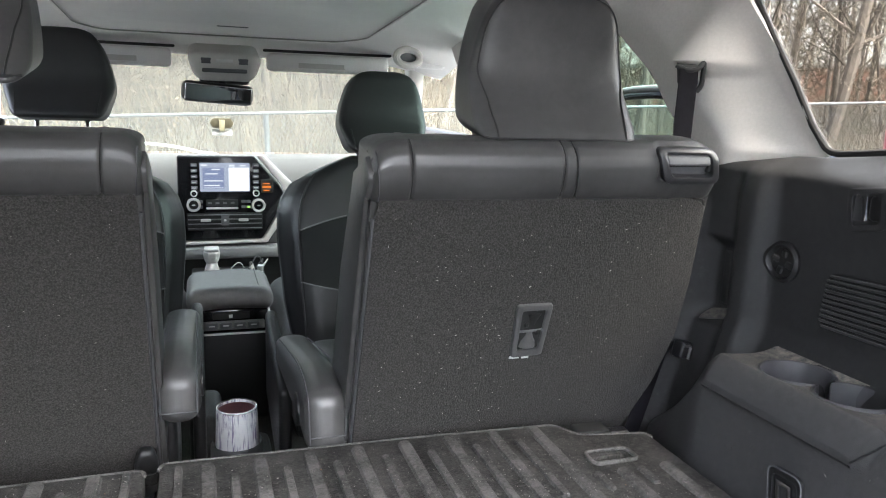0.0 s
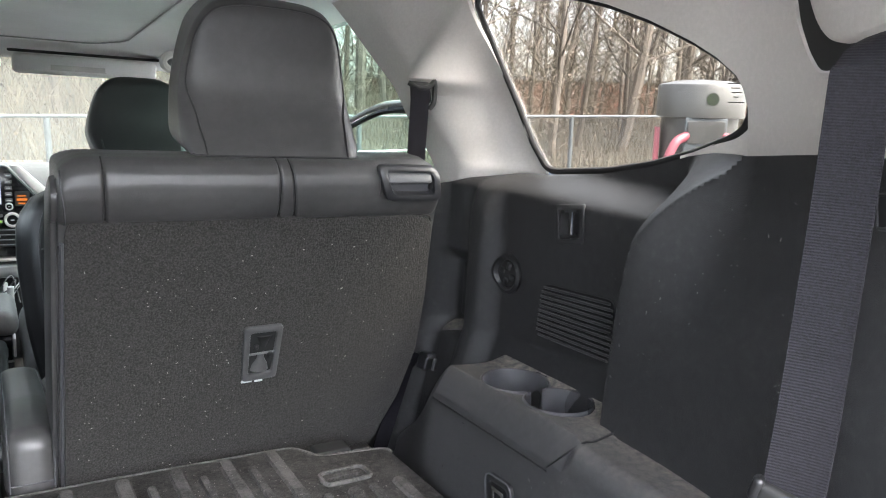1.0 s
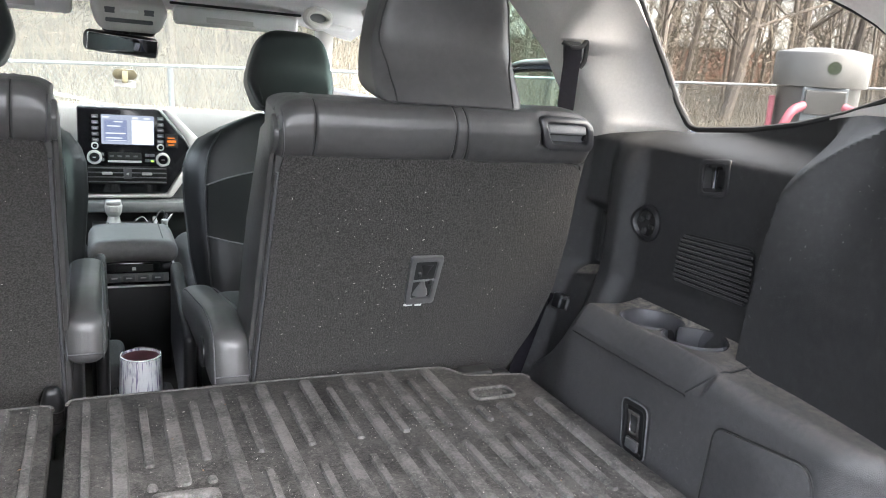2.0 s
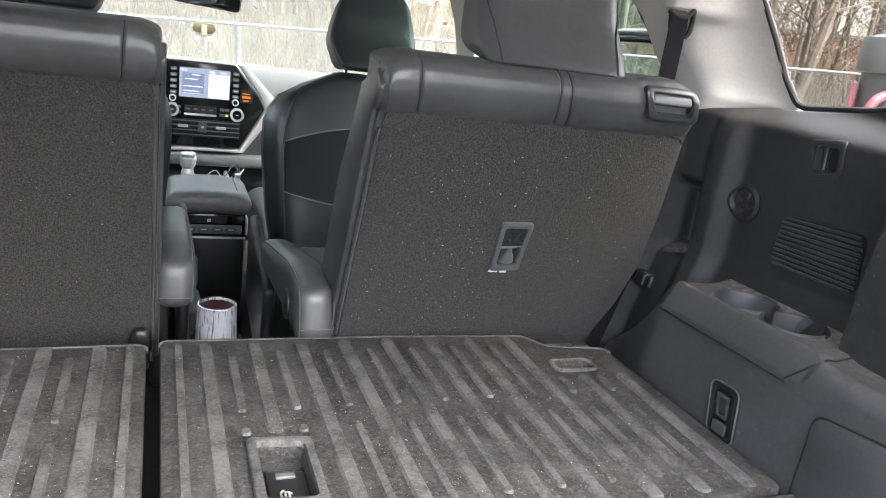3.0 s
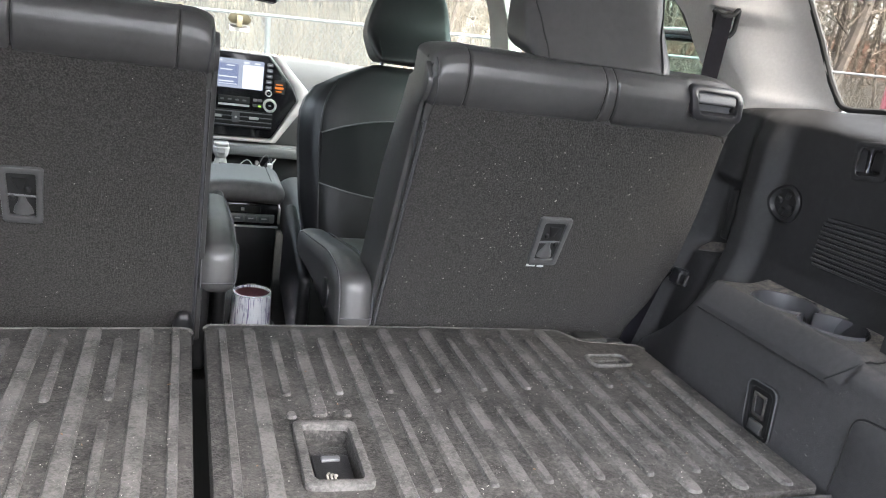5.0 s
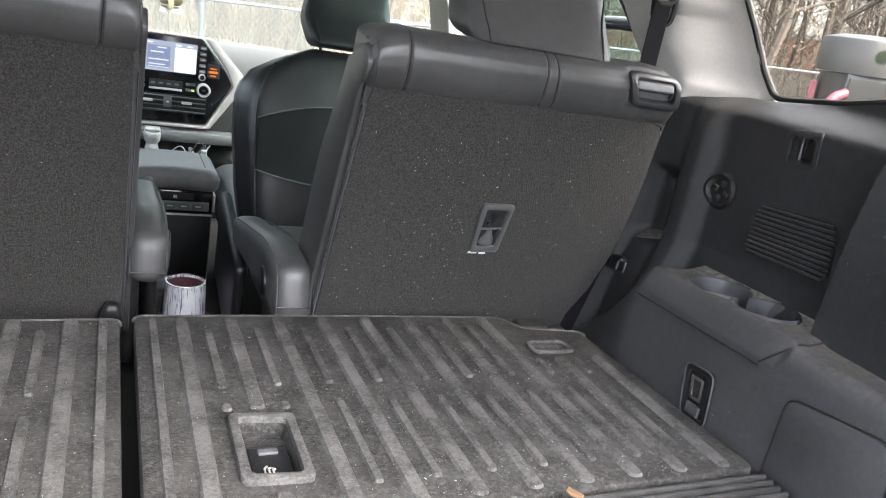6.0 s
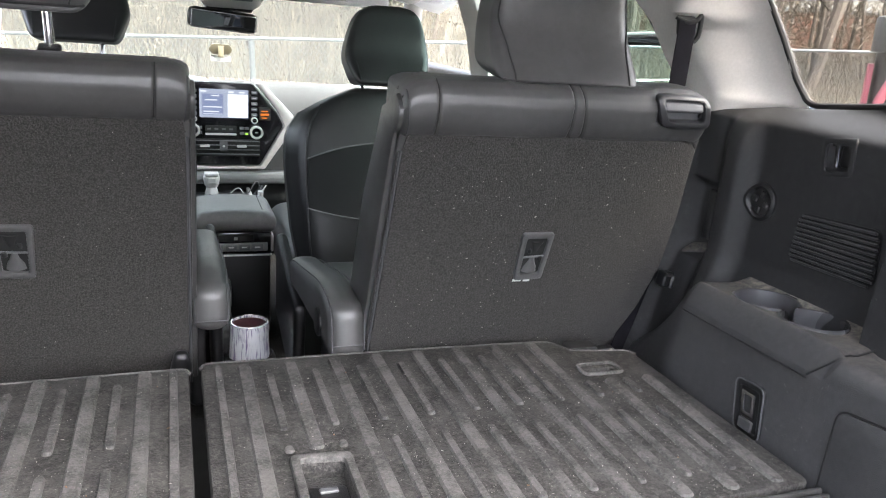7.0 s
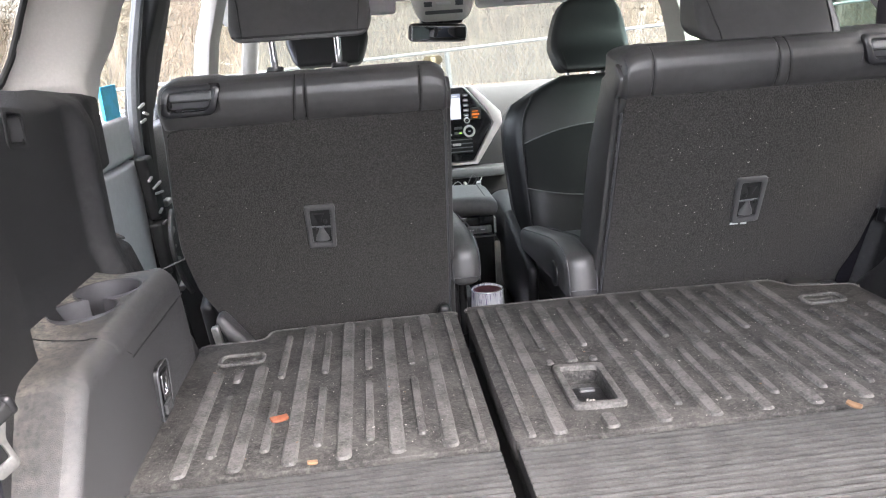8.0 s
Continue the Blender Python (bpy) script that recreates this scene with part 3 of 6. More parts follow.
    bm = plate(rounded([(0.686, 0.047), (0.660, 0.048), (0.656, 0.010), (0.681, 0.008)], 0.003, 2),
               (rounded([(0.680, 0.041), (0.665, 0.042), (0.662, 0.018), (0.676, 0.017)], 0.002, 2),), 0.004, 0.001)
    shaped(bm, lambda y, z, t: (0.6080 - t, y, z))
    part("striker", moved(bm, m), CHROME, bez, "bright steel striker")
    part("striker_foot", moved(block(0.602, 0.607, 0.655, 0.680, -0.010, 0.006, 0.001), m), ANCHOR, bez)
    return ob


arm_ledge(1, 0, 0, 0.385, 0.065, 0.075, 0.0)
arm_ledge(-1, 0.045, 0.012, 0.446, 0.020, 0.022, 1.0)


# ---- fittings on the flank ----
def loudspeaker(m, on):
    """Loudspeaker grille with cut slots."""
    g = thing("speaker_grille", "slotted black plastic speaker grille on the trim", "speaker", (0.745, 0.69, 0.25))
    a0, a1, b0, b1 = (0.784, 0.284), (0.790, 0.205), (0.640, 0.294), (0.634, 0.210)
    outline = rounded([a0, b0, b1, a1], 0.016, 5)
    part("backing", moved(shaped(plate(outline, (), 0.002), on), m), SEAL, g, smooth=False)
    rows = 11
    for i in range(rows):
        k = (i + 0.5) / rows
        inset = 0.05 * max(0.0, abs(2 * k - 1) - 0.72) / 0.28
        a = (a0[0] + (a1[0] - a0[0]) * k, a0[1] + (a1[1] - a0[1]) * k)
        b = (b0[0] + (b1[0] - b0[0]) * k, b0[1] + (b1[1] - b0[1]) * k)
        slat = pad(1.0, 0.0036, 0.0050, 0.0012, None, 4)
        shaped(slat, lambda p, q, t: on(a[0] + (b[0] - a[0]) * (0.5 + p * (1 - 2 * inset - 0.02)), a[1] + (b[1] - a[1]) * (0.5 + p * (1 - 2 * inset - 0.02)) + q + 0.5 * (t - 0.0025), 0.0045 + t))
        part("slat", moved(slat, m), ANCHOR, g)


def flank_fittings(s, dy, dz):
    m = Matrix.Translation((0, dy, dz)) @ (MIRRORED if s < 0 else Matrix())

    def on(y, z, t):
        return (side_x(y, z) - t, y, z)
    if s > 0:
        loudspeaker(m, on)
    # pull-out hook pocket
    h = thing("bag_hook", "black folding bag hook in a square recess", "hook", (s * 0.745, 0.74 + dy, 0.38 + dz), "bag hooks")
    outline = rounded([(0.775, 0.401), (0.715, 0.410), (0.709, 0.354), (0.768, 0.345)], 0.010, 4)
    inner = rounded([(0.767, 0.394), (0.722, 0.401), (0.717, 0.361), (0.761, 0.353)], 0.007, 4)
    part("bezel", moved(shaped(plate(outline, (inner,), 0.0022, 0.001), on), m), TRIM, h)
    well = bmesh.new()
    rims = [[well.verts.new(on(y + (0.006 if y < 0.74 else 0.004) * d, z, -0.026 * d)) for y, z in inner] for d in (0.0, 1.0)]
    for k in range(len(inner)):
        well.faces.new((rims[0][k - 1], rims[0][k], rims[1][k], rims[1][k - 1]))
    part("well", moved(well, m), ANCHOR, h)
    part("recess", moved(shaped(plate(inner, (), 0.001), lambda y, z, t: on(y, z, t - 0.026)), m), SEAL, h, smooth=False)
    part("hook_button", moved(shaped(pad(0.030, 0.034, 0.016, 0.007, None, 4, (0.736, 0.378, 0.0)), lambda a, b, t: on(a, b, t - 0.018)), m), BLACK, h)
    if s > 0:
        # round tie-down cover
        r = thing("round_cap", "round black plastic cap with a star grip", "cap", (s * 0.748, 0.885 + dy, 0.28 + dz), "round caps")
        yc, zc = 0.870, 0.279
        part("ring", moved(shaped(turned([(0.031, 0), (0.031, 0.004), (0.026, 0.0075), (0.022, 0.004), (0.022, 0)], 28), lambda a, b, t: on(yc + a, zc + b, t)), m), BLACK, r)
        part("disc", moved(shaped(turned([(0.0218, 0.001), (0.0215, 0.003)], 24), lambda a, b, t: on(yc + a, zc + b, t)), m), SEAL, r)
        for k in range(4):
            a = k * math.pi / 2 + 0.25
            bm = pad(0.012, 0.010, 0.006, 0.003, at=pose(0.013, 0, 0.004))
            moved(bm, Matrix.Rotation(a, 4, "Z"))
            part("grip", moved(shaped(bm, lambda p, q, t: on(yc + p, zc + q, t)), m), TRIM, r)
    # lip of the pocket moulded in the front edge of the trim
    p = thing("trim_pocket", "moulded lip of a tall pocket in the black trim", "pocket", (s * 0.725, 0.97 + dy, 0.15 + dz))
    # lip takes the ledge's paler plastic, which stands for the light on it
    part("lip", moved(shaped(pad(0.066, 0.020, 0.024, 0.008, lambda a, b, t: (a, b - 0.25 * a, t), 5, (1.000, 0.160, -0.008)), on), m), DUSTY, p, "lower lip, paler as if lit")
    part("inner_rib", moved(shaped(pad(0.020, 0.095, 0.014, 0.006, None, 5, (1.005, 0.222, -0.002)), on), m), TRIM, p)


flank_fittings(1, 0, 0)
flank_fittings(-1, 0.02, 0.035)


# ---- folded third row: ribbed seat backs as load floor ----
def ribbed_back(name, label, x0, x1, notch, xs_long, xs_short, hole=None):
    """notch: x where the front edge steps back, on the outer side."""
    ob = thing(name, label, "folded seat", ((x0 + x1) / 2, 0.75, -0.10), "folded third-row seats")
    outer_right = notch > (x0 + x1) / 2
    if outer_right:
        line = [(x0, 0.527), (x1, 0.527), (x1 - 0.012, 0.930), (notch + 0.026, 0.946), (notch, 0.990), (0.2, 1.000), (x0, 1.004)]
    else:
        line = [(x0 - 0.006, 0.527), (x1, 0.527), (x1, 0.992), (notch, 0.988), (notch - 0.007, 0.952), (x0 + 0.012, 0.950)]
    holes = []
    if hole:
        holes = [rounded(hole, 0.007, 4)]
    slot_x = notch + 0.035 if outer_right else notch - 0.035
    slot = rounded([(slot_x - 0.026, 0.861), (slot_x + 0.026, 0.861), (slot_x + 0.026, 0.876), (slot_x - 0.026, 0.876)], 0.007, 4)
    base = plate(rounded(line, 0.014, 4), holes + [slot], 0.028, 0.004, Matrix.Translation((0, 0, -0.030)))
    part("back_panel", base, RUBBER, ob)
    part("cushion_under", block(x0 + 0.02, x1 - 0.03, 0.54, 0.92, -0.16, -0.034, 0.02), CARPET, ob)
    part("slot_liner", plate(slot, (), 0.004, 0, Matrix.Translation((0, 0, -0.022))), GREYPLASTIC, ob)
    rim = [(x, y, 0.000) for x, y in rounded([(slot_x - 0.036, 0.852), (slot_x + 0.036, 0.852), (slot_x + 0.034, 0.888), (slot_x - 0.034, 0.888)], 0.012, 5)]
    part("slot_rim", tube(rim, 0.0036, 6, True), RIB, ob)
    lip = [(x, y, -0.001) for x, y in rounded(line, 0.014, 4) if y > 0.90]
    if outer_right:
        lip.sort(key=lambda p: p[0])
    else:
        lip.sort(key=lambda p: -p[0])
    part("front_lip", tube([(x, y - 0.002, -0.0035) for x, y, z in lip], 0.0030, 6), RIB, ob)

    def bevelled(xc, ya, yb, w, h):
        line = rounded([(xc - w / 2, ya), (xc + w / 2, ya), (xc + w / 2, yb), (xc - w / 2, yb)], w * 0.45, 3)
        bm = plate(line, (), h, 0, Matrix.Translation((0, 0, -0.0025)))
        for v in bm.verts:
            if v.co.z > -0.001:
                v.co.x = xc + (v.co.x - xc) * 0.70
                v.co.y = (ya + yb) / 2 + (v.co.y - (ya + yb) / 2) * (1 - 0.003 / (yb - ya))
        return bm

    def clear(xc, w, ya, yb):
        if not hole:
            return True
        hx0, hx1 = min(p[0] for p in hole) - 0.014, max(p[0] for p in hole) + 0.014
        hy0, hy1 = min(p[1] for p in hole) - 0.016, max(p[1] for p in hole) + 0.016
        return xc + w / 2 < hx0 or xc - w / 2 > hx1 or yb < hy0 or ya > hy1
    for xc in xs_long:
        top = 0.986
        if (outer_right and xc > notch - 0.02) or (not outer_right and xc < notch + 0.02):
            top = 0.835
        w = 0.0215 if xc not in (-0.1125, -0.1760) else 0.012
        spans = [(0.534, top)]
        if not clear(xc, w, 0.534, top):
            spans = [(0.534, 0.572), (0.732, top)]
        for a, b in spans:
            part("long_rib", bevelled(xc, a, b, w, 0.0044), RIB, ob)
    for xc in xs_short:
        out = (outer_right and xc > notch - 0.02) or (not outer_right and xc < notch + 0.02)
        for a, b in ((0.785, 0.832 if out else 0.950), (0.572, 0.740)):
            if clear(xc, 0.013, a, b):
                part("short_rib", bevelled(xc, a, b, 0.0130, 0.0048), RIB, ob)
            elif b > 0.7:
                part("short_rib", bevelled(xc, 0.730, 0.745, 0.0125, 0.0042), RIB, ob)
    return ob


pocket = [(-0.033, 0.600), (0.020, 0.596), (0.021, 0.700), (-0.033, 0.706)]
right_back = ribbed_back("folded_rear_seat", "wide folded rear seat back with ribbed dusty grey rubber cover", -0.1365, 0.590, 0.446,
                         [-0.1125] + [-0.0750 + 0.0690 * k for k in range(10)], [-0.0405 + 0.0682 * k for k in range(9)], pocket)
ribbed_back("folded_rear_seat", "narrow folded rear seat back with ribbed dusty grey rubber cover", -0.618, -0.1545, -0.490,
                        [-0.1760] + [-0.2155 - 0.068 * k for k in range(6)], [-0.250 - 0.068 * k for k in range(5)])
# seat release in the notch of the wide seat back
part("release_well", pad(0.056, 0.034, 0.012, 0.005, None, 4, (0.499, 0.965, -0.006)), SEAL, right_back)
part("release_lever", pad(0.034, 0.020, 0.010, 0.004, None, 4, (0.546, 0.960, -0.012)), BLACK, right_back, "black release lever")
# strap pocket in the wide seat back
rim = rounded([(-0.045, 0.588), (0.031, 0.584), (0.032, 0.712), (-0.044, 0.718)], 0.011, 5)
part("pocket_frame", plate(rim, (rounded(pocket, 0.007, 4),), 0.008, 0.003, Matrix.Translation((0, 0, -0.002))), RIB, right_back, "raised rubber frame")
pk = part("pocket_bottom", block(-0.034, 0.022, 0.595, 0.707, -0.032, -0.024, 0.001), CARPET, right_back)
part("pocket_plate", plate(rounded([(-0.027, 0.604), (0.015, 0.601), (0.016, 0.668), (-0.027, 0.672)], 0.004, 3), (), 0.011, 0.0015, Matrix.Translation((0, 0, -0.0235))), BLACK, pk, "black plastic strap plate")
part("pull_tab", pad(0.022, 0.009, 0.004, 0.0018, at=(-0.006, 0.658, -0.0110)), GREYPLASTIC, pk)
tag = join(*[tube(bezier([(-0.014 + 0.0040 * k, 0.612 + 0.004 * (k % 2), -0.0105), (-0.016 + 0.0043 * k, 0.622, -0.0075), (-0.012 + 0.0040 * k, 0.630 - 0.003 * (k % 3), -0.0100)], 4), 0.0013, 5)
             for k in range(3)])
part("cord_end", tag, LINT, pk, "pale cord end")


# ---- ribbed load flaps behind the folded seats ----
def load_flap(x0, x1):
    ob = thing("load_floor_flap", "ribbed grey load floor flap, worn and dusty", "load floor", ((x0 + x1) / 2, 0.3, -0.03), "load floor flaps")
    bm = bmesh.new()
    pitch = 0.0122
    prof = []
    y = 0.520
    while y > -0.13:
        for dy, z in ((0.0, -0.0070), (0.0044, -0.0070), (0.0056, -0.0022), (0.0080, -0.0012), (0.0104, -0.0022), (0.0116, -0.0070)):
            prof.append((y - dy, z))
        y -= pitch
    us = span(x0, x1, 6)
    grid = [[bm.verts.new((x, a, b)) for a, b in prof] for x in us]
    for i in range(len(us) - 1):
        for j in range(len(prof) - 1):
            bm.faces.new((grid[i][j], grid[i + 1][j], grid[i + 1][j + 1], grid[i][j + 1]))
    part("ribbed_top", bm, FLAP, ob, angle=25)
    part("board", block(x0, x1, -0.13, 0.523, -0.030, -0.0075, 0.002), RUBBER, ob)
    return ob


load_flap(-0.134, 0.590)
load_flap(-0.618, -0.157)
gap = part("floor_channel", block(-0.165, -0.125, -0.13, 0.985, -0.11, -0.085, 0.0), SEAL)
tagged(gap, "dark channel between the two folded seat backs", "trim", kind="structure")
under = part("load_floor_base", block(-0.72, 0.72, -0.14, 0.96, -0.20, -0.165, 0.0), BLACK)
tagged(under, "black base under the load floor", "floor", kind="structure")


# ---- second-row captain seats ----
A2 = math.atan(0.35)
SEAT = Matrix(((1, 0, 0, 0), (0, -math.sin(A2), -math.cos(A2), 1.070), (0, math.cos(A2), -math.sin(A2), -0.10), (0, 0, 0, 1)))


def rest_y(k):
    """Hollow profile of a head restraint's back: its foot flares to the rear."""
    k = max(0.0, min(1.0, k))
    return -0.042 * (1 - k) ** 2.6 + 0.006 * math.sin(math.pi * k) - 0.030 * ramp(0.30, 1.0, k)


def rest_half(w0, w1, k):
    """Half the width of a head restraint at the share k of its height."""
    return (w0 + (w1 - w0) * max(0.0, k) ** 2.2) / 2


def rest_point(w0, w1, h, d, lean, u, k, r=0.025):
    """A place on the back of a head restraint; u runs across from -1 to 1, k up from 0 to 1."""
    a = max(0.0, r - w0 / 2 * (1 - abs(u)))
    b = max(0.0, r - h * (1 - k), r - h * k)
    depth = r - math.sqrt(max(0.0, r * r - a * a - b * b))
    return (u * rest_half(w0, w1, k), (-d / 2 + depth) * (1 - 0.45 * k) + rest_y(k) + lean * k ** 0.6 - 0.0006, h * k - CROWN * k * k * u ** 4)


CROWN = 0.024


def headrest_form(w0, w1, h, d, lean, foot=1.0):
    """A padded head restraint on z = 0, its back towards -y, tipped forward by lean at the top; foot: width of its foot."""
    def f(x, y, z):
        k = (z + h / 2) / h
        wide = rest_half(w0, w1, k) * (1 - (1 - foot) * ramp(0.42, 0.0, k))
        y2 = y * (1 - 0.45 * k) + rest_y(k) * (1 if y < 0 else 0.2) + lean * k ** 0.6 if k > 0 else y + rest_y(k)
        return (x * wide / (w0 / 2), y2, z + h / 2 - CROWN * k * k * (2 * x / w0) ** 4)
    return pad(w0, d, h, 0.025, f, 12)


def headrest_seams(w0, w1, h, d, lean, top=True):
    """The sewn line of the back panel: in from the sides at the foot, out to the edge half way up and over the top."""
    half = [(0.79 + 0.05 * ramp(0.05, 0.25, k) + 0.110 * ramp(0.22, 0.48, k), k) for k in (0.04, 0.12, 0.20, 0.28, 0.36, 0.42, 0.48)]
    if not top:
        return [[rest_point(w0, w1, h, d, lean, q * u, k) for u, k in half] for q in (-1, 1)]
    half += [(0.950, 0.56), (0.950, 0.66), (0.950, 0.76), (0.930, 0.85), (0.86, 0.925), (0.70, 0.950), (0.40, 0.955), (0.0, 0.957)]
    line = half + [(-u, k) for u, k in half[-2::-1]]
    return [[rest_point(w0, w1, h, d, lean, u, k) for u, k in line]]


LEVERTRIM = material("gloss_lever_plastic", (0.022, 0.022, 0.024), 0.30, var=0.12, scale=60, spec=0.6)
ROLL_SECTION = [(0.497, -0.002), (0.4985, 0.003), (0.503, 0.0065), (0.511, 0.0095), (0.522, 0.0118), (0.536, 0.0125), (0.551, 0.0105), (0.563, 0.0045),
                (0.5710, -0.0060), (0.5745, -0.0180), (0.5725, -0.0350), (0.5650, -0.0600), (0.5520, -0.0900)]


def roll_seams(w):
    """Where the sewn seams of the leather roll run at height w."""
    d = 0.584 - w
    return (0.1735 + 0.05 * d, 0.3805 + 0.06 * d, 0.3955 + 0.15 * d)


def roll_point(x, k):
    """A place on the padded leather roll over the top of a seat back; k runs along its section."""
    i = min(len(ROLL_SECTION) - 2, int(k))
    f = k - i
    w = ROLL_SECTION[i][0] * (1 - f) + ROLL_SECTION[i + 1][0] * f
    n = ROLL_SECTION[i][1] * (1 - f) + ROLL_SECTION[i + 1][1] * f
    left, right = x - 0.1275, 0.630 - x
    for d, r in ((left, 0.009), (right, 0.020)):
        q = min(1.0, max(0.0, d / r))
        n -= r * 0.9 * (1 - math.sqrt(1 - (1 - q) ** 2)) * ramp(-0.06, 0.0, n)
    q = min(1.0, max(0.0, min(left, right * 0.8) / 0.034))
    w -= 0.026 * (1 - math.sqrt(1 - (1 - q) ** 2)) * ramp(0.52, 0.58, w)
    a, b, c = roll_seams(w)
    for xs, deep in ((a, 0.0032), (b, 0.0034), (c, 0.0026)):
        n -= deep * math.exp(-((x - xs) / 0.0021) ** 2)
        w -= 0.4 * deep * math.exp(-((x - xs) / 0.0021) ** 2) * ramp(0.56, 0.58, w)
    if b < x < c:
        n -= 0.0010
    n -= 0.0105 * ramp(0.523, 0.531, x) * ramp(0.614, 0.606, x) * ramp(0.530, 0.537, w) * ramp(0.590, 0.574, w)
    n += 0.0010 * noise.noise(Vector((x * 21, w * 34, 0.3))) + 0.0005 * noise.noise(Vector((x * 70, w * 60, 2.3)))
    return (x, w, n)


def captain_seat(s, place, under, up):
    """place: how far the back stands from the pattern seat; under: the same for the cushion; up: how far the head restraint is drawn out."""
    m = Matrix.Translation(under) @ (MIRRORED if s < 0 else Matrix())
    lab = "black leather seat, carpeted back, " + ("head restraint drawn up" if up > 0.02 else "head restraint pushed down")
    ob = thing("captain_seat", lab, "car seat", (s * 0.375, 1.25 + under[1], -0.46), "second-row seats")
    M = Matrix.Translation(place) @ (MIRRORED if s < 0 else Matrix()) @ SEAT

    def squeeze(x, w, n):
        """The driver's side seat back is a little narrower towards the aisle."""
        return (x + (0.0150 * ramp(0.36, 0.13, x) if s < 0 else 0.0), w, n)
    foot = ((0.615, 0.060), (0.588, -0.03)) if s > 0 else ((0.603, 0.060), (0.555, -0.03))
    right_edge = [(0.628, 0.530), (0.632, 0.478), (0.648, 0.36), (0.657, 0.25), (0.645, 0.155)] + list(foot)
    body = rounded([(0.1285, -0.03), (0.1275, 0.560), (0.612, 0.560)] + right_edge, 0.020, 4)
    shell = plate(body, (), 0.125, 0.007, Matrix.Translation((0, 0, -0.125)))
    shaped(shell, lambda x, w, n: squeeze(x, w - 0.040 * ramp(0.0, -0.10, n) * ramp(0.48, 0.56, w), n * (1 - 0.45 * ramp(0.36, 0.56, w)) - 0.004 * ramp(0.50, 0.56, w)))
    back = part("backrest", moved(shell, M), LEATHER, ob)
    # padded leather roll over the top, with its sewn seams
    xs = set(round(x, 5) for x in span(0.1275, 0.630, 84) + span(0.1275, 0.140, 8))
    for c in (0.176, 0.383, 0.402):
        xs |= set(round(c + 0.0011 * k, 5) for k in range(-9, 10))
    roll = sheet(sorted(xs), span(0, len(ROLL_SECTION) - 1, 42), roll_point)
    ends = [sheet(span(0, len(ROLL_SECTION) - 1, 36), span(0, 1, 3), lambda k, v: tuple(Vector(roll_point(x, k)).lerp(Vector((x, 0.485, min(-0.004, 0.9 * roll_point(x, k)[2]))), v)))
            for x in (0.1275, 0.630)]
    roll = join(roll, *ends)
    bmesh.ops.remove_doubles(roll, verts=roll.verts, dist=1e-5)
    part("top_roll", moved(shaped(roll, squeeze), M), LEATHER, ob, "padded black leather roll with sewn seams")
    for q in range(3):
        pts = []
        for k in span(0.4, 9.0, 18):
            w = roll_point(0.25, k)[1]
            x, w, n = roll_point(roll_seams(w)[q], k)
            pts.append((x, w, n + 0.0003))
        part("seam", moved(shaped(tube(pts, 0.0009, 5), squeeze), M), SEAL, back)
    pts = [roll_point(0.1315 + 0.004 * ramp(0.56, 0.50, roll_point(0.25, k)[1]), k) for k in span(0.6, 8.5, 16)]
    part("stitching", moved(shaped(tube([(x, w, n + 0.0008) for x, w, n in pts], 0.0011, 5), squeeze), M), THREAD, back)
    # carpet over the back, with a bound edge
    edge = [(0.136, -0.03), (0.1345, 0.478), (0.1425, 0.503), (0.30, 0.5085), (0.46, 0.5085), (0.600, 0.501), (0.624, 0.488)] + [(x - 0.004, w) for x, w in right_edge[2:]]
    line = rounded(edge, 0.012, 4)
    carpet = plate(line, (), 0.0055, 0.002, Matrix.Translation((0, 0, -0.0005)))
    part("carpet_panel", moved(shaped(carpet, squeeze), M), CARPET, ob, "charcoal carpet panel flecked with lint")
    bound = [(0.1325, w, 0.0022) for w in span(-0.02, 0.474, 12)]
    part("carpet_edge", moved(shaped(tube(bound, 0.0026, 6), squeeze), M), SIDEVINYL, ob)
    hem = bezier([(x, w, 0.0042) for x, w in ((0.136, 0.482), (0.1435, 0.5025), (0.18, 0.5065), (0.30, 0.5085), (0.46, 0.5085), (0.600, 0.501), (0.622, 0.489))], 6)
    part("carpet_edge", moved(shaped(tube(hem, 0.0016, 5), squeeze), M), CARPET, ob)
    # leather flank on the aisle side, following the roll's section at its top
    flank = [(-0.022, -0.010), (0.470, -0.009)] + [(max(0.480, roll_point(0.1275, k)[1] - 0.0005), roll_point(0.1275, k)[2] + 0.0005) for k in span(0.5, 9.0, 16)]
    flank += [(0.500, -0.084), (0.470, -0.088), (0.330, -0.118), (-0.022, -0.120)]
    side = plate(flank, (), 0.0095, 0.0035)
    shaped(side, lambda w, n, t: (0.1305 - t, w, n))
    part("side_panel", moved(shaped(side, squeeze), M), LEATHER, ob, "black leather side panel")
    part("carpet_flange", moved(shaped(pad(0.010, 0.474, 0.004, 0.0015, at=(0.1335, 0.231, -0.0035)), squeeze), M), CARPET, ob)
    # fold lever with bezel
    b = rounded([(0.533, 0.5285), (0.6225, 0.5275), (0.6120, 0.5780), (0.5150, 0.5800)], 0.014, 5)
    hole = rounded([(0.5430, 0.5395), (0.6080, 0.5390), (0.6010, 0.5695), (0.5290, 0.5710)], 0.008, 4)
    bend = lambda x, w, n: (x, w - 0.10 * ramp(0.556, 0.582, w) * 0.03, n - 0.0125 * ramp(0.552, 0.580, w))
    bez = part("lever_bezel", moved(shaped(plate(b, (hole,), 0.0110, 0.004, Matrix.Translation((0, 0, 0.0075))), bend), M), LEVERTRIM, ob, "gloss black moulded lever surround")
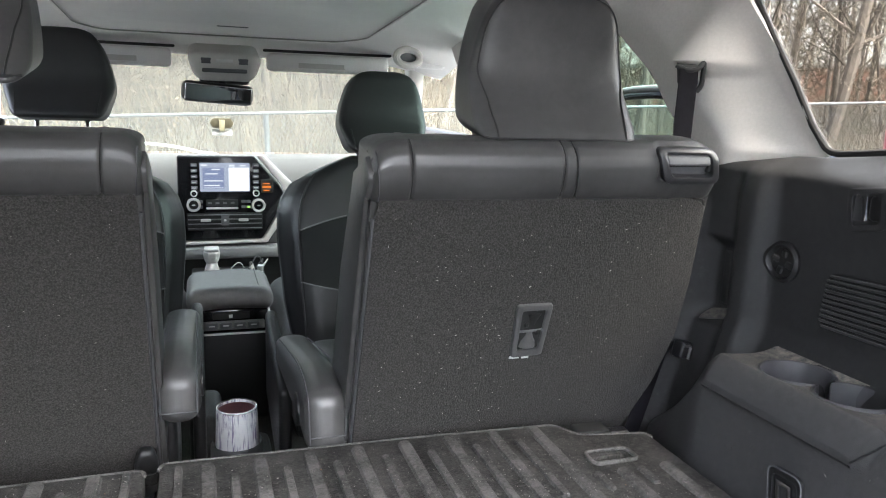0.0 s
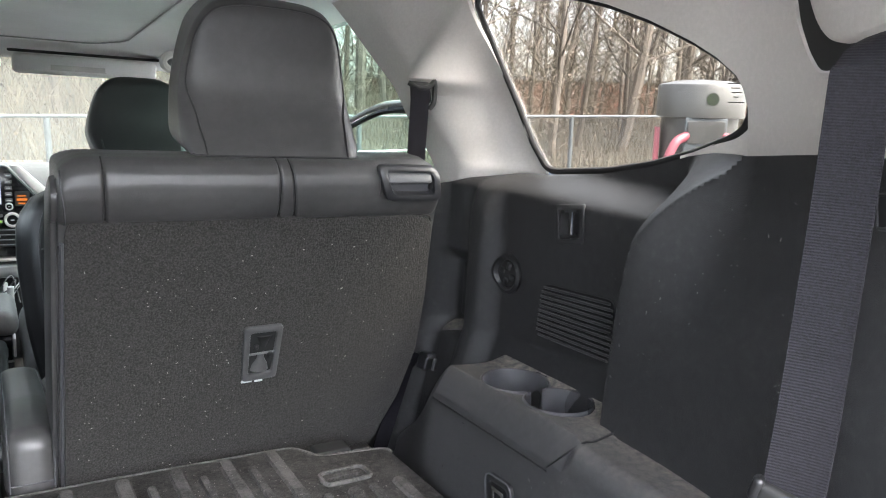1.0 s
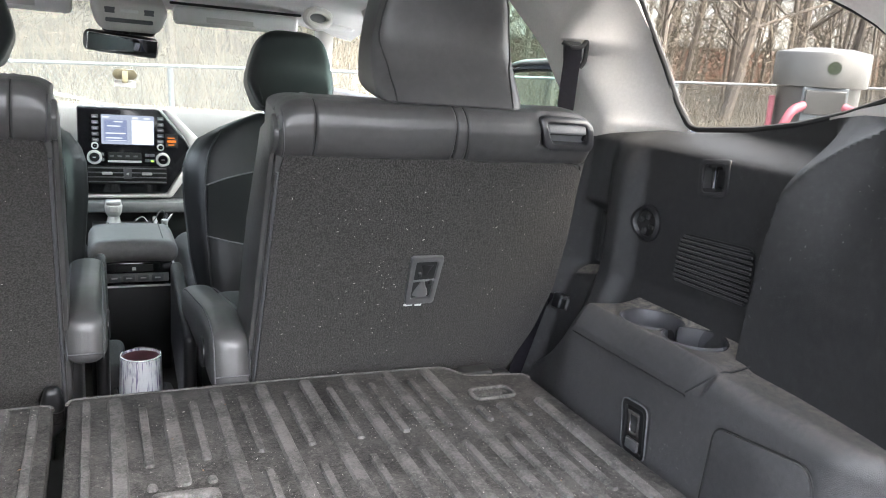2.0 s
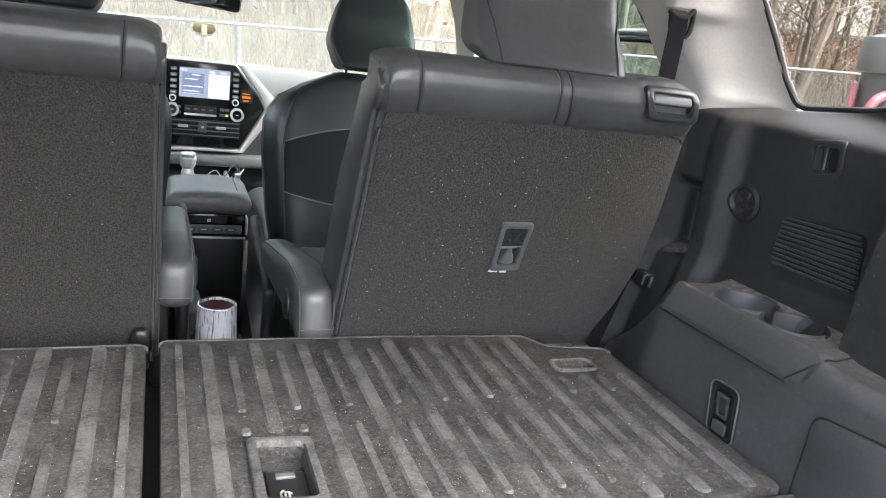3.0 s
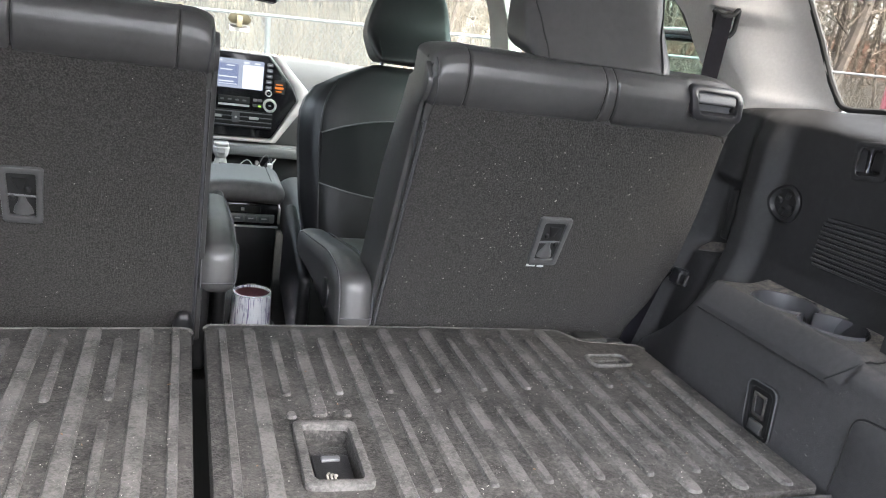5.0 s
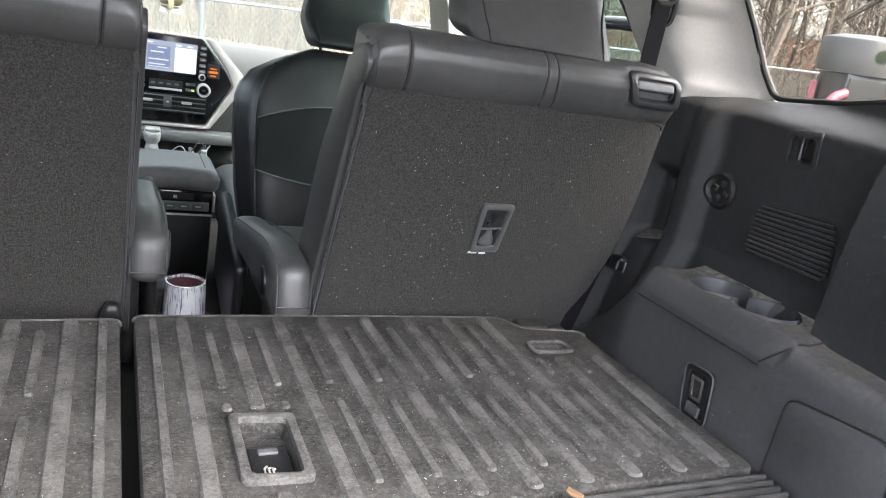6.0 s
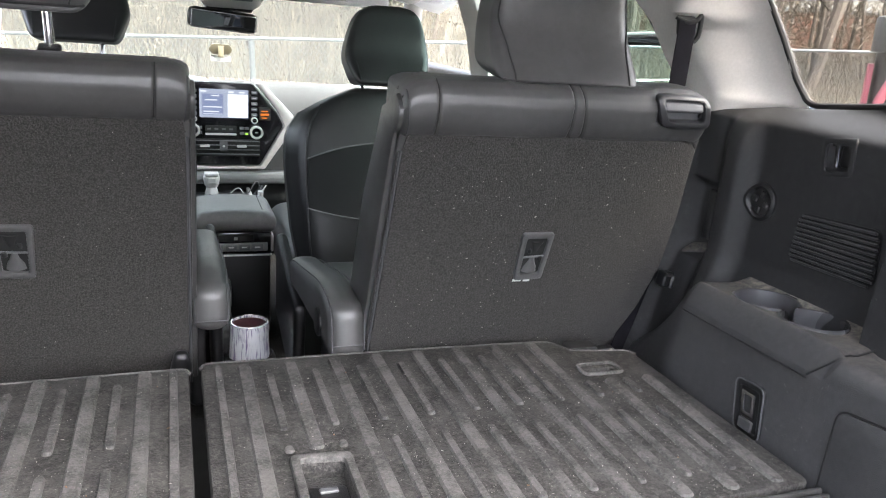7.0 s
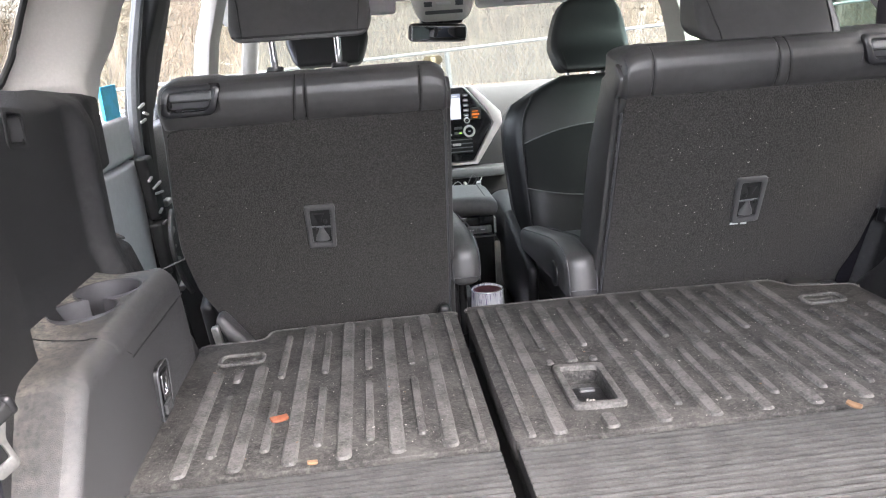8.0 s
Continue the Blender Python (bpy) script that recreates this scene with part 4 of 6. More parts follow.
    # pale plate draws the lit lever face, the dark bar the shade below the lever
    part("recess", moved(plate(hole, (), 0.002, 0, Matrix.Translation((0, 0, 0.0030))), M), GREYPLASTIC, bez, smooth=False)
    part("lever", moved(shaped(pad(0.070, 0.014, 0.010, 0.004, at=(0.5660, 0.5620, 0.0120)), bend), M), GREYPLASTIC, bez, "grey fold lever")
    part("lever_gap_shade", moved(pad(0.064, 0.0035, 0.004, 0.001, at=(0.5720, 0.5528, 0.0065)), M), SEAL, bez)
    part("lever_pivot", moved(pad(0.006, 0.014, 0.006, 0.002, at=(0.6035, 0.5500, 0.0080)), M), SEAL, bez)
    M = M @ Matrix.Translation((0.0065, -0.002, 0))
    # anchor bracket set into the carpet
    o = rounded([(0.352, 0.332), (0.409, 0.332), (0.409, 0.238), (0.358, 0.236)], 0.006, 3)
    i1 = rounded([(0.362, 0.322), (0.400, 0.322), (0.400, 0.250), (0.366, 0.248)], 0.004, 3)
    an = part("anchor_frame", moved(plate(o, (i1,), 0.008, 0.002, Matrix.Translation((0, 0, 0.003))), M), ANCHOR, ob, "grey plastic tether anchor frame")
    part("cavity", moved(plate(i1, (), 0.0015, 0, Matrix.Translation((0, 0, 0.0048))), M), SEAL, an, smooth=False)
    cone = moved(turned([(0.0135, -0.014), (0.0115, -0.004), (0.0060, 0.006), (0.0042, 0.014)], 20), pose(0.382, 0.268, 0.0062, -90))
    part("anchor_funnel", moved(shaped(cone, lambda a, b, c: (a, b, max(0.0058, 0.0058 + (c - 0.0062) * 0.55))), M), ANCHOR, an)
    cone = moved(turned([(0.0042, -0.012), (0.0060, -0.004), (0.0115, 0.008)], 20), pose(0.384, 0.306, 0.0062, -90))
    part("anchor_funnel", moved(shaped(cone, lambda a, b, c: (a, b, max(0.0056, 0.0056 + (c - 0.0062) * 0.4))), M), SEAL, an)
    part("anchor_bar", moved(tube([(0.364, 0.284, 0.0090), (0.402, 0.286, 0.0090)], 0.0018, 8), M), GREYPLASTIC, an)
    part("anchor_knob", moved(pad(0.008, 0.010, 0.006, 0.003, at=(0.394, 0.282, 0.0095)), M), SEAL, an)
    part("anchor_knob", moved(pad(0.007, 0.009, 0.006, 0.003, at=(0.373, 0.296, 0.0085)), M), SEAL, an)
    if s > 0:
        part("torn_label", moved(pad(0.016, 0.0045, 0.0015, 0.0007, at=(0.366, 0.2335, 0.0062)), M), WHITE, an, "torn white label scrap")
        part("torn_label", moved(pad(0.012, 0.0040, 0.0015, 0.0007, at=(0.384, 0.2325, 0.0062)), M), WHITE, an, "torn white label scrap")
    # head restraint
    M = M @ Matrix.Translation((-0.0065, 0.002, 0))
    hb = headrest_form(0.238, 0.184, 0.200, 0.104, 0.058)
    xh = 0.391 if s > 0 else 0.379
    top = M @ Matrix.Translation((xh, 0.551 + up, -0.096)) @ Matrix(((1, 0, 0, 0), (0, 0, 1, 0), (0, -1, 0, 0), (0, 0, 0, 1)))
    turn = Matrix.Rotation(radians(-11), 4, "X")
    H = top @ turn
    hr = part("headrest", moved(hb, H), LEATHER, ob)
    for pts in headrest_seams(0.238, 0.184, 0.200, 0.104, 0.058):
        part("seam", moved(tube(bezier(pts, 4), 0.0014, 6), H), BLACK, hr)
    rim = [rest_point(0.238, 0.184, 0.200, 0.104, 0.058, u, 0.045) for u in span(-0.93, 0.93, 14)]
    part("foot_piping", moved(tube(rim, 0.0022, 6), H), BLACK, hr)
    for q in (-0.057, 0.057):
        part("post", moved(tube([(xh + q, 0.50, -0.085), (xh + q, 0.57 + up, -0.108)], 0.0065, 12), M), CHROME, hr, "bright steel post")
        part("post_guide", moved(pad(0.030, 0.010, 0.026, 0.005, at=(xh + q, 0.556, -0.085)), M), BLACK, back)
    # cushion, frame and feet
    cush = pad(0.50, 0.52, 0.15, 0.05, None, 8, Matrix.Translation((0.375, 1.36, -0.115)))
    part("seat_cushion", moved(cush, m), LEATHER, ob)
    part("seat_base", moved(block(0.17, 0.58, 1.14, 1.58, -0.36, -0.19, 0.02), m), BLACK, ob)
    for xr in (0.20, 0.55):
        part("seat_rail", moved(block(xr - 0.02, xr + 0.02, 1.05, 1.65, -0.46, -0.36, 0.006), m), GREYPLASTIC, ob)
    # arm rest
    ya, za, pitch, tall = (1.254, 0.003, -11.0, 0.102) if s > 0 else (1.238, 0.040, -7.0, 0.086)
    half = tall / 2

    def arm_shape(x, y, z):
        k = (y + 0.23) / 0.46
        return (x, y, half + (z - half) * (1.0 - 0.35 * ramp(0.2, 1.0, k)) - (0.024 * ramp(0.28, 0.0, k)))
    at = m @ pose(0.096, ya, za, pitch)
    am = part("armrest", moved(pad(0.066, 0.465, tall, 0.027, arm_shape, 10), at), LEATHER, ob, "padded black leather armrest with stitched edges")
    up_by = half - 0.059
    for q in (-1, 1):
        pts = [(q * 0.0265, -0.2268, -0.055), (q * 0.0270, -0.2282, -0.03), (q * 0.0272, -0.2255, 0.004 + up_by), (q * 0.0275, -0.213, 0.0275 + up_by), (q * 0.0278, -0.175, 0.0445 + up_by),
               (q * 0.0278, -0.10, 0.0555 + up_by), (q * 0.0278, 0.0, 0.0560 + up_by), (q * 0.0278, 0.16, 0.0555 + up_by), (q * 0.0270, 0.205, 0.050 + up_by)]
        part("stitching", moved(tube(bezier(pts, 5), 0.0013, 5), at), THREAD, am)
    part("stitching", moved(tube([(x, -0.2325, -0.045) for x in span(-0.026, 0.026, 4)], 0.0013, 5), at), THREAD, am)
    part("pivot_cap", moved(moved(turned([(0.026, 0), (0.026, 0.004), (0.022, 0.006)], 24), pose(-0.032, -0.14, -0.02, 0, -90, 0)), at), BLACK, am)
    part("hinge_cover", moved(pad(0.030, 0.20, 0.20, 0.013, None, 4, pose(0.118, 1.20, -0.09)), m), BLACK, ob)
    part("cushion_side", moved(pad(0.026, 0.30, 0.20, 0.012, lambda x, y, z: (x, y, z + 0.25 * y), 6, pose(0.070, 1.50, -0.12)), m), BLACK, ob)
    if s < 0:
        for xc, yc, zc in ((0.146, 1.014, -0.045), (0.592, 1.004, -0.030)):
            part("hinge_cap", moved(pad(0.036, 0.024, 0.046, 0.0115, lambda x, y, z: (x * (1 - 0.35 * ramp(-0.01, 0.024, z)), y, z), 5, (xc, yc, zc - 0.010)), m), BLACK, ob, "black rounded hinge cap")
    if s < 0:
        part("foot_cover", moved(pad(0.034, 0.050, 0.120, 0.014, lambda x, y, z: (x * (1 - 0.4 * ramp(-0.02, 0.06, z)), y, z), 6, pose(0.560, 0.990, -0.050, 0, 30, 0)), m), ANCHOR, ob, "grey plastic foot cover")
        part("foot_bracket", moved(pad(0.014, 0.016, 0.050, 0.003, None, 4, pose(0.592, 0.960, -0.036, 0, 8, 0)), m), ZINC, ob, "bright steel foot bracket")
    part("recliner_cover", moved(pad(0.030, 0.10, 0.16, 0.014, None, 4, pose(0.628, 1.12, -0.06, 18)), m), BLACK, ob)
    return ob


captain_seat(1, (0, 0, 0), (0, 0, 0), 0.0)
captain_seat(-1, (0, 0.117, -0.006), (-0.018, 0.128, -0.010), 0.066)


# ---- front seats ----
PIPING = material("pale_grey_piping", (0.11, 0.109, 0.109), 0.6, var=0.15, scale=400)


def front_seat(cx, lift, shift, label):
    ob = thing("front_seat", label, "car seat", (cx, 2.1, -0.46), "front seats")
    m = pose(cx, 1.86, -0.20, -13)
    widths = [(0, 0.84), (0.30, 0.95), (0.60, 1.0), (0.76, 0.99), (0.85, 0.92), (0.90, 0.80), (1.0, 0.36)]

    def back_y(x, z):
        """Rear face of the backrest; the middle bows out and the flanks turn forward."""
        w = along(z / 0.54, widths) * 0.27
        u = abs(x) / w
        return -0.066 - 0.028 * (1 - u * u) * math.sin(math.pi * min(1.0, max(0.0, z / 0.54))) + 0.035 * ramp(0.80, 1.0, u)

    def form(x, y, z):
        k = (z + 0.27) / 0.54
        w = along(k, widths)
        if y < 0:
            y = y / 0.065 * 0.065 + (back_y(x * w, z + 0.27) + 0.066) * min(1.0, -y / 0.05)
        return (x * w, y, z + 0.27)
    b = part("backrest", moved(pad(0.54, 0.13, 0.54, 0.035, form, 14), m), LEATHER_SHADED, ob)
    for q in (-1, 1):
        pts = [(q * x, back_y(x, z) - 0.001, z) for x, z in ((0.205, 0.02), (0.215, 0.12), (0.222, 0.24), (0.224, 0.36), (0.212, 0.43), (0.180, 0.49))]
        part("seam", moved(tube(bezier(pts, 5), 0.0024, 6), m), BLACK, b)
    # map pocket between two lines of pale piping
    for zs, bend in ((0.345, 0.045), (0.215, -0.035)):
        pts = []
        for x in span(-0.222, 0.222, 16):
            z = zs + bend * (1 - (x / 0.222) ** 2)
            pts.append((x, back_y(x, z) - 0.006, z))
        part("piping", moved(tube(pts, 0.0019, 6), m), PIPING, b, "pale contrast piping")
    pocket_us = span(-0.219, 0.219, 14)

    def pocket_at(x, v):
        low, high = 0.215 - 0.035 * (1 - (x / 0.222) ** 2), 0.345 + 0.045 * (1 - (x / 0.222) ** 2)
        z = low + (high - low) * v
        return (x, back_y(x, z) - 0.0045, z)
    part("map_pocket", moved(sheet(pocket_us, span(0, 1, 6), pocket_at, 0.003, (0, 1, 0)), m), KNIT, b, "black knit map pocket")
    hb = headrest_form(0.250, 0.175, 0.215, 0.10, 0.02, 0.80)
    H = m @ pose(shift, 0.005, 0.553 + lift, 6)
    hr = part("headrest", moved(hb, H), LEATHER_SHADED, ob)
    for pts in headrest_seams(0.218, 0.175, 0.215, 0.10, 0.02, False):
        part("seam", moved(tube(bezier(pts, 5), 0.0017, 6), H), BLACK, hr)
    for q in (-0.055, 0.055):
        part("post", moved(tube([(q, 0.0, 0.50), (q, 0.0, 0.57 + lift)], 0.006, 10), m), CHROME, hr, "bright steel post")
    part("headrest_base", moved(pad(0.17, 0.06, 0.03, 0.012, at=(0, 0.0, 0.528)), m), BLACK, b)
    part("seat_cushion", pad(0.52, 0.54, 0.17, 0.06, None, 8, (cx, 2.17, -0.18)), LEATHER, ob)
    part("seat_base", block(cx - 0.22, cx + 0.22, 1.95, 2.40, -0.46, -0.25, 0.02), BLACK, ob)
    return ob


front_seat(0.385, 0.0, 0.014, "black leather front passenger seat with pale piping on its back")
front_seat(-0.380, 0.072, 0.0, "black leather driver seat with its head restraint raised")


# ---- centre console ----
con = thing("centre_console", "grey padded centre console with rear climate switches", "console", (0, 2.3, -0.46))
part("lid", pad(0.238, 0.25, 0.066, 0.03, lambda x, y, z: (x, y, z + 0.008 * (1 - (x / 0.11) ** 2)), 8, (0.0, 2.215, -0.089)), CONSOLE, con, "padded grey leather lid")
for q in (-0.062, 0.078):
    part("lid_seam", tube([(q, y, -0.0525 - 0.028 * ramp(2.125, 2.092, y)) for y in span(2.092, 2.33, 12)], 0.0016, 5), SEAL, con)
part("body", block(-0.105, 0.105, 2.12, 2.34, -0.46, -0.118, 0.015), BLACK, con)
part("front_body", block(-0.105, 0.105, 2.335, 2.90, -0.46, -0.185, 0.012), BLACK, con)
part("switch_panel", block(-0.098, 0.102, 2.104, 2.122, -0.184, -0.116, 0.004), GLOSS, con, "gloss black switch panel")
part("switch_strip", block(-0.080, 0.092, 2.098, 2.108, -0.173, -0.147, 0.003), CONSOLE, con)
part("panel_edge", block(-0.100, 0.104, 2.099, 2.106, -0.1875, -0.183, 0.001), SILVER, con)
for k in range(4):
    part("switch", block(-0.068 + 0.038 * k, -0.036 + 0.038 * k, 2.094, 2.100, -0.168, -0.150, 0.002), GREYPLASTIC, con)
    part("switch_mark", block(-0.060 + 0.038 * k, -0.045 + 0.038 * k, 2.0925, 2.0945, -0.160, -0.157, 0), WHITE, con)
part("display", block(-0.050, 0.050, 2.100, 2.106, -0.142, -0.122, 0.001), SEAL, con)
part("display_mark", block(-0.006, 0.004, 2.0985, 2.1005, -0.137, -0.128, 0), WHITE, con)
part("side_trim", block(0.104, 0.111, 2.115, 2.34, -0.180, -0.128, 0.003), SILVER, con)
part("tray", block(-0.11, 0.11, 2.46, 2.88, -0.20, -0.172, 0.008), BLACK, con)
part("tray_edge", block(0.098, 0.112, 2.40, 2.88, -0.185, -0.155, 0.004), SILVER, con)
gear = thing("gear_lever", "short gear lever with a silver-topped knob", "gear lever", (-0.040, 2.70, -0.172))
part("boot", turned([(0.034, 0), (0.028, 0.02), (0.018, 0.06)], 16), SILVER, gear, local=True)
part("stalk", turned([(0.013, 0.03), (0.014, 0.06)], 16), SILVER, gear, local=True)
part("knob", pad(0.055, 0.05, 0.055, 0.02, lambda x, y, z: (x * (1 + 0.3 * z / 0.05), y, z), 4, (0, 0, 0.082)), SILVER, gear, local=True)
part("knob_cap", pad(0.05, 0.046, 0.014, 0.006, None, 4, (0, -0.004, 0.108)), SILVER, gear, "chrome knob cap", local=True)
part("knob_emblem", pad(0.030, 0.006, 0.022, 0.003, None, 4, (0, -0.029, 0.088)), SILVER, gear, local=True)
for k, pts in enumerate([[(0.02, 2.62, -0.165), (0.06, 2.60, -0.140), (0.10, 2.66, -0.150), (0.13, 2.62, -0.125), (0.11, 2.60, -0.165)],
                         [(-0.01, 2.64, -0.165), (0.05, 2.66, -0.135), (0.09, 2.60, -0.155), (0.15, 2.66, -0.130), (0.12, 2.70, -0.165)],
                         [(0.03, 2.70, -0.165), (0.08, 2.64, -0.145), (0.12, 2.68, -0.125), (0.14, 2.62, -0.165)]]):
    pts = [(a, b, -0.165 + (c + 0.165) * 1.9) for a, b, c in pts]
    w = part("charging_cable", tube(bezier(pts, 8), 0.0018, 6), [GREYPLASTIC, WHITE, GREYPLASTIC][k])
    tagged(w, "thin charging cable lying loose on the console", "cable", "charging cables")
plug = part("cable_plug", tube([(0.110, 2.50, -0.172), (0.112, 2.49, -0.080)], 0.010, 10), WHITE)
tagged(plug, "white charger plug in the console", "charger")

# ---- dashboard ----
dash = thing("dashboard", "grey dashboard with a gloss black centre stack", "dashboard", (0, 3.0, -0.2))
dsec = [(2.92, -0.20), (2.90, -0.05), (2.93, 0.08), (2.99, 0.165), (3.05, 0.198), (3.15, 0.212), (3.40, 0.205), (3.62, 0.19)]
part("pad_top", sheet(span(-0.80, 0.80, 16), dsec, lambda x, p: (x, p[0] + 0.05 * (x / 0.8) ** 2, p[1]), 0.02, (0, 0, -1)), DASH, dash)
part("knee_panel", block(-0.80, 0.80, 2.94, 3.1, -0.46, -0.10, 0.02), BLACK, dash)
XZ = Matrix(((1, 0, 0, 0), (0, 0, -1, 2.905), (0, 1, 0, 0), (0, 0, 0, 1)))
stack = rounded([(-0.150, 0.246), (0.124, 0.246), (0.213, 0.141), (0.238, 0.090), (0.150, -0.066), (-0.150, -0.066)], 0.010, 4)
part("centre_panel", plate(stack, (), 0.030, 0.004, XZ), GLOSS, dash, "gloss black centre stack")
band = [(0.128, 0.251), (0.160, 0.251), (0.278, 0.132), (0.281, 0.086), (0.168, -0.082), (-0.16, -0.086), (-0.16, -0.072), (0.152, -0.070), (0.243, 0.088), (0.217, 0.144)]
part("silver_band", plate(rounded(band, 0.008, 3), (), 0.036, 0.006, XZ), BAND, dash, "satin silver trim band")
part("lower_shelf", block(-0.20, 0.30, 2.84, 2.93, -0.135, -0.092, 0.014), SHELF, dash)
front = 2.872
XF = Matrix(((1, 0, 0, 0), (0, 0, -1, front), (0, 1, 0, 0), (0, 0, 0, 1)))


def face(x0, x1, z0, z1, t=0.002, r=0.003):
    return plate(rounded([(x0, z0), (x1, z0), (x1, z1), (x0, z1)], r, 3), (), t, 0, XF)


scr = part("screen", face(-0.072, 0.106, 0.116, 0.222, 0.004), glow("screen_dark", (0.30, 0.34, 0.43), 0.08), dash, "lit touch screen, grey list and white map")
part("map_area", face(0.030, 0.104, 0.118, 0.205, 0.0055), glow("screen_white", (0.86, 0.93, 0.97), 0.075), scr, smooth=False)
part("list_area", face(-0.062, 0.014, 0.126, 0.204, 0.0055), glow("screen_list", (0.10, 0.12, 0.19), 0.14), scr, smooth=False)
bar = glow("screen_text", (0.75, 0.8, 0.85), 0.07)
for x0, x1, z0, z1 in ((-0.068, -0.046, 0.211, 0.216), (0.032, 0.052, 0.209, 0.216), (0.070, 0.092, 0.210, 0.215), (-0.030, 0.000, 0.196, 0.200), (-0.052, -0.008, 0.180, 0.184),
                       (-0.058, 0.010, 0.154, 0.158), (-0.058, -0.002, 0.137, 0.141), (-0.058, 0.012, 0.129, 0.131)):
    part("text_bar", face(x0, x1, z0, z1, 0.0068, 0.0005), bar, scr, smooth=False)
for k in range(5):
    z = 0.214 - 0.021 * k
    for x in (-0.092, 0.128):
        part("side_key", face(x - 0.011, x + 0.011, z - 0.006, z + 0.006, 0.006), GREYPLASTIC, dash)
        part("key_mark", face(x - 0.007, x + 0.006, z - 0.0015, z + 0.0015, 0.0072, 0.0004), WHITE, dash)


def knob(name, x, z, r):
    ring = part(name, moved(turned([(r, 0), (r, 0.016), (r * 0.93, 0.019), (r * 0.74, 0.019), (r * 0.68, 0.010)], 28), XF @ Matrix.Translation((x, z, 0.002))), SILVER, dash, "bright silver knob with a black face")
    part("face", moved(turned([(r * 0.69, 0.009), (r * 0.66, 0.0125)], 24), XF @ Matrix.Translation((x, z, 0.002))), GLOSS, ring)
    part("mark", moved(block(-r * 0.22, r * 0.22, -r * 0.06, r * 0.06, 0.0127, 0.0137, 0), XF @ Matrix.Translation((x, z, 0.002))), WHITE, ring)


knob("volume_knob", -0.094, 0.110, 0.012)
knob("tuning_knob", 0.128, 0.110, 0.012)
knob("temperature_knob", -0.096, 0.068, 0.025)
knob("temperature_knob", 0.136, 0.064, 0.025)
part("climate_display", face(-0.052, 0.062, 0.062, 0.086, 0.004), SEAL, dash)
for k in range(4):
    part("climate_mark", face(-0.046 + 0.027 * k, -0.032 + 0.027 * k, 0.070, 0.076, 0.0055, 0.001), GREYPLASTIC, dash)
part("climate_bar", face(-0.052, 0.062, 0.050, 0.057, 0.006), SILVER, dash)
for x in (-0.072, 0.082, 0.100):
    for z in (0.078, 0.058):
        part("climate_key", face(x - 0.008, x + 0.008, z - 0.005, z + 0.005, 0.005), GREYPLASTIC, dash)
part("green_lamp", face(0.094, 0.104, 0.054, 0.060, 0.0065), glow("lamp_green", (0.4, 0.9, 0.1), 0.11), dash)
part("vent", face(-0.120, 0.150, -0.030, 0.036, 0.003), SEAL, dash)
for k in range(4):
    z = -0.022 + 0.017 * k
    part("vent_slat", block(-0.118, 0.148, front - 0.014, front - 0.002, z - 0.0015, z + 0.0015, 0.001), GREYPLASTIC, dash)
for x in (-0.055, 0.080):
    part("vent_tab", face(x - 0.018, x + 0.018, 0.006, 0.014, 0.018), SILVER, dash)
part("hazard_button", face(0.000, 0.028, -0.010, 0.028, 0.014), GREYPLASTIC, dash)
part("hazard_mark", face(0.010, 0.018, 0.006, 0.013, 0.0155, 0.001), WHITE, dash)
part("airbag_lamp", face(0.146, 0.190, 0.110, 0.160, 0.004), SEAL, dash)
lampm = glow("lamp_orange", (1.0, 0.25, 0.03), 0.05)
part("orange_mark", face(0.151, 0.183, 0.128, 0.137, 0.0055, 0.002), lampm, dash)
part("orange_mark", face(0.155, 0.177, 0.117, 0.122, 0.0055, 0.001), lampm, dash)
part("orange_mark", face(0.153, 0.179, 0.143, 0.147, 0.0055, 0.001), lampm, dash)

# ---- windscreen, visors, mirror ----
ws = thing("windshield", "large clear windscreen", "windscreen", (0, 3.1, 0.2), kind="structure")
wp = part("pane", sheet(span(-0.78, 0.78, 10), span(0, 1, 4), lambda x, v: (x * (1 - 0.12 * v), 3.62 - 0.95 * v - 0.10 * (x / 0.78) ** 2, 0.20 + 0.44 * v), 0.005, (0, 0, 1)), HAZY_PANE, ws, smooth=False)
wp.visible_shadow = False
for s in (1, -1):
    v = thing("sun_visor", "folded warm grey sun visor under the headliner", "sun visor", (s * 0.34, 2.5, 0.60), "sun visors")
    part("flap", pad(0.40, 0.034, 0.058, 0.016, None, 6, pose(s * 0.345, 2.545, 0.582, 0, 0, -s * 4)), FELT, v)
    part("slot_shadow", pad(0.42, 0.035, 0.008, 0.0035, None, 4, pose(s * 0.345, 2.55, 0.618, 0, 0, -s * 4)), SEAL, v)
    part("label_sticker", block(s * 0.345 - 0.10, s * 0.345 + 0.10, 2.5245, 2.5268, 0.566, 0.582, 0), PILLAR, v)
header = part("header_trim", pad(1.50, 0.10, 0.05, 0.02, lambda x, y, z: (x, y - 0.10 * (x / 0.75) ** 2, z - 0.02 * (x / 0.75) ** 2), 10, (0, 2.66, 0.625)), FELT)
tagged(header, "warm grey header trim above the windscreen", "trim", kind="structure")
oc = thing("overhead_console", "grey overhead console with map lamps", "overhead console", (0, 2.45, 0.60))
part("housing", pad(0.20, 0.20, 0.085, 0.03, lambda x, y, z: (x * (1 + 0.25 * z / 0.08), y, z), 6, pose(0.01, 2.47, 0.572, 12)), PILLAR, oc)
for x in (-0.045, 0.062):
    part("map_lamp", pad(0.030, 0.006, 0.018, 0.003, None, 3, (x, 2.372, 0.572)), GREYPLASTIC, oc)
part("switch_bar", pad(0.050, 0.006, 0.010, 0.003, None, 3, (0.008, 2.371, 0.573)), SILVER, oc)
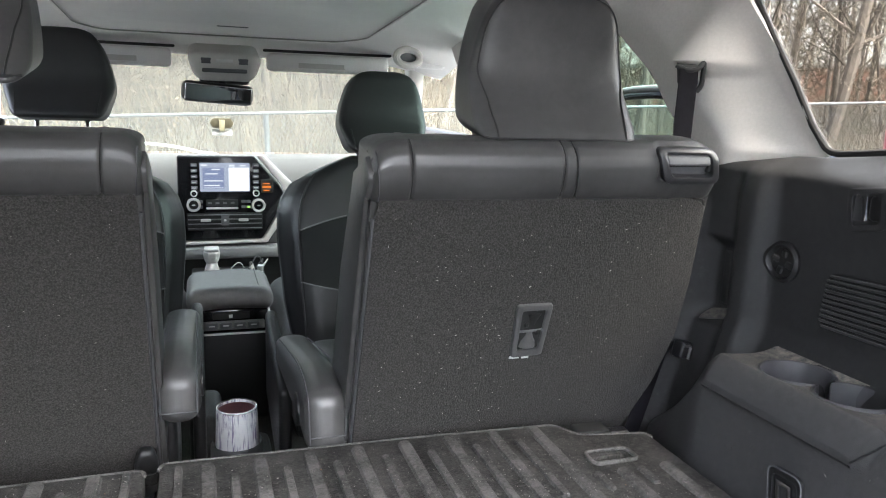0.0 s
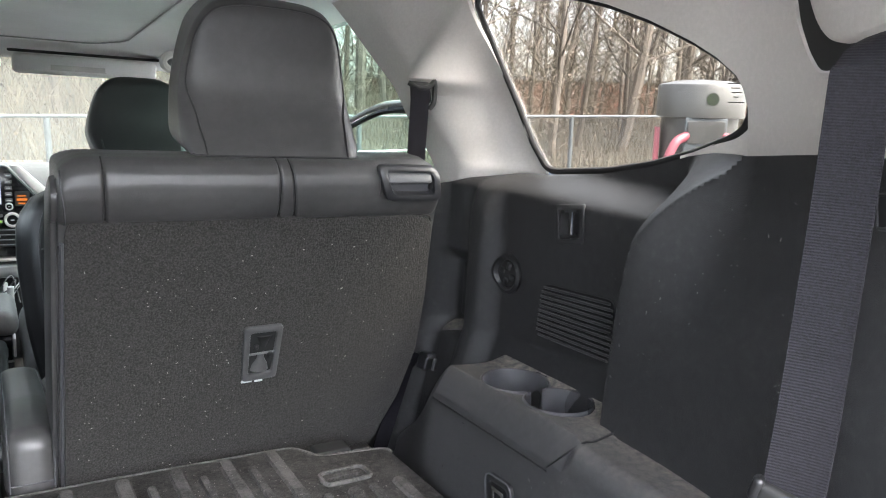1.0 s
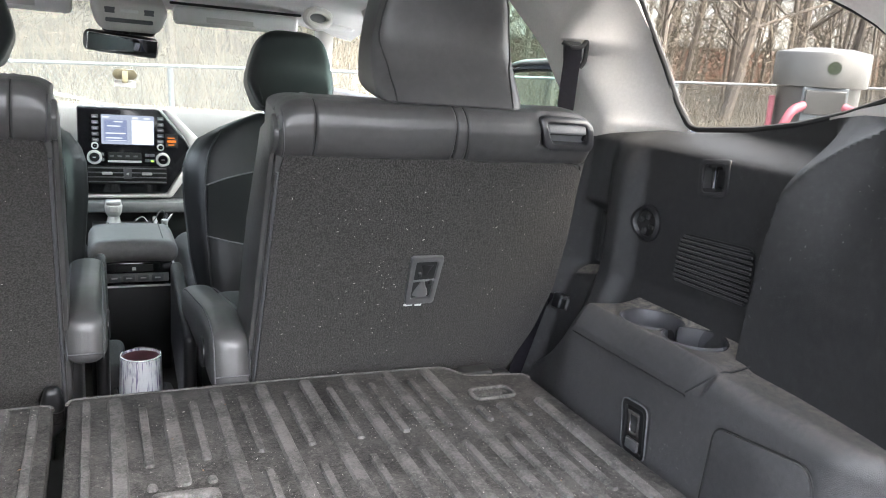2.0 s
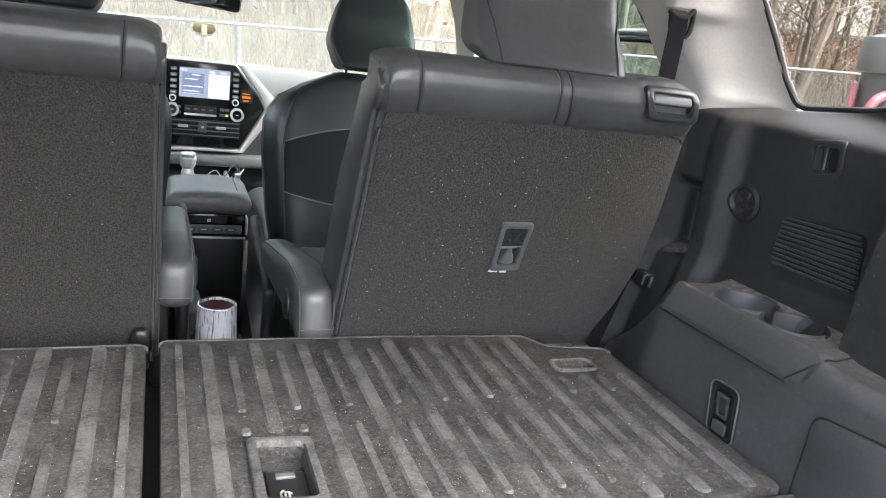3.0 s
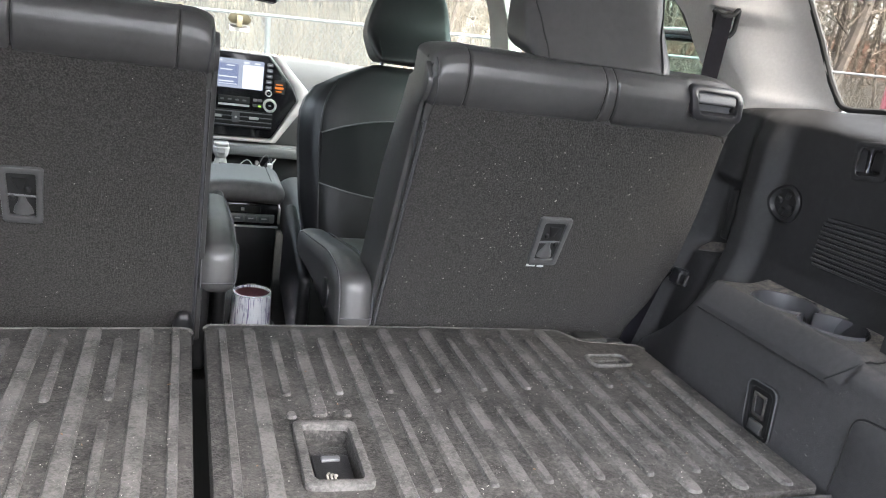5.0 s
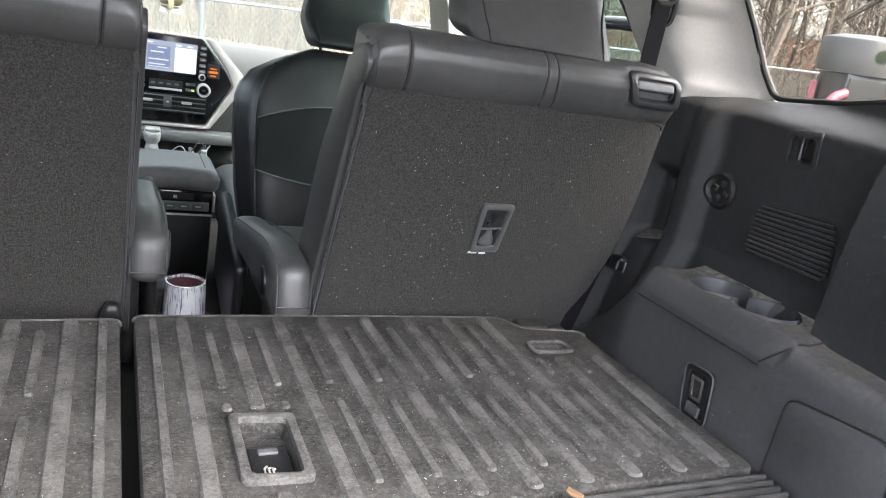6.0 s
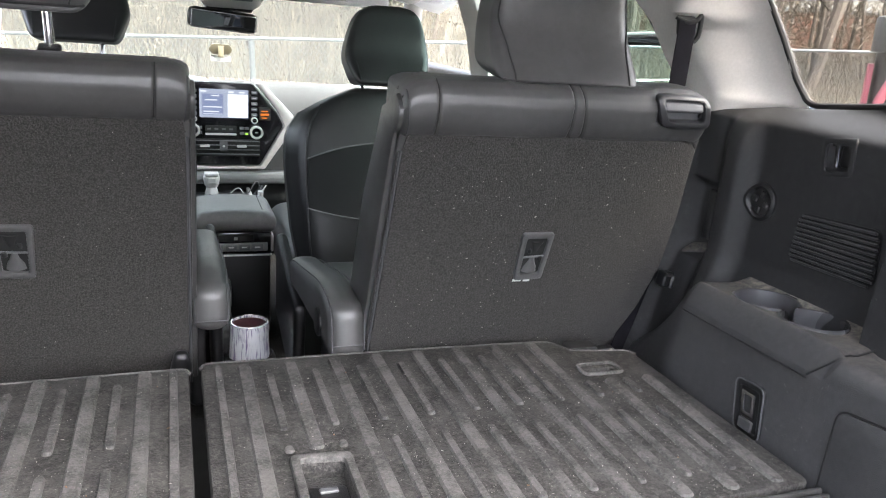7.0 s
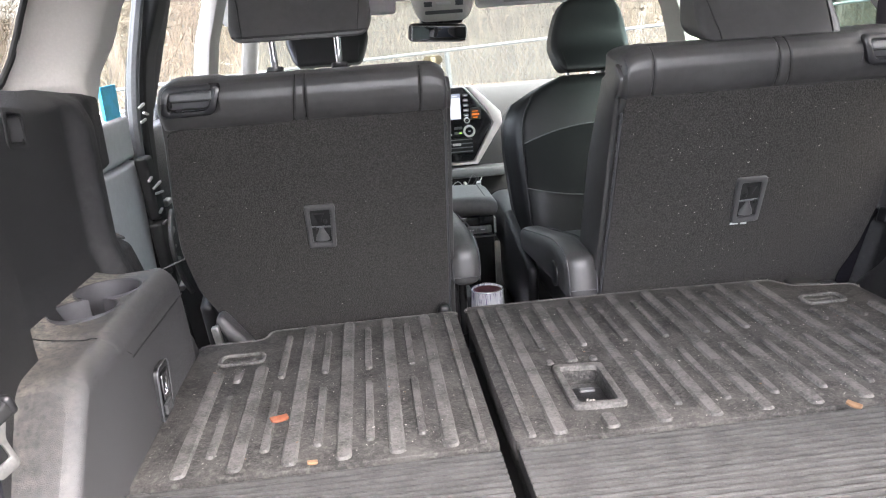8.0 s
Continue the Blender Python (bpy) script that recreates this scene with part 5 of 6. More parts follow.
part("lower_lip", pad(0.13, 0.02, 0.012, 0.004, None, 3, (0.008, 2.376, 0.545)), GREYPLASTIC, oc)
rm = thing("rear_view_mirror", "black rear view mirror below the overhead console", "mirror", (-0.01, 2.46, 0.52))
part("housing", pad(0.215, 0.04, 0.062, 0.024, None, 6, pose(-0.012, 2.43, 0.478, 6, 4, 12)), BLACK, rm)
part("mirror_glass", pad(0.198, 0.004, 0.050, 0.002, None, 4, pose(-0.0095, 2.4085, 0.476, 6, 4, 12)), MIRROR, rm, "silvered mirror glass")
part("stem", tube([(0.0, 2.44, 0.50), (0.01, 2.47, 0.54)], 0.012, 10), BLACK, rm)
part("sensor_cover", pad(0.15, 0.10, 0.035, 0.014, None, 4, (0.01, 2.50, 0.522)), BLACK, rm)
# plain plate, clip and slip drawn for an unidentified dark mark below the mirror
holder = thing("toll_tag", "dark hexagonal plate with a white slip on the windscreen", "toll tag", (0.0, 3.02, 0.30))
part("tag", plate(rounded([(-0.045, 0), (-0.032, 0.020), (0.032, 0.020), (0.045, 0), (0.032, -0.018), (-0.032, -0.018)], 0.006, 3), (), 0.008, 0.002,
                  Matrix(((1, 0, 0, 0.014), (0, 0, -1, 3.0), (0, 1, 0, 0.360), (0, 0, 0, 1)))), material("olive_plate_plastic", (0.055, 0.050, 0.030), 0.4, scale=60), holder)
part("clip", block(0.004, 0.024, 2.984, 2.992, 0.330, 0.373, 0.001), material("clip_plastic", (0.22, 0.20, 0.13), 0.5), holder)
part("paper_slip", block(-0.022, 0.052, 3.0, 3.002, 0.315, 0.337, 0), WHITE, holder)

# ---- pillars, doors and belts ----
GREYDOOR = material("lavender_grey_door_trim", (0.46, 0.46, 0.485), 0.45, var=0.06, scale=60)


def strip(points, w, d, mat, name, label, cat, s=1):
    """A flat-sided post along points, w wide along y and d deep along x."""
    bm = bmesh.new()
    rings = []
    for p in points:
        x, y, z = p
        rings.append([bm.verts.new(q) for q in ((x - d / 2, y - w / 2, z), (x - d / 2, y + w / 2, z), (x + d / 2, y + w / 2, z), (x + d / 2, y - w / 2, z))])
    for a, b in zip(rings, rings[1:]):
        for j in range(4):
            bm.faces.new((a[j - 1], a[j], b[j], b[j - 1]))
    bm.faces.new(rings[0][::-1])
    bm.faces.new(rings[-1])
    bmesh.ops.bevel(bm, geom=bm.edges, offset=min(w, d) * 0.25, segments=2, affect="EDGES", profile=0.5)
    if s < 0:
        moved(bm, MIRRORED)
    ob = part(name, bm, mat)
    tagged(ob, label, cat, kind="structure")
    return ob


for s in (1, -1):
    strip([(0.80, 2.16, -0.46), (0.80, 2.16, 0.25), (0.76, 2.20, 0.50), (0.70, 2.26, 0.71)], 0.16, 0.05, PILLAR, "b_pillar", "warm grey plastic middle pillar", "pillar", s)
    strip([(0.80, 3.12, 0.19), (0.76, 2.98, 0.35), (0.70, 2.76, 0.52), (0.66, 2.60, 0.64)], 0.09, 0.06, PILLAR, "a_pillar", "warm grey windscreen pillar", "pillar", s)
    rail = [(0.80, -0.1, 0.765), (0.80, 0.8, 0.765), (0.80, 1.4, 0.75), (0.775, 2.0, 0.710), (0.70, 2.65, 0.635)]
    bm = tube(bezier(rail, 6), 0.035, 10)
    tagged(part("roof_rail_trim", moved(bm, MIRRORED if s < 0 else Matrix()), FELT), "warm grey roof edge trim", "trim", kind="structure")
    strip([(0.80, 1.16, 0.43), (0.77, 1.30, 0.58), (0.73, 1.46, 0.72)], 0.03, 0.03, SEAL, "door_seal", "black rubber door opening seal", "seal", s)
    for y0, y1, nm in ((2.25, 3.05, "front"),) + (((1.16, 2.10, "rear"),) if s > 0 else ()):
        d = thing(nm + "_door", "closed car door with black trim below its window", "car door", (s * 0.84, (y0 + y1) / 2, -0.46), "car doors")
        part("door_panel", moved(pad(0.07, y1 - y0, 0.80, 0.02, None, 6, (0.845, (y0 + y1) / 2, -0.04)), MIRRORED if s < 0 else Matrix()), BLACK, d)
        part("armrest", moved(pad(0.06, (y1 - y0) * 0.6, 0.05, 0.02, None, 4, (0.79, (y0 + y1) / 2, 0.10)), MIRRORED if s < 0 else Matrix()), LEATHER, d)
        if nm == "rear":
            def crest(y):
                return along(y, [(1.16, 0.527), (1.40, 0.527), (1.50, 0.522), (1.58, 0.506), (1.67, 0.480), (1.80, 0.430), (2.10, 0.36)])
            gl = sheet(span(y0, y1, 20), span(0, 1, 4), lambda y, v: (0.853 - 0.01 * v, y, 0.33 + (crest(y) - 0.33) * v), 0.004, (1, 0, 0))
            part("pane", gl, TINTED, d, "half-lowered tinted pane", smooth=False)
            upper = sheet(span(y0, y1, 12), span(0, 1, 4), lambda y, v: (0.846 - 0.11 * v, y, crest(y) + 0.006 + (0.74 - crest(y)) * v), 0.004, (1, 0, 0))
            part("upper_pane", upper, TINTED, d, "tinted fixed pane", smooth=False)
            # the pale tube draws the highlight along the top edge of the pane
            for dz, r, mat in ((0.004, 0.0065, GREYDOOR), (-0.008, 0.0058, PAINT), (-0.0155, 0.0028, SEAL)):
                part("pane_edge", tube([(0.842, y, crest(y) + dz) for y in span(y0, y1, 24)], r, 8), mat, d)
            continue
        gl = sheet(span(y0, y1, 4), span(0, 1, 4), lambda y, v: (0.85 - 0.10 * v, y, 0.34 + 0.38 * v), 0.004, (1, 0, 0))
        g = part("pane", moved(gl, MIRRORED if s < 0 else Matrix()), PANE, d, smooth=False)
        g.visible_shadow = False


def belt(s, dy):
    m = Matrix.Translation((0, dy, 0) if s > 0 else (-0.066, dy + 0.03, -0.040)) @ (MIRRORED if s < 0 else Matrix())
    b = thing("rear_seat_belt", "grey-black woven seat belt hanging beside the load space", "seat belt", (s * 0.60, 0.28 + dy, 0.1), "rear seat belts")

    def web(z, v):
        x = along(z, [(0.18, 0.548), (0.305, 0.571), (0.355, 0.585), (0.478, 0.603), (0.575, 0.603), (0.598, 0.628), (0.612, 0.665), (0.620, 0.71)])
        y = along(z, [(0.18, 0.255), (0.305, 0.2625), (0.355, 0.270), (0.478, 0.280), (0.575, 0.281), (0.620, 0.290)])
        return (x + 0.010 * (1 - 2 * v), y + 0.0185 * (2 * v - 1), z + 0.010 * ramp(0.55, 0.60, z) * (1 - 2 * v))
    zs = span(0.25, 0.56, 20) + span(0.57, 0.620, 8)
    w = part("webbing", moved(sheet(zs, span(0, 1, 10), lambda z, v: Vector(web(z, v)) + Vector((0.0012 * math.sin(v * math.pi), 0, 0)), 0.0016, (1, 0, 0)), m), WEBBING, b)
    for v in (0.0, 1.0):
        part("selvedge", moved(tube([web(z, v) for z in zs], 0.0005, 5), m), WEBBING, w)

    def on(y, z, t):
        return (upper_x(y, z) - t, y, z)
    slot = rounded([(0.455, 0.72), (0.444, 0.652), (0.438, 0.627), (0.423, 0.598), (0.405, 0.578), (0.385, 0.578), (0.335, 0.588), (0.28, 0.60), (0.28, 0.72)], 0.010, 4)
    part("guide_recess", moved(shaped(plate(slot, (), 0.0015), on), m), SEAL, b, smooth=False)
    rim = [on(y, z, 0.001) for y, z in slot]
    part("recess_edge", moved(tube(rim, 0.0035, 6, True), m), PILLAR, b)
    lip = rounded([(0.420, 0.72), (0.412, 0.648), (0.400, 0.624), (0.386, 0.608), (0.366, 0.602), (0.330, 0.606), (0.24, 0.622), (0.24, 0.72)], 0.012, 5)
    part("guide_cover", moved(shaped(plate(lip, (), 0.022, 0.009), on), m), PILLAR, b, "warm grey plastic guide cover")
    T = m @ Matrix.Translation((0.560, 0.257, 0.250)) @ Matrix.Rotation(math.atan2(-0.0185, 0.010), 4, "Z") @ Matrix.Rotation(radians(14), 4, "Y") @ Matrix.Scale(0.88, 4)
    tg = part("tongue_cover", moved(pad(0.062, 0.014, 0.020, 0.006, None, 5), T), SEAL, b, "black plastic tongue cover")
    for q in (-1, 1):
        part("cover_end", moved(pad(0.010, 0.016, 0.022, 0.005, None, 4, (q * 0.031, 0, 0.002)), T), BLACK, tg)
    outer = rounded([(-0.022, -0.008), (0.022, -0.008), (0.012, -0.024), (0.013, -0.060), (-0.013, -0.060), (-0.012, -0.024)], 0.006, 4)
    hole = rounded([(-0.006, -0.026), (0.006, -0.026), (0.007, -0.046), (-0.007, -0.046)], 0.003, 3)
    bm = plate(outer, (hole,), 0.003, 0.0008, Matrix.Rotation(radians(90), 4, "X"))
    part("tongue", moved(bm, T), ZINC, tg, "bright steel buckle tongue")
    part("webbing_tail", moved(sheet(span(0, 1, 6), span(0, 1, 3), lambda t, v: (0.575 + 0.020 * t - 0.014 * v, 0.238 + 0.035 * v, 0.245 - 0.24 * t), 0.0016, (1, 0, 0)), m), WEBBING, b)


belt(1, 0)
belt(-1, 0.02)


def row_two_belt():
    b = thing("seat_belt", "black second-row seat belt hanging from the pillar guide", "seat belt", (0.70, 1.03, 0.3))
    part("guide_loop", tube(bezier([(0.650, 1.046, 0.562), (0.664, 1.036, 0.554), (0.680, 1.032, 0.557), (0.690, 1.032, 0.566), (0.6925, 1.034, 0.552), (0.6925, 1.036, 0.532), (0.686, 1.038, 0.522)], 6), 0.0042, 8), SEAL, b)
    part("slot", pad(0.036, 0.012, 0.034, 0.005, lambda x, y, z: (x, y + 0.2 * z, z), 4, (0.674, 1.048, 0.548)), SEAL, b)
    part("webbing", sheet(span(0, 1, 12), span(0, 1, 4), lambda t, v: (0.651 + 0.030 * v - 0.014 * t, 1.036 - 0.006 * v - 0.010 * t, 0.556 - 0.40 * t), 0.0016, (0, 1, 0)), BELT, b)


BELT = material("dark_belt_webbing", (0.010, 0.0095, 0.012), 0.85, spec=0.1, var=0.3, scale=700, bump=0.6, bump_scale=1300, coarse=30)
row_two_belt()
slot_thing = thing("trim_slot", "small dark slot moulded in the black trim", "slot", (0.69, 0.295, 0.46))
line = rounded([(0.305, 0.476), (0.270, 0.482), (0.266, 0.452), (0.301, 0.448)], 0.004, 3)
part("opening", shaped(plate(line, (), 0.0015), lambda y, z, t: (side_x(y, z) - t, y, z)), SEAL, slot_thing, smooth=False)
part("edge", tube([(side_x(y, z) - 0.0015, y, z) for y, z in line], 0.0018, 6, True), TRIM, slot_thing)
sb = thing("belt_buckle", "black seat belt buckle on a strap beside the seat", "buckle", (0.68, 1.02, 0.08))
part("strap", sheet(span(0, 1, 8), span(0, 1, 3), lambda t, v: (0.632 + 0.060 * t, 1.040 - 0.006 * t + 0.02 * v, 0.100 + 0.012 * math.sin(3 * t) - 0.030 * v), 0.0016, (0, 1, 0)), BELT, sb)
part("housing", pad(0.030, 0.022, 0.030, 0.005, None, 4, pose(0.702, 1.026, 0.092, 0, 14, 20)), BLACK, sb)
part("latch_bar", pad(0.018, 0.006, 0.006, 0.002, None, 3, pose(0.700, 1.012, 0.103, 0, 14, 20)), ANCHOR, sb)
part("latch_bar", pad(0.006, 0.006, 0.022, 0.002, None, 3, pose(0.709, 1.013, 0.088, 0, 14, 20)), ANCHOR, sb)
part("lower_strap", sheet(span(0, 1, 8), span(0, 1, 3), lambda t, v: (0.660 - 0.055 * t + 0.030 * v, 1.048 - 0.01 * t, 0.085 - 0.16 * t), 0.0016, (0, 1, 0)), BELT, sb)

# ---- cup on the floor console ----
cup = thing("tumbler", "white insulated tumbler with a purple-streaked pattern, open top", "tumbler", (-0.012, 1.56, -0.343))
streak = material("streaked_white_enamel", (0.72, 0.72, 0.74), 0.3, var=0.05, scale=30)
nt = streak.node_tree
mp = nt.nodes.new("ShaderNodeMapping")
mp.inputs["Scale"].default_value = (130, 130, 13)
tc = nt.nodes.new("ShaderNodeTexCoord")
nz = nt.nodes.new("ShaderNodeTexNoise")
nz.inputs["Scale"].default_value = 1.3
nz.inputs["Distortion"].default_value = 1.2
cr = nt.nodes.new("ShaderNodeValToRGB")
cr.color_ramp.elements[0].position, cr.color_ramp.elements[0].color = 0.36, (0.20, 0.18, 0.30, 1)
cr.color_ramp.elements[1].position, cr.color_ramp.elements[1].color = 0.50, (0.74, 0.74, 0.77, 1)
nt.links.new(tc.outputs["Object"], mp.inputs["Vector"])
nt.links.new(mp.outputs["Vector"], nz.inputs["Vector"])
nt.links.new(nz.outputs["Fac"], cr.inputs["Fac"])
nt.links.new(cr.outputs["Color"], nt.nodes["Principled BSDF"].inputs["Base Color"])
part("wall", turned([(0.034, 0), (0.036, 0.004), (0.046, 0.09), (0.043, 0.165), (0.0405, 0.172), (0.0395, 0.170), (0.041, 0.16), (0.043, 0.09), (0.034, 0.012), (0.0, 0.012)], 32), streak, cup, local=True)
part("lip", tube([(0.0412 * math.cos(a), 0.0412 * math.sin(a), 0.172) for a in span(0, 2 * math.pi, 31)[:-1]], 0.0014, 6, True), CHROME, cup, "steel lip", local=True)
part("liner", turned([(0.0, 0.0135), (0.0335, 0.0135), (0.0423, 0.09), (0.0400, 0.165)], 28, False), material("purple_liner", (0.16, 0.07, 0.08), 0.35, metal=0.4), cup, "dark purple inside", local=True)
fc = thing("floor_console", "low black floor console with cup holders between the seats", "console", (0, 1.55, -0.46))
part("body", block(-0.095, 0.075, 1.30, 1.80, -0.46, -0.343, 0.02), BLACK, fc)
part("cup_collar", moved(turned([(0.058, -0.345), (0.056, -0.255), (0.052, -0.250), (0.048, -0.255), (0.048, -0.345)], 28), Matrix.Translation((-0.012, 1.56, 0))), GREYPLASTIC, fc)
part("side_bin", pad(0.07, 0.18, 0.16, 0.02, None, 4, (-0.075, 1.66, -0.28)), TRIM, fc)

for s in (1, -1):
    gh = thing("assist_handle", "warm grey fixed assist handle above the front door", "handle", (s * 0.60, 2.42, 0.62), "assist handles")
    ring = [(s * (0.585 + 0.045 * math.cos(a)), 2.42 + 0.02 * math.cos(a), 0.612 + 0.026 * math.sin(a)) for a in span(0, 2 * math.pi, 20)[:-1]]
    part("loop", tube(ring, 0.012, 8, True), PILLAR, gh)
    part("recess", pad(0.07, 0.01, 0.04, 0.004, None, 3, pose(s * 0.585, 2.435, 0.612, 0, 0, s * 20)), GREYPLASTIC, gh)

# ---- rear door on the driver's side ----
ld = thing("rear_door", "rear door with grey inner panel, clear pane and black seals", "car door", (-0.86, 1.6, -0.46), "car doors")
part("upper_panel", pad(0.05, 0.39, 0.105, 0.012, None, 4, (-0.875, 1.385, 0.300)), GREYDOOR, ld)
part("lower_panel", pad(0.05, 0.39, 0.70, 0.012, None, 4, (-0.872, 1.385, -0.106)), GREYDOOR, ld)
g = part("pane", sheet(span(1.19, 1.63, 4), span(0, 1, 4), lambda y, v: (-0.875 + 0.09 * v, y, 0.345 + 0.36 * v), 0.004, (1, 0, 0)), PANE, ld, smooth=False)
g.visible_shadow = False
part("blue_tape", block(-0.862, -0.856, 1.44, 1.545, 0.345, 0.425, 0), material("blue_tape", (0.04, 0.45, 0.70), 0.5), ld, "strip of blue tape")
for k, (y, r) in enumerate(((1.63, 0.014), (1.665, 0.012))):
    part("seal", tube(bezier([(-0.862 + 0.01 * k, y + 0.14, -0.40), (-0.858 + 0.01 * k, y + 0.02, -0.10), (-0.855 + 0.01 * k, y - 0.01, 0.15), (-0.845 + 0.01 * k, y, 0.40), (-0.79 + 0.01 * k, y + 0.06, 0.69)], 6), r, 8), [GREYPLASTIC, SEAL][k], ld)
part("divider", pad(0.04, 0.16, 0.40, 0.015, lambda x, y, z: (x + 0.25 * (z + 0.2), y + 0.30 * z, z), 4, (-0.870, 1.80, 0.535)), SEAL, ld, "black window divider")
part("door_edge", pad(0.05, 0.11, 1.10, 0.015, lambda x, y, z: (x + 0.10 * ramp(0.25, 0.55, z), y + 0.10 * ramp(-0.2, 0.5, z), z), 6, (-0.868, 1.645, 0.12)), SEAL, ld, "black rubber-lined door edge")
part("edge_panel", pad(0.05, 0.30, 0.72, 0.015, None, 4, (-0.870, 1.86, -0.06)), BLACK, ld)
for y, z, a in ((1.72, 0.02, 20), (1.73, -0.06, -15), (1.75, -0.14, 10), (1.74, 0.10, 0)):
    part("latch_piece", pad(0.02, 0.045, 0.018, 0.005, None, 3, pose(-0.842, y, z, a)), ZINC, ld)

for y, z, a, w in ((1.535, 0.372, 8, 0.034), (1.560, 0.352, -12, 0.026), (1.530, 0.338, 5, 0.030), (1.500, 0.205, 10, 0.022), (1.545, 0.182, 4, 0.050), (1.555, 0.162, -6, 0.046), (1.540, 0.120, 12, 0.020), (1.560, 0.086, 0, 0.030), (1.600, 0.010, 0, 0.022)):
    part("latch_piece", pad(0.006, w * 1.3, 0.0055, 0.0012, None, 3, pose(-0.803, y, z, a)), ZINC, ld)
for y, z, h in ((1.555, 0.175, 0.16), (1.575, 0.02, 0.14)):
    part("latch_box", pad(0.030, 0.060, h, 0.010, lambda p, q, t: (p, q - 0.25 * t, t), 4, (-0.822, y, z)), SEAL, ld)
part("cable", tube(bezier([(-0.800, 1.60, 0.09), (-0.792, 1.585, 0.105), (-0.792, 1.56, 0.085), (-0.795, 1.55, 0.03), (-0.80, 1.60, -0.06), (-0.80, 1.68, -0.14)], 6), 0.0065, 8), ANCHOR, ld, "grey rubber cable sleeve")
part("check_rod", tube([(-0.81, 1.47, -0.010), (-0.70, 1.52, 0.020)], 0.0022, 6), ANCHOR, ld)

DEADLEAF = material("dead_leaf", (0.075, 0.058, 0.040), 0.8, var=0.6, scale=2.5, coarse=0.7)
# ---- outside: lot, fence, wood, parked cars ----
GZ = -0.96


def outside(p):
    return ROLL @ Vector(p)


ground = part("ground", sheet([-400, -60, -20, -8, 0, 8, 20, 60, 400], [-400, -60, -20, -6, 0, 7.25, 12, 30, 400], lambda x, y: outside((x, y, GZ)), 0.05, (0, 0, -1)), ASPHALT)
tagged(ground, "worn pale grey concrete of the parking lot", "ground", kind="structure")


def bank_z(x, y):
    k = max(0.0, y - 7.5)
    return GZ + 0.02 + 0.13 * min(k, 30) + 0.25 * noise.noise(Vector((x * 0.25, y * 0.25, 0))) * min(1, k * 0.3) + 0.06 * noise.noise(Vector((x * 1.7, y * 1.7, 3)))


def bank_h(x, y):
    """The wooded bank ahead of the car sinks to level ground towards the right."""
    return GZ + 0.02 + (bank_z(x, y) - GZ - 0.02) * ramp(9.0, 3.0, x - 0.25 * (y - 7.5))


bank = part("wooded_bank", sheet(span(-30, 45, 100), [7.42, 7.6, 7.8, 8.1, 8.5, 9, 10, 11, 12.5, 14, 16, 18, 21, 24, 28, 33, 40, 50], lambda x, y: outside((x, y, bank_h(x, y)))), LITTER)
tagged(bank, "brown bank of dry leaf litter behind the fence", "ground", kind="structure")

# unseen wall, added to cut low light and darken reflections from behind
WALLGREY = material("light_block_grey", (0.13, 0.13, 0.13), 0.9, var=0.2, scale=6, coarse=0.6, bump=0.5, bump_scale=60)
light_block = part("light_block_wall", shaped(block(-14, 14, -6.2, -6.0, GZ, 1.7, 0), lambda x, y, z: outside((x, y, z))), WALLGREY, smooth=False)
tagged(light_block, "unseen grey wall added behind the tailgate to block low light", "wall", kind="structure")

# chain-link fence
fence = thing("chain_link_fence", "galvanised chain-link fence with a round top rail", "fence")
FY, FT = 7.3, 0.228
for k in range(-6, 9):
    x = 0.55 + 2.95 * k
    part("post", tube([outside((x, FY, GZ)), outside((x, FY, FT - 0.015))], 0.027, 10), GALV, fence)
part("top_rail", tube([outside((x, FY, FT)) for x in span(-17, 24.2, 40)], 0.016, 10), GALV, fence, "round galvanised top rail")
verts, faces = [], []
low, high = GZ + 0.03, FT
run = (high - low) * 0.86
for lean in (1, -1):
    x = -17.0 - run
    while x < 24:
        a, b = (x, x + run) if lean > 0 else (x + run, x)
        n = len(verts)
        for px, pz in ((a, low), (b, high)):
            for q in range(3):
                t = 2 * math.pi * q / 3
                verts.append(outside((px + 0.0019 * math.cos(t), FY - 0.03 + 0.0019 * math.sin(t) + 0.003 * lean, pz)))
        for q in range(3):
            faces.append((n + q, n + (q + 1) % 3, n + 3 + (q + 1) % 3, n + 3 + q))
        x += 0.058
me = bpy.data.meshes.new("chain_link")
me.from_pydata([tuple(v) for v in verts], [], faces)
me.materials.append(GALV)
link = new("chain_link", me)
link.parent = fence
tagged(link, "woven diamond wire mesh", kind="stuff")
rope = part("white_hose", tube(bezier([outside(p) for p in ((-7.5, 7.2, -0.02), (-3.0, 7.2, 0.03), (-0.75, 7.2, 0.0), (0.0, 7.2, -0.12), (0.45, 7.2, -0.22), (1.2, 7.2, -0.21), (2.2, 7.2, -0.16), (5.5, 7.2, -0.12))], 8), 0.013, 8), WHITE)
tagged(rope, "thin white hose slung along the fence", "hose")


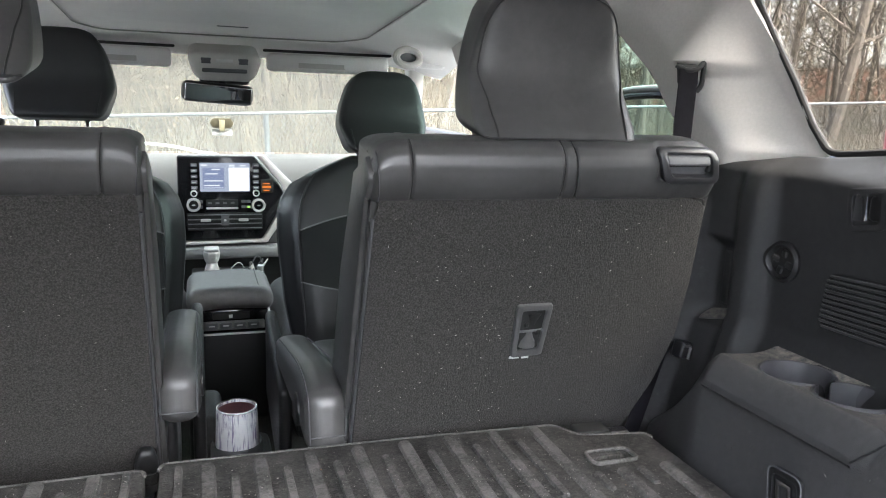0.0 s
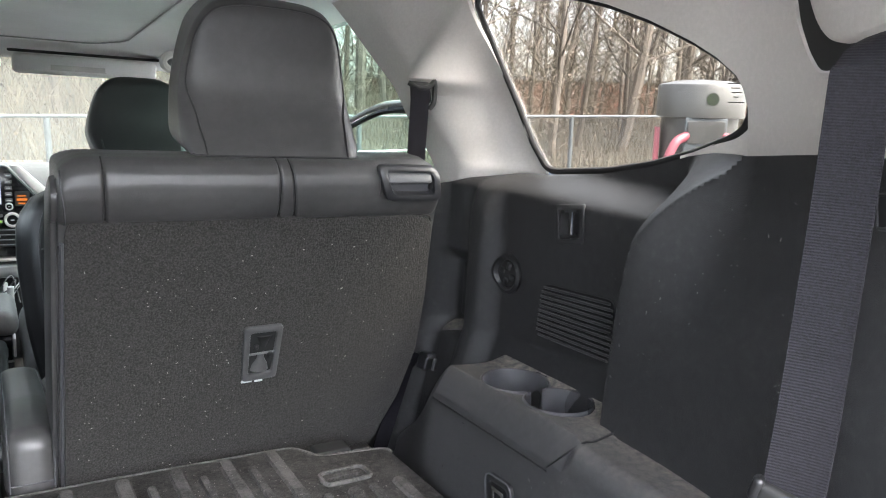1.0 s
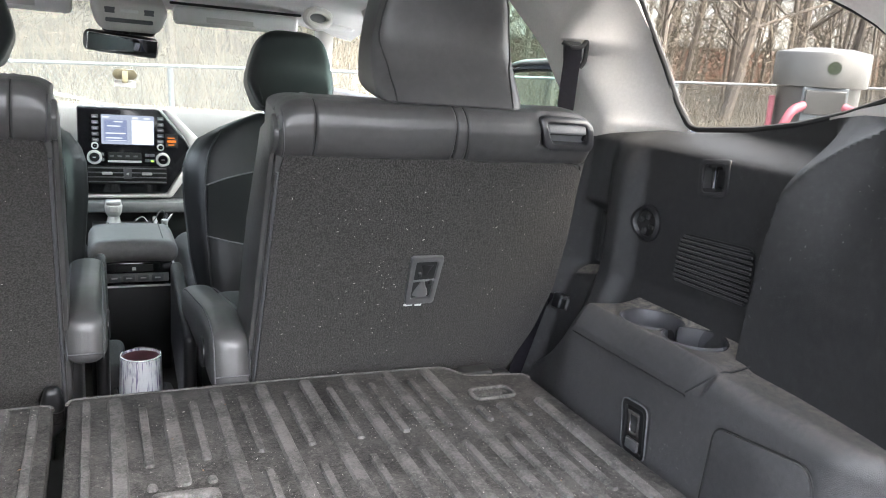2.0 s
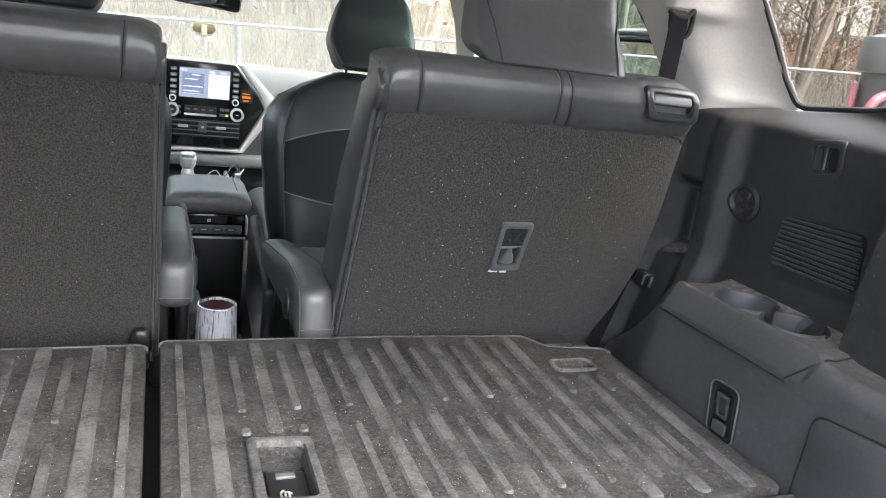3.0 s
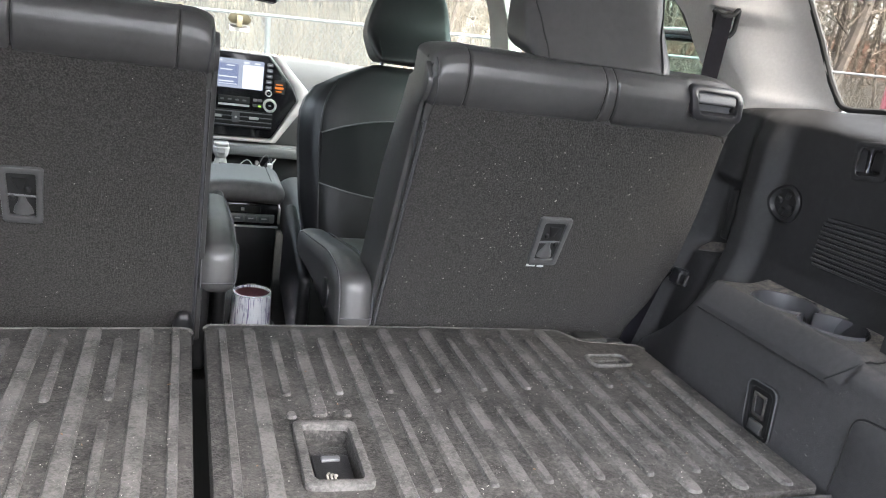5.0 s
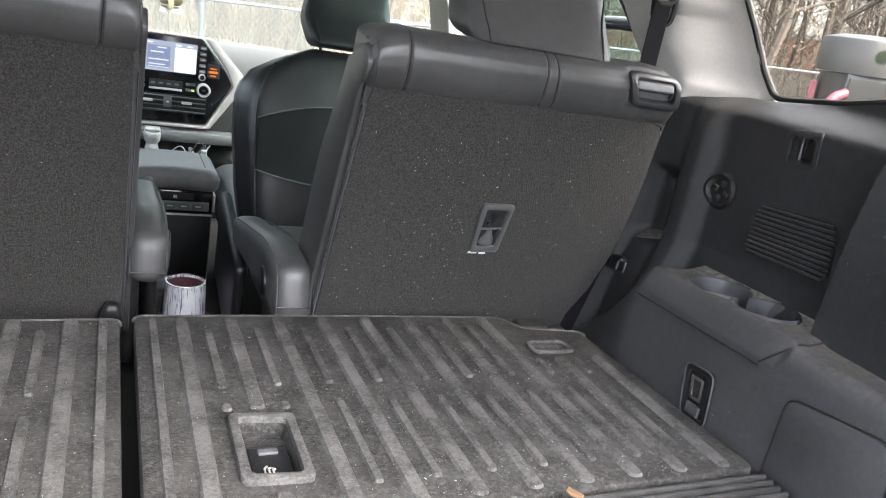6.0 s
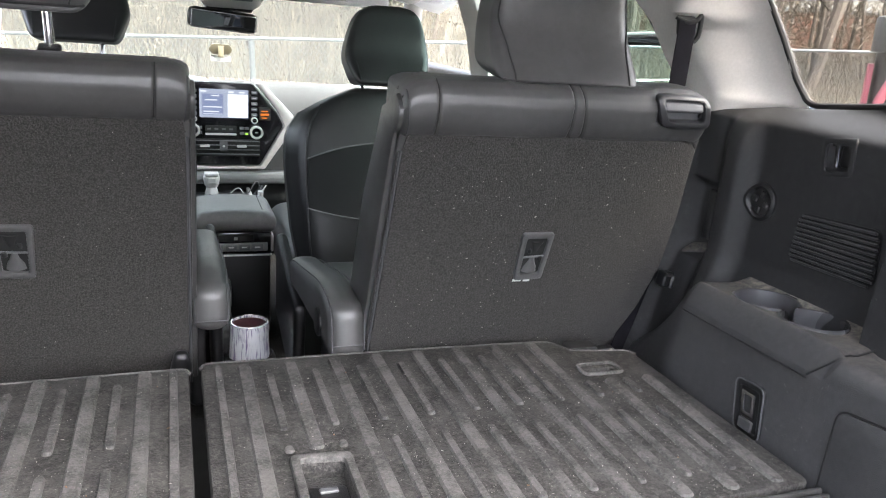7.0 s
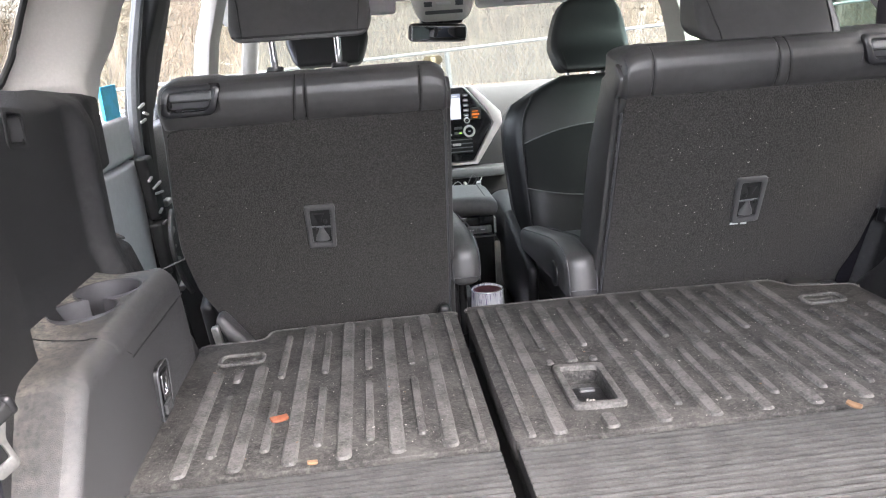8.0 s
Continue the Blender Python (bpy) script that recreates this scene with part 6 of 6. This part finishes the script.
# bare winter trees
def limb(bm, p, d, length, r, depth, rng, tip=0.35, sides=6):
    """A crooked tapering limb that forks."""
    pts = [p]
    q = p.copy()
    dd = d.copy()
    n = 4 if depth else 3
    for _ in range(n):
        dd = (dd + Vector((rng.uniform(-1, 1), rng.uniform(-1, 1), rng.uniform(-0.3, 0.6))) * 0.16).normalized()
        q = q + dd * length / n
        pts.append(q.copy())
    b = tube(pts, r, sides, taper=r * tip)
    me = bpy.data.meshes.new("tmp")
    b.to_mesh(me)
    b.free()
    bm.from_mesh(me)
    bpy.data.meshes.remove(me)
    if depth == 0:
        return
    for k in range(rng.randint(3, 5)):
        t = rng.uniform(0.35, 1.0)
        i = min(n - 1, int(t * n))
        at = pts[i].lerp(pts[i + 1], t * n - i)
        side = Vector((rng.uniform(-1, 1), rng.uniform(-1, 1), rng.uniform(0.1, 0.9))).normalized()
        limb(bm, at, (dd * 0.6 + side * 0.8).normalized(), length * rng.uniform(0.45, 0.7), r * (1 - (1 - tip) * t) * 0.55, depth - 1, rng, sides=5 if depth > 1 else 4)


def bare_tree(seed, height, r):
    rng = random.Random(seed)
    ob = thing("bare_tree", "leafless grey-brown winter tree", "tree", group="bare trees")
    trunk = bmesh.new()
    pts = [Vector((0, 0, -0.3))]
    d = Vector((rng.uniform(-0.08, 0.08), rng.uniform(-0.08, 0.08), 1)).normalized()
    for _ in range(7):
        d = (d + Vector((rng.uniform(-1, 1), rng.uniform(-1, 1), 0.4)) * 0.06).normalized()
        pts.append(pts[-1] + d * height / 7)
    trunk = tube(pts, r, 8, taper=r * 0.25)
    part("trunk", trunk, BARK, ob, local=True)
    crown = bmesh.new()
    for k in range(15):
        t = rng.uniform(0.16, 0.98)
        i = min(6, int(t * 7))
        at = pts[i].lerp(pts[i + 1], t * 7 - i)
        a = rng.uniform(0, 2 * math.pi)
        limb(crown, at, Vector((math.cos(a), math.sin(a), rng.uniform(0.4, 1.1))).normalized(), height * rng.uniform(0.12, 0.24) * (1.15 - t * 0.6), r * (1 - 0.75 * t) * 0.36, 2, rng, sides=5)
    tagged(part("branches", crown, BARK, ob, local=True), "fine bare branches", kind="stuff")
    return ob


kinds = [bare_tree(11, 13, 0.12), bare_tree(12, 11, 0.075), bare_tree(13, 15, 0.15), bare_tree(14, 9, 0.045), bare_tree(15, 12, 0.09)]
rng = random.Random(5)
spots = []
for k in range(240):
    y = 13.5 + 34 * rng.random() ** 1.2
    x = rng.uniform(-0.9, 1.5) * (y + 2)
    if any((x - a) ** 2 + (y - b) ** 2 < 0.8 for a, b in spots):
        continue
    if len(spots) > 150:
        break
    spots.append((x, y))
for n, (x, y) in enumerate(spots):
    src = kinds[n % 5]
    m = Matrix.Translation(outside((x, y, bank_h(x, y) if y < 50 else GZ))) @ Matrix.Rotation(rng.uniform(0, 6.28), 4, "Z") @ Matrix.Rotation(radians(rng.uniform(-5, 5)), 4, "X")
    if n < 5:
        src.matrix_basis = m
    else:
        copy_thing(src, m)

more = random.Random(77)
for k in range(40):
    y = more.uniform(13, 32)
    x = y * more.uniform(0.55, 1.5)
    copy_thing(kinds[k % 5], Matrix.Translation(outside((x, y, bank_h(x, y)))) @ Matrix.Rotation(more.uniform(0, 6.28), 4, "Z") @ Matrix.Rotation(radians(more.uniform(-6, 6)), 4, "X"))

# brush: thousands of thin dry stems
verts, faces = [], []
rng = random.Random(9)
for k in range(17000):
    y = 8.4 + 24 * rng.random() ** 1.3
    x = rng.uniform(-0.9, 1.55) * (y + 1)
    g = outside((x, y, bank_h(x, y)))
    h = rng.uniform(0.25, 1.25) * (0.8 + 0.03 * y) * (1.0 - 0.55 * ramp(3.0, 8.0, x - 0.25 * (y - 7.5)))
    w = rng.uniform(0.003, 0.008)
    sx, sy = rng.uniform(-0.5, 0.5), rng.uniform(-0.4, 0.4)
    a = rng.uniform(0, 3.14)
    dx, dy = w * math.cos(a), w * math.sin(a)
    mid = g + Vector((sx * h * 0.4, sy * h * 0.4, h * 0.55))
    tip = g + Vector((sx * h, sy * h, h))
    n = len(verts)
    for p, q in ((g, 1.0), (mid, 0.8), (tip, 0.35)):
        verts += [(p.x - dx * q, p.y - dy * q, p.z), (p.x + dx * q, p.y + dy * q, p.z), (p.x - dy * q, p.y + dx * q, p.z)]
    for o in (0, 3):
        for i in range(3):
            j = (i + 1) % 3
            faces.append((n + o + i, n + o + j, n + o + 3 + j, n + o + 3 + i))
me = bpy.data.meshes.new("dry_brush")
me.from_pydata(verts, [], faces)
me.materials.append(TWIG)
tagged(new("dry_brush", me), "tangle of dry brown brush and saplings behind the fence", "undergrowth", kind="stuff")

# fine twigs of saplings and low boughs among the trees
verts, faces = [], []
rng = random.Random(63)
for k in range(62000):
    y = 12 + 24 * rng.random()
    x = rng.uniform(-0.8, 1.5) * (y + 1)
    h = 0.4 + 6.5 * rng.random() ** 1.2
    if noise.noise(Vector((x * 0.35, y * 0.35, h * 0.3 + 7))) < -0.12:
        continue
    p = outside((x, y, bank_h(x, y) + h))
    a = rng.uniform(0, 6.28)
    d = Vector((math.cos(a), math.sin(a), rng.uniform(-0.1, 1.3))).normalized()
    length = rng.uniform(0.4, 1.5)
    w = rng.uniform(0.004, 0.012)
    for part_of in range(2):
        q = p + d * length * 0.5
        side = d.orthogonal().normalized()
        up = d.cross(side)
        n = len(verts)
        for c, r in ((p, w), (q, w * 0.6)):
            verts += [tuple(c + r * side), tuple(c + r * (up * 0.87 - side * 0.5)), tuple(c - r * (up * 0.87 + side * 0.5))]
        for i in range(3):
            j = (i + 1) % 3
            faces.append((n + i, n + j, n + 3 + j, n + 3 + i))
        p = q
        w *= 0.6
        d = (d + Vector((rng.uniform(-0.5, 0.5), rng.uniform(-0.5, 0.5), rng.uniform(-0.2, 0.5)))).normalized()
me = bpy.data.meshes.new("fine_twigs")
me.from_pydata(verts, [], faces)
me.materials.append(TWIG)
tagged(new("fine_twigs", me), "fine bare twigs of saplings among the trees", "twigs", kind="stuff")

# dead leaves still hanging in the brush
verts, faces = [], []
rng = random.Random(31)
for k in range(34000):
    y = 8.6 + 20 * rng.random() ** 1.2
    x = rng.uniform(-0.9, 1.55) * (y + 1)
    h = 4.2 * rng.random() ** 1.9
    if noise.noise(Vector((x * 0.5, y * 0.5, h * 0.8))) < -0.05:
        continue
    c = outside((x, y, bank_h(x, y) + h))
    w = rng.uniform(0.012, 0.035)
    a, b = rng.uniform(0, 3.14), rng.uniform(-1, 1)
    u = Vector((math.cos(a), math.sin(a), b * 0.6)) * w
    v = Vector((-math.sin(a) * b, math.cos(a) * b, 1.0)) * w * 0.6
    n = len(verts)
    verts += [tuple(c - u), tuple(c - v * 0.9), tuple(c + u), tuple(c + v)]
    faces.append((n, n + 1, n + 2, n + 3))
me = bpy.data.meshes.new("dead_leaves")
me.from_pydata(verts, [], faces)
me.materials.append(DEADLEAF)
tagged(new("dead_leaves", me), "scattered tan and rust dead leaves hanging in the brush", "leaves", kind="stuff")

# low brick building beyond the trees
bld = thing("brick_building", "long low red brick building beyond the trees", "building")
part("wall", shaped(block(22, 60, 34, 46, GZ - 0.5, 1.15, 0), lambda x, y, z: outside((x, y, z))), BRICK, bld)
part("roof", shaped(block(21.8, 60.2, 33.8, 46.2, 1.15, 1.35, 0), lambda x, y, z: outside((x, y, z))), GALV, bld, "flat roof with a pale edge")

# coin vacuum station
vac = thing("vacuum_station", "stainless steel car vacuum with a domed lid and red hose", "vacuum", outside((4.0, 3.25, GZ)))
vm = Matrix.Translation(outside((4.0, 3.25, GZ))) @ ROLL @ Matrix.Rotation(radians(-40), 4, "Z")
part("body", moved(turned([(0.235, 0.0), (0.235, 1.36)], 36), vm), STEEL, vac)
part("lid", moved(turned([(0.262, 1.345), (0.270, 1.35), (0.270, 1.535), (0.262, 1.548), (0.16, 1.572), (0.0, 1.580)], 40), vm), STEEL, vac, "domed stainless lid")
part("front_panel", moved(pad(0.25, 0.03, 0.62, 0.01, None, 4, (0.0, -0.232, 1.04)), vm), GALV, vac)
part("coin_plate", moved(pad(0.22, 0.02, 0.14, 0.006, None, 4, (0.0, -0.250, 1.26)), vm), STEEL, vac, "pale coin plate")
part("round_sticker", moved(moved(turned([(0.038, 0), (0.038, 0.002)], 20), pose(0.02, -0.2695, 1.46, 90)), vm), material("green_sticker", (0.010, 0.016, 0.006), 0.9, var=0.5, scale=60), vac)
part("sign", moved(block(-0.03, 0.03, -0.253, -0.250, 1.11, 1.16, 0), vm), material("blue_sign", (0.15, 0.25, 0.75), 0.5), vac)
for q in (-1, 1):
    part("hose", moved(tube(bezier([(q * 0.11, -0.24, 1.24), (q * 0.19, -0.30, 1.18), (q * 0.25, -0.32, 0.95), (q * 0.24, -0.32, 0.5), (q * 0.20, -0.30, 0.15)], 6), 0.028, 10), vm), PINK, vac, "ribbed faded red hose")
part("red_edge", moved(block(-0.275, -0.245, -0.06, 0.0, 0.1, 1.28, 0.005), vm), PINK, vac)


# ---- outer shell of this car ----
shell = thing("car_shell", "blue-grey painted outer body of the car", "car body", (0, 1.8, GZ))
part("roof_skin", sheet(span(-0.79, 0.79, 12), span(-0.12, 2.75, 16), lambda x, y: (x, y, roof_z(x, y) + 0.07), 0.01), PAINT, shell)
part("bonnet", sheet(span(-0.88, 0.88, 8), span(3.3, 4.35, 8), lambda x, y: (x, y, 0.165 - 0.10 * ((y - 3.3) / 1.05) ** 2 - 0.04 * (x / 0.88) ** 2), 0.02), PAINT, shell)
part("nose", block(-0.88, 0.88, 4.30, 4.42, -0.65, 0.06, 0.04), PAINT, shell)
for s in (1, -1):
    m = MIRRORED if s < 0 else Matrix()
    part("rear_wing", moved(block(0.90, 0.93, -0.15, 1.14, -0.62, 0.43, 0.008), m), PAINT, shell)
    part("sill", moved(block(0.88, 0.93, 1.14, 3.1, -0.68, -0.44, 0.008), m), PAINT, shell)
    part("front_wing", moved(block(0.88, 0.93, 3.08, 4.38, -0.62, 0.14, 0.02), m), PAINT, shell)
    if s > 0:
        part("door_skin", moved(block(0.890, 0.915, 1.16, 3.06, -0.44, 0.34, 0.008), m), PAINT, shell)
    else:
        part("door_skin", moved(block(0.900, 0.925, 1.16, 3.06, -0.44, 0.34, 0.008), m), PAINT, shell)
    for y in (0.35, 3.55):
        w = part("tyre", moved(moved(turned([(0.24, -0.11), (0.36, -0.11), (0.375, -0.08), (0.375, 0.08), (0.36, 0.11), (0.24, 0.11)], 28), pose(0.80, y, GZ + 0.385, 0, 90, 0)), m), SEAL, shell)

# ---- small loose things: lint, crumbs, leaves ----
rng = random.Random(21)


def flecks(n, place, size, seed):
    r = random.Random(seed)
    bm = bmesh.new()
    for k in range(n):
        c, nx, ax = place(r)
        length, w = r.uniform(0.5, 1.6) * size * r.choice((0.7, 0.8, 1.0, 1.0, 2.2)), r.uniform(0.3, 0.7) * size
        a = r.uniform(0, math.pi)
        nx = Vector(nx)
        ax = Vector(ax)
        bx = nx.cross(ax)
        u = ax * math.cos(a) + bx * math.sin(a)
        v = nx.cross(u)
        c = Vector(c)
        pts = [c + u * length * i + v * w * j + nx * h for h in (0, 0.0008) for i, j in ((-0.5, -0.5), (0.5, -0.4), (0.55, 0.5), (-0.4, 0.5))]
        vs = [bm.verts.new(p) for p in pts]
        bm.faces.new(vs[4:])
        for i in range(4):
            bm.faces.new((vs[i], vs[(i + 1) % 4], vs[4 + (i + 1) % 4], vs[4 + i]))
    return bm


def on_seat(s, dy):
    M = Matrix.Translation((0, dy, 0 if s > 0 else -0.006)) @ (MIRRORED if s < 0 else Matrix()) @ SEAT

    def f(r):
        x, w = r.uniform(0.15, 0.61), 0.02 + 0.47 * r.random() ** 0.9
        if 0.345 < x < 0.415 and 0.23 < w < 0.34:
            x -= 0.09
        p = M @ Vector((x, w, 0.0051))
        n = (M.to_3x3() @ Vector((0, 0, 1))).normalized()
        return p, n, (1, 0, 0)
    return f


for s, dy, n, seed in ((1, 0, 210, 3), (-1, 0.117, 80, 4)):
    tagged(part("lint", flecks(n, on_seat(s, dy), 0.00105, seed), LINT), "pale lint and crumbs stuck in the seat carpet", "lint", kind="stuff")


def on_mat(r):
    while True:
        x, y = r.uniform(-0.60, 0.57), r.uniform(0.53, 0.97)
        if not (-0.17 < x < -0.12) and not (-0.05 < x < 0.04 and 0.58 < y < 0.72) and not (abs(x) > 0.44 and y > 0.84):
            return (x, y, 0.0030), (0, 0, 1), (1, 0, 0)


tagged(part("crumbs", flecks(230, on_mat, 0.0010, 7), LINT), "pale crumbs and grit scattered over the ribbed floor", "crumbs", kind="stuff")
GRIT = material("grey_grit", (0.15, 0.142, 0.130), 0.9, var=0.5, scale=300)
tagged(part("grit", flecks(2400, on_mat, 0.0007, 17), GRIT), "fine grey grit over the ribbed floor", "grit", kind="stuff")


def on_flank(r):
    y, z = r.choice(((0.40, 0.36), (0.46, 0.40), (0.50, 0.33), (0.36, 0.30), (0.66, 0.33), (0.55, 0.24)))
    y, z = y + r.gauss(0, 0.035), z + r.gauss(0, 0.03)
    return (side_x(y, z) - 0.0004, y, z), (-1, 0, 0), (0, 0.6, 0.8)


def on_ledge(r):
    y = r.uniform(0.42, 0.86)
    z = r.uniform(0.0, 0.12)
    return (0.6050 + 0.012 * (z + 0.1) / 0.25 - 0.0012, y, z), (-1, 0, 0), (0, 0.8, 0.6)


SCUFF = material("pale_scuff", (0.125, 0.123, 0.120), 0.8, var=0.4, scale=200)
tagged(part("scuff_marks", flecks(80, on_flank, 0.0013, 41), SCUFF), "pale scuff marks on the black side trim", "scuffs", kind="stuff")
tagged(part("scuff_marks", flecks(170, on_ledge, 0.0013, 43), SCUFF), "pale scuff marks on the wheel arch cover", "scuffs", kind="stuff")
tagged(part("leaf_bits", flecks(16, on_mat, 0.0022, 8), BROWNLEAF), "tan leaf scraps scattered over the ribbed floor", "leaf scraps", kind="stuff")


def leaf(x, y, a, size, mat, label):
    bm = pad(size, size * 0.55, 0.004, 0.0015, lambda p, q, t: (p, q * (1 - 1.2 * (p / size) ** 2), t + 0.25 * p * p / size + 0.4 * q * q / size), 6, pose(x, y, 0.0075, 4, 6, a))
    tagged(part("fallen_leaf", bm, mat), label, "leaf", "fallen leaves")


leaf(-0.440, 0.640, 25, 0.025, ORANGE, "curled orange leaf lying on the ribbed floor")
leaf(0.298, 0.507, -50, 0.019, BROWNLEAF, "curled tan leaf lying on the ribbed flap")
leaf(-0.388, 0.522, 5, 0.013, BROWNLEAF, "small tan leaf scrap on the ribbed floor")
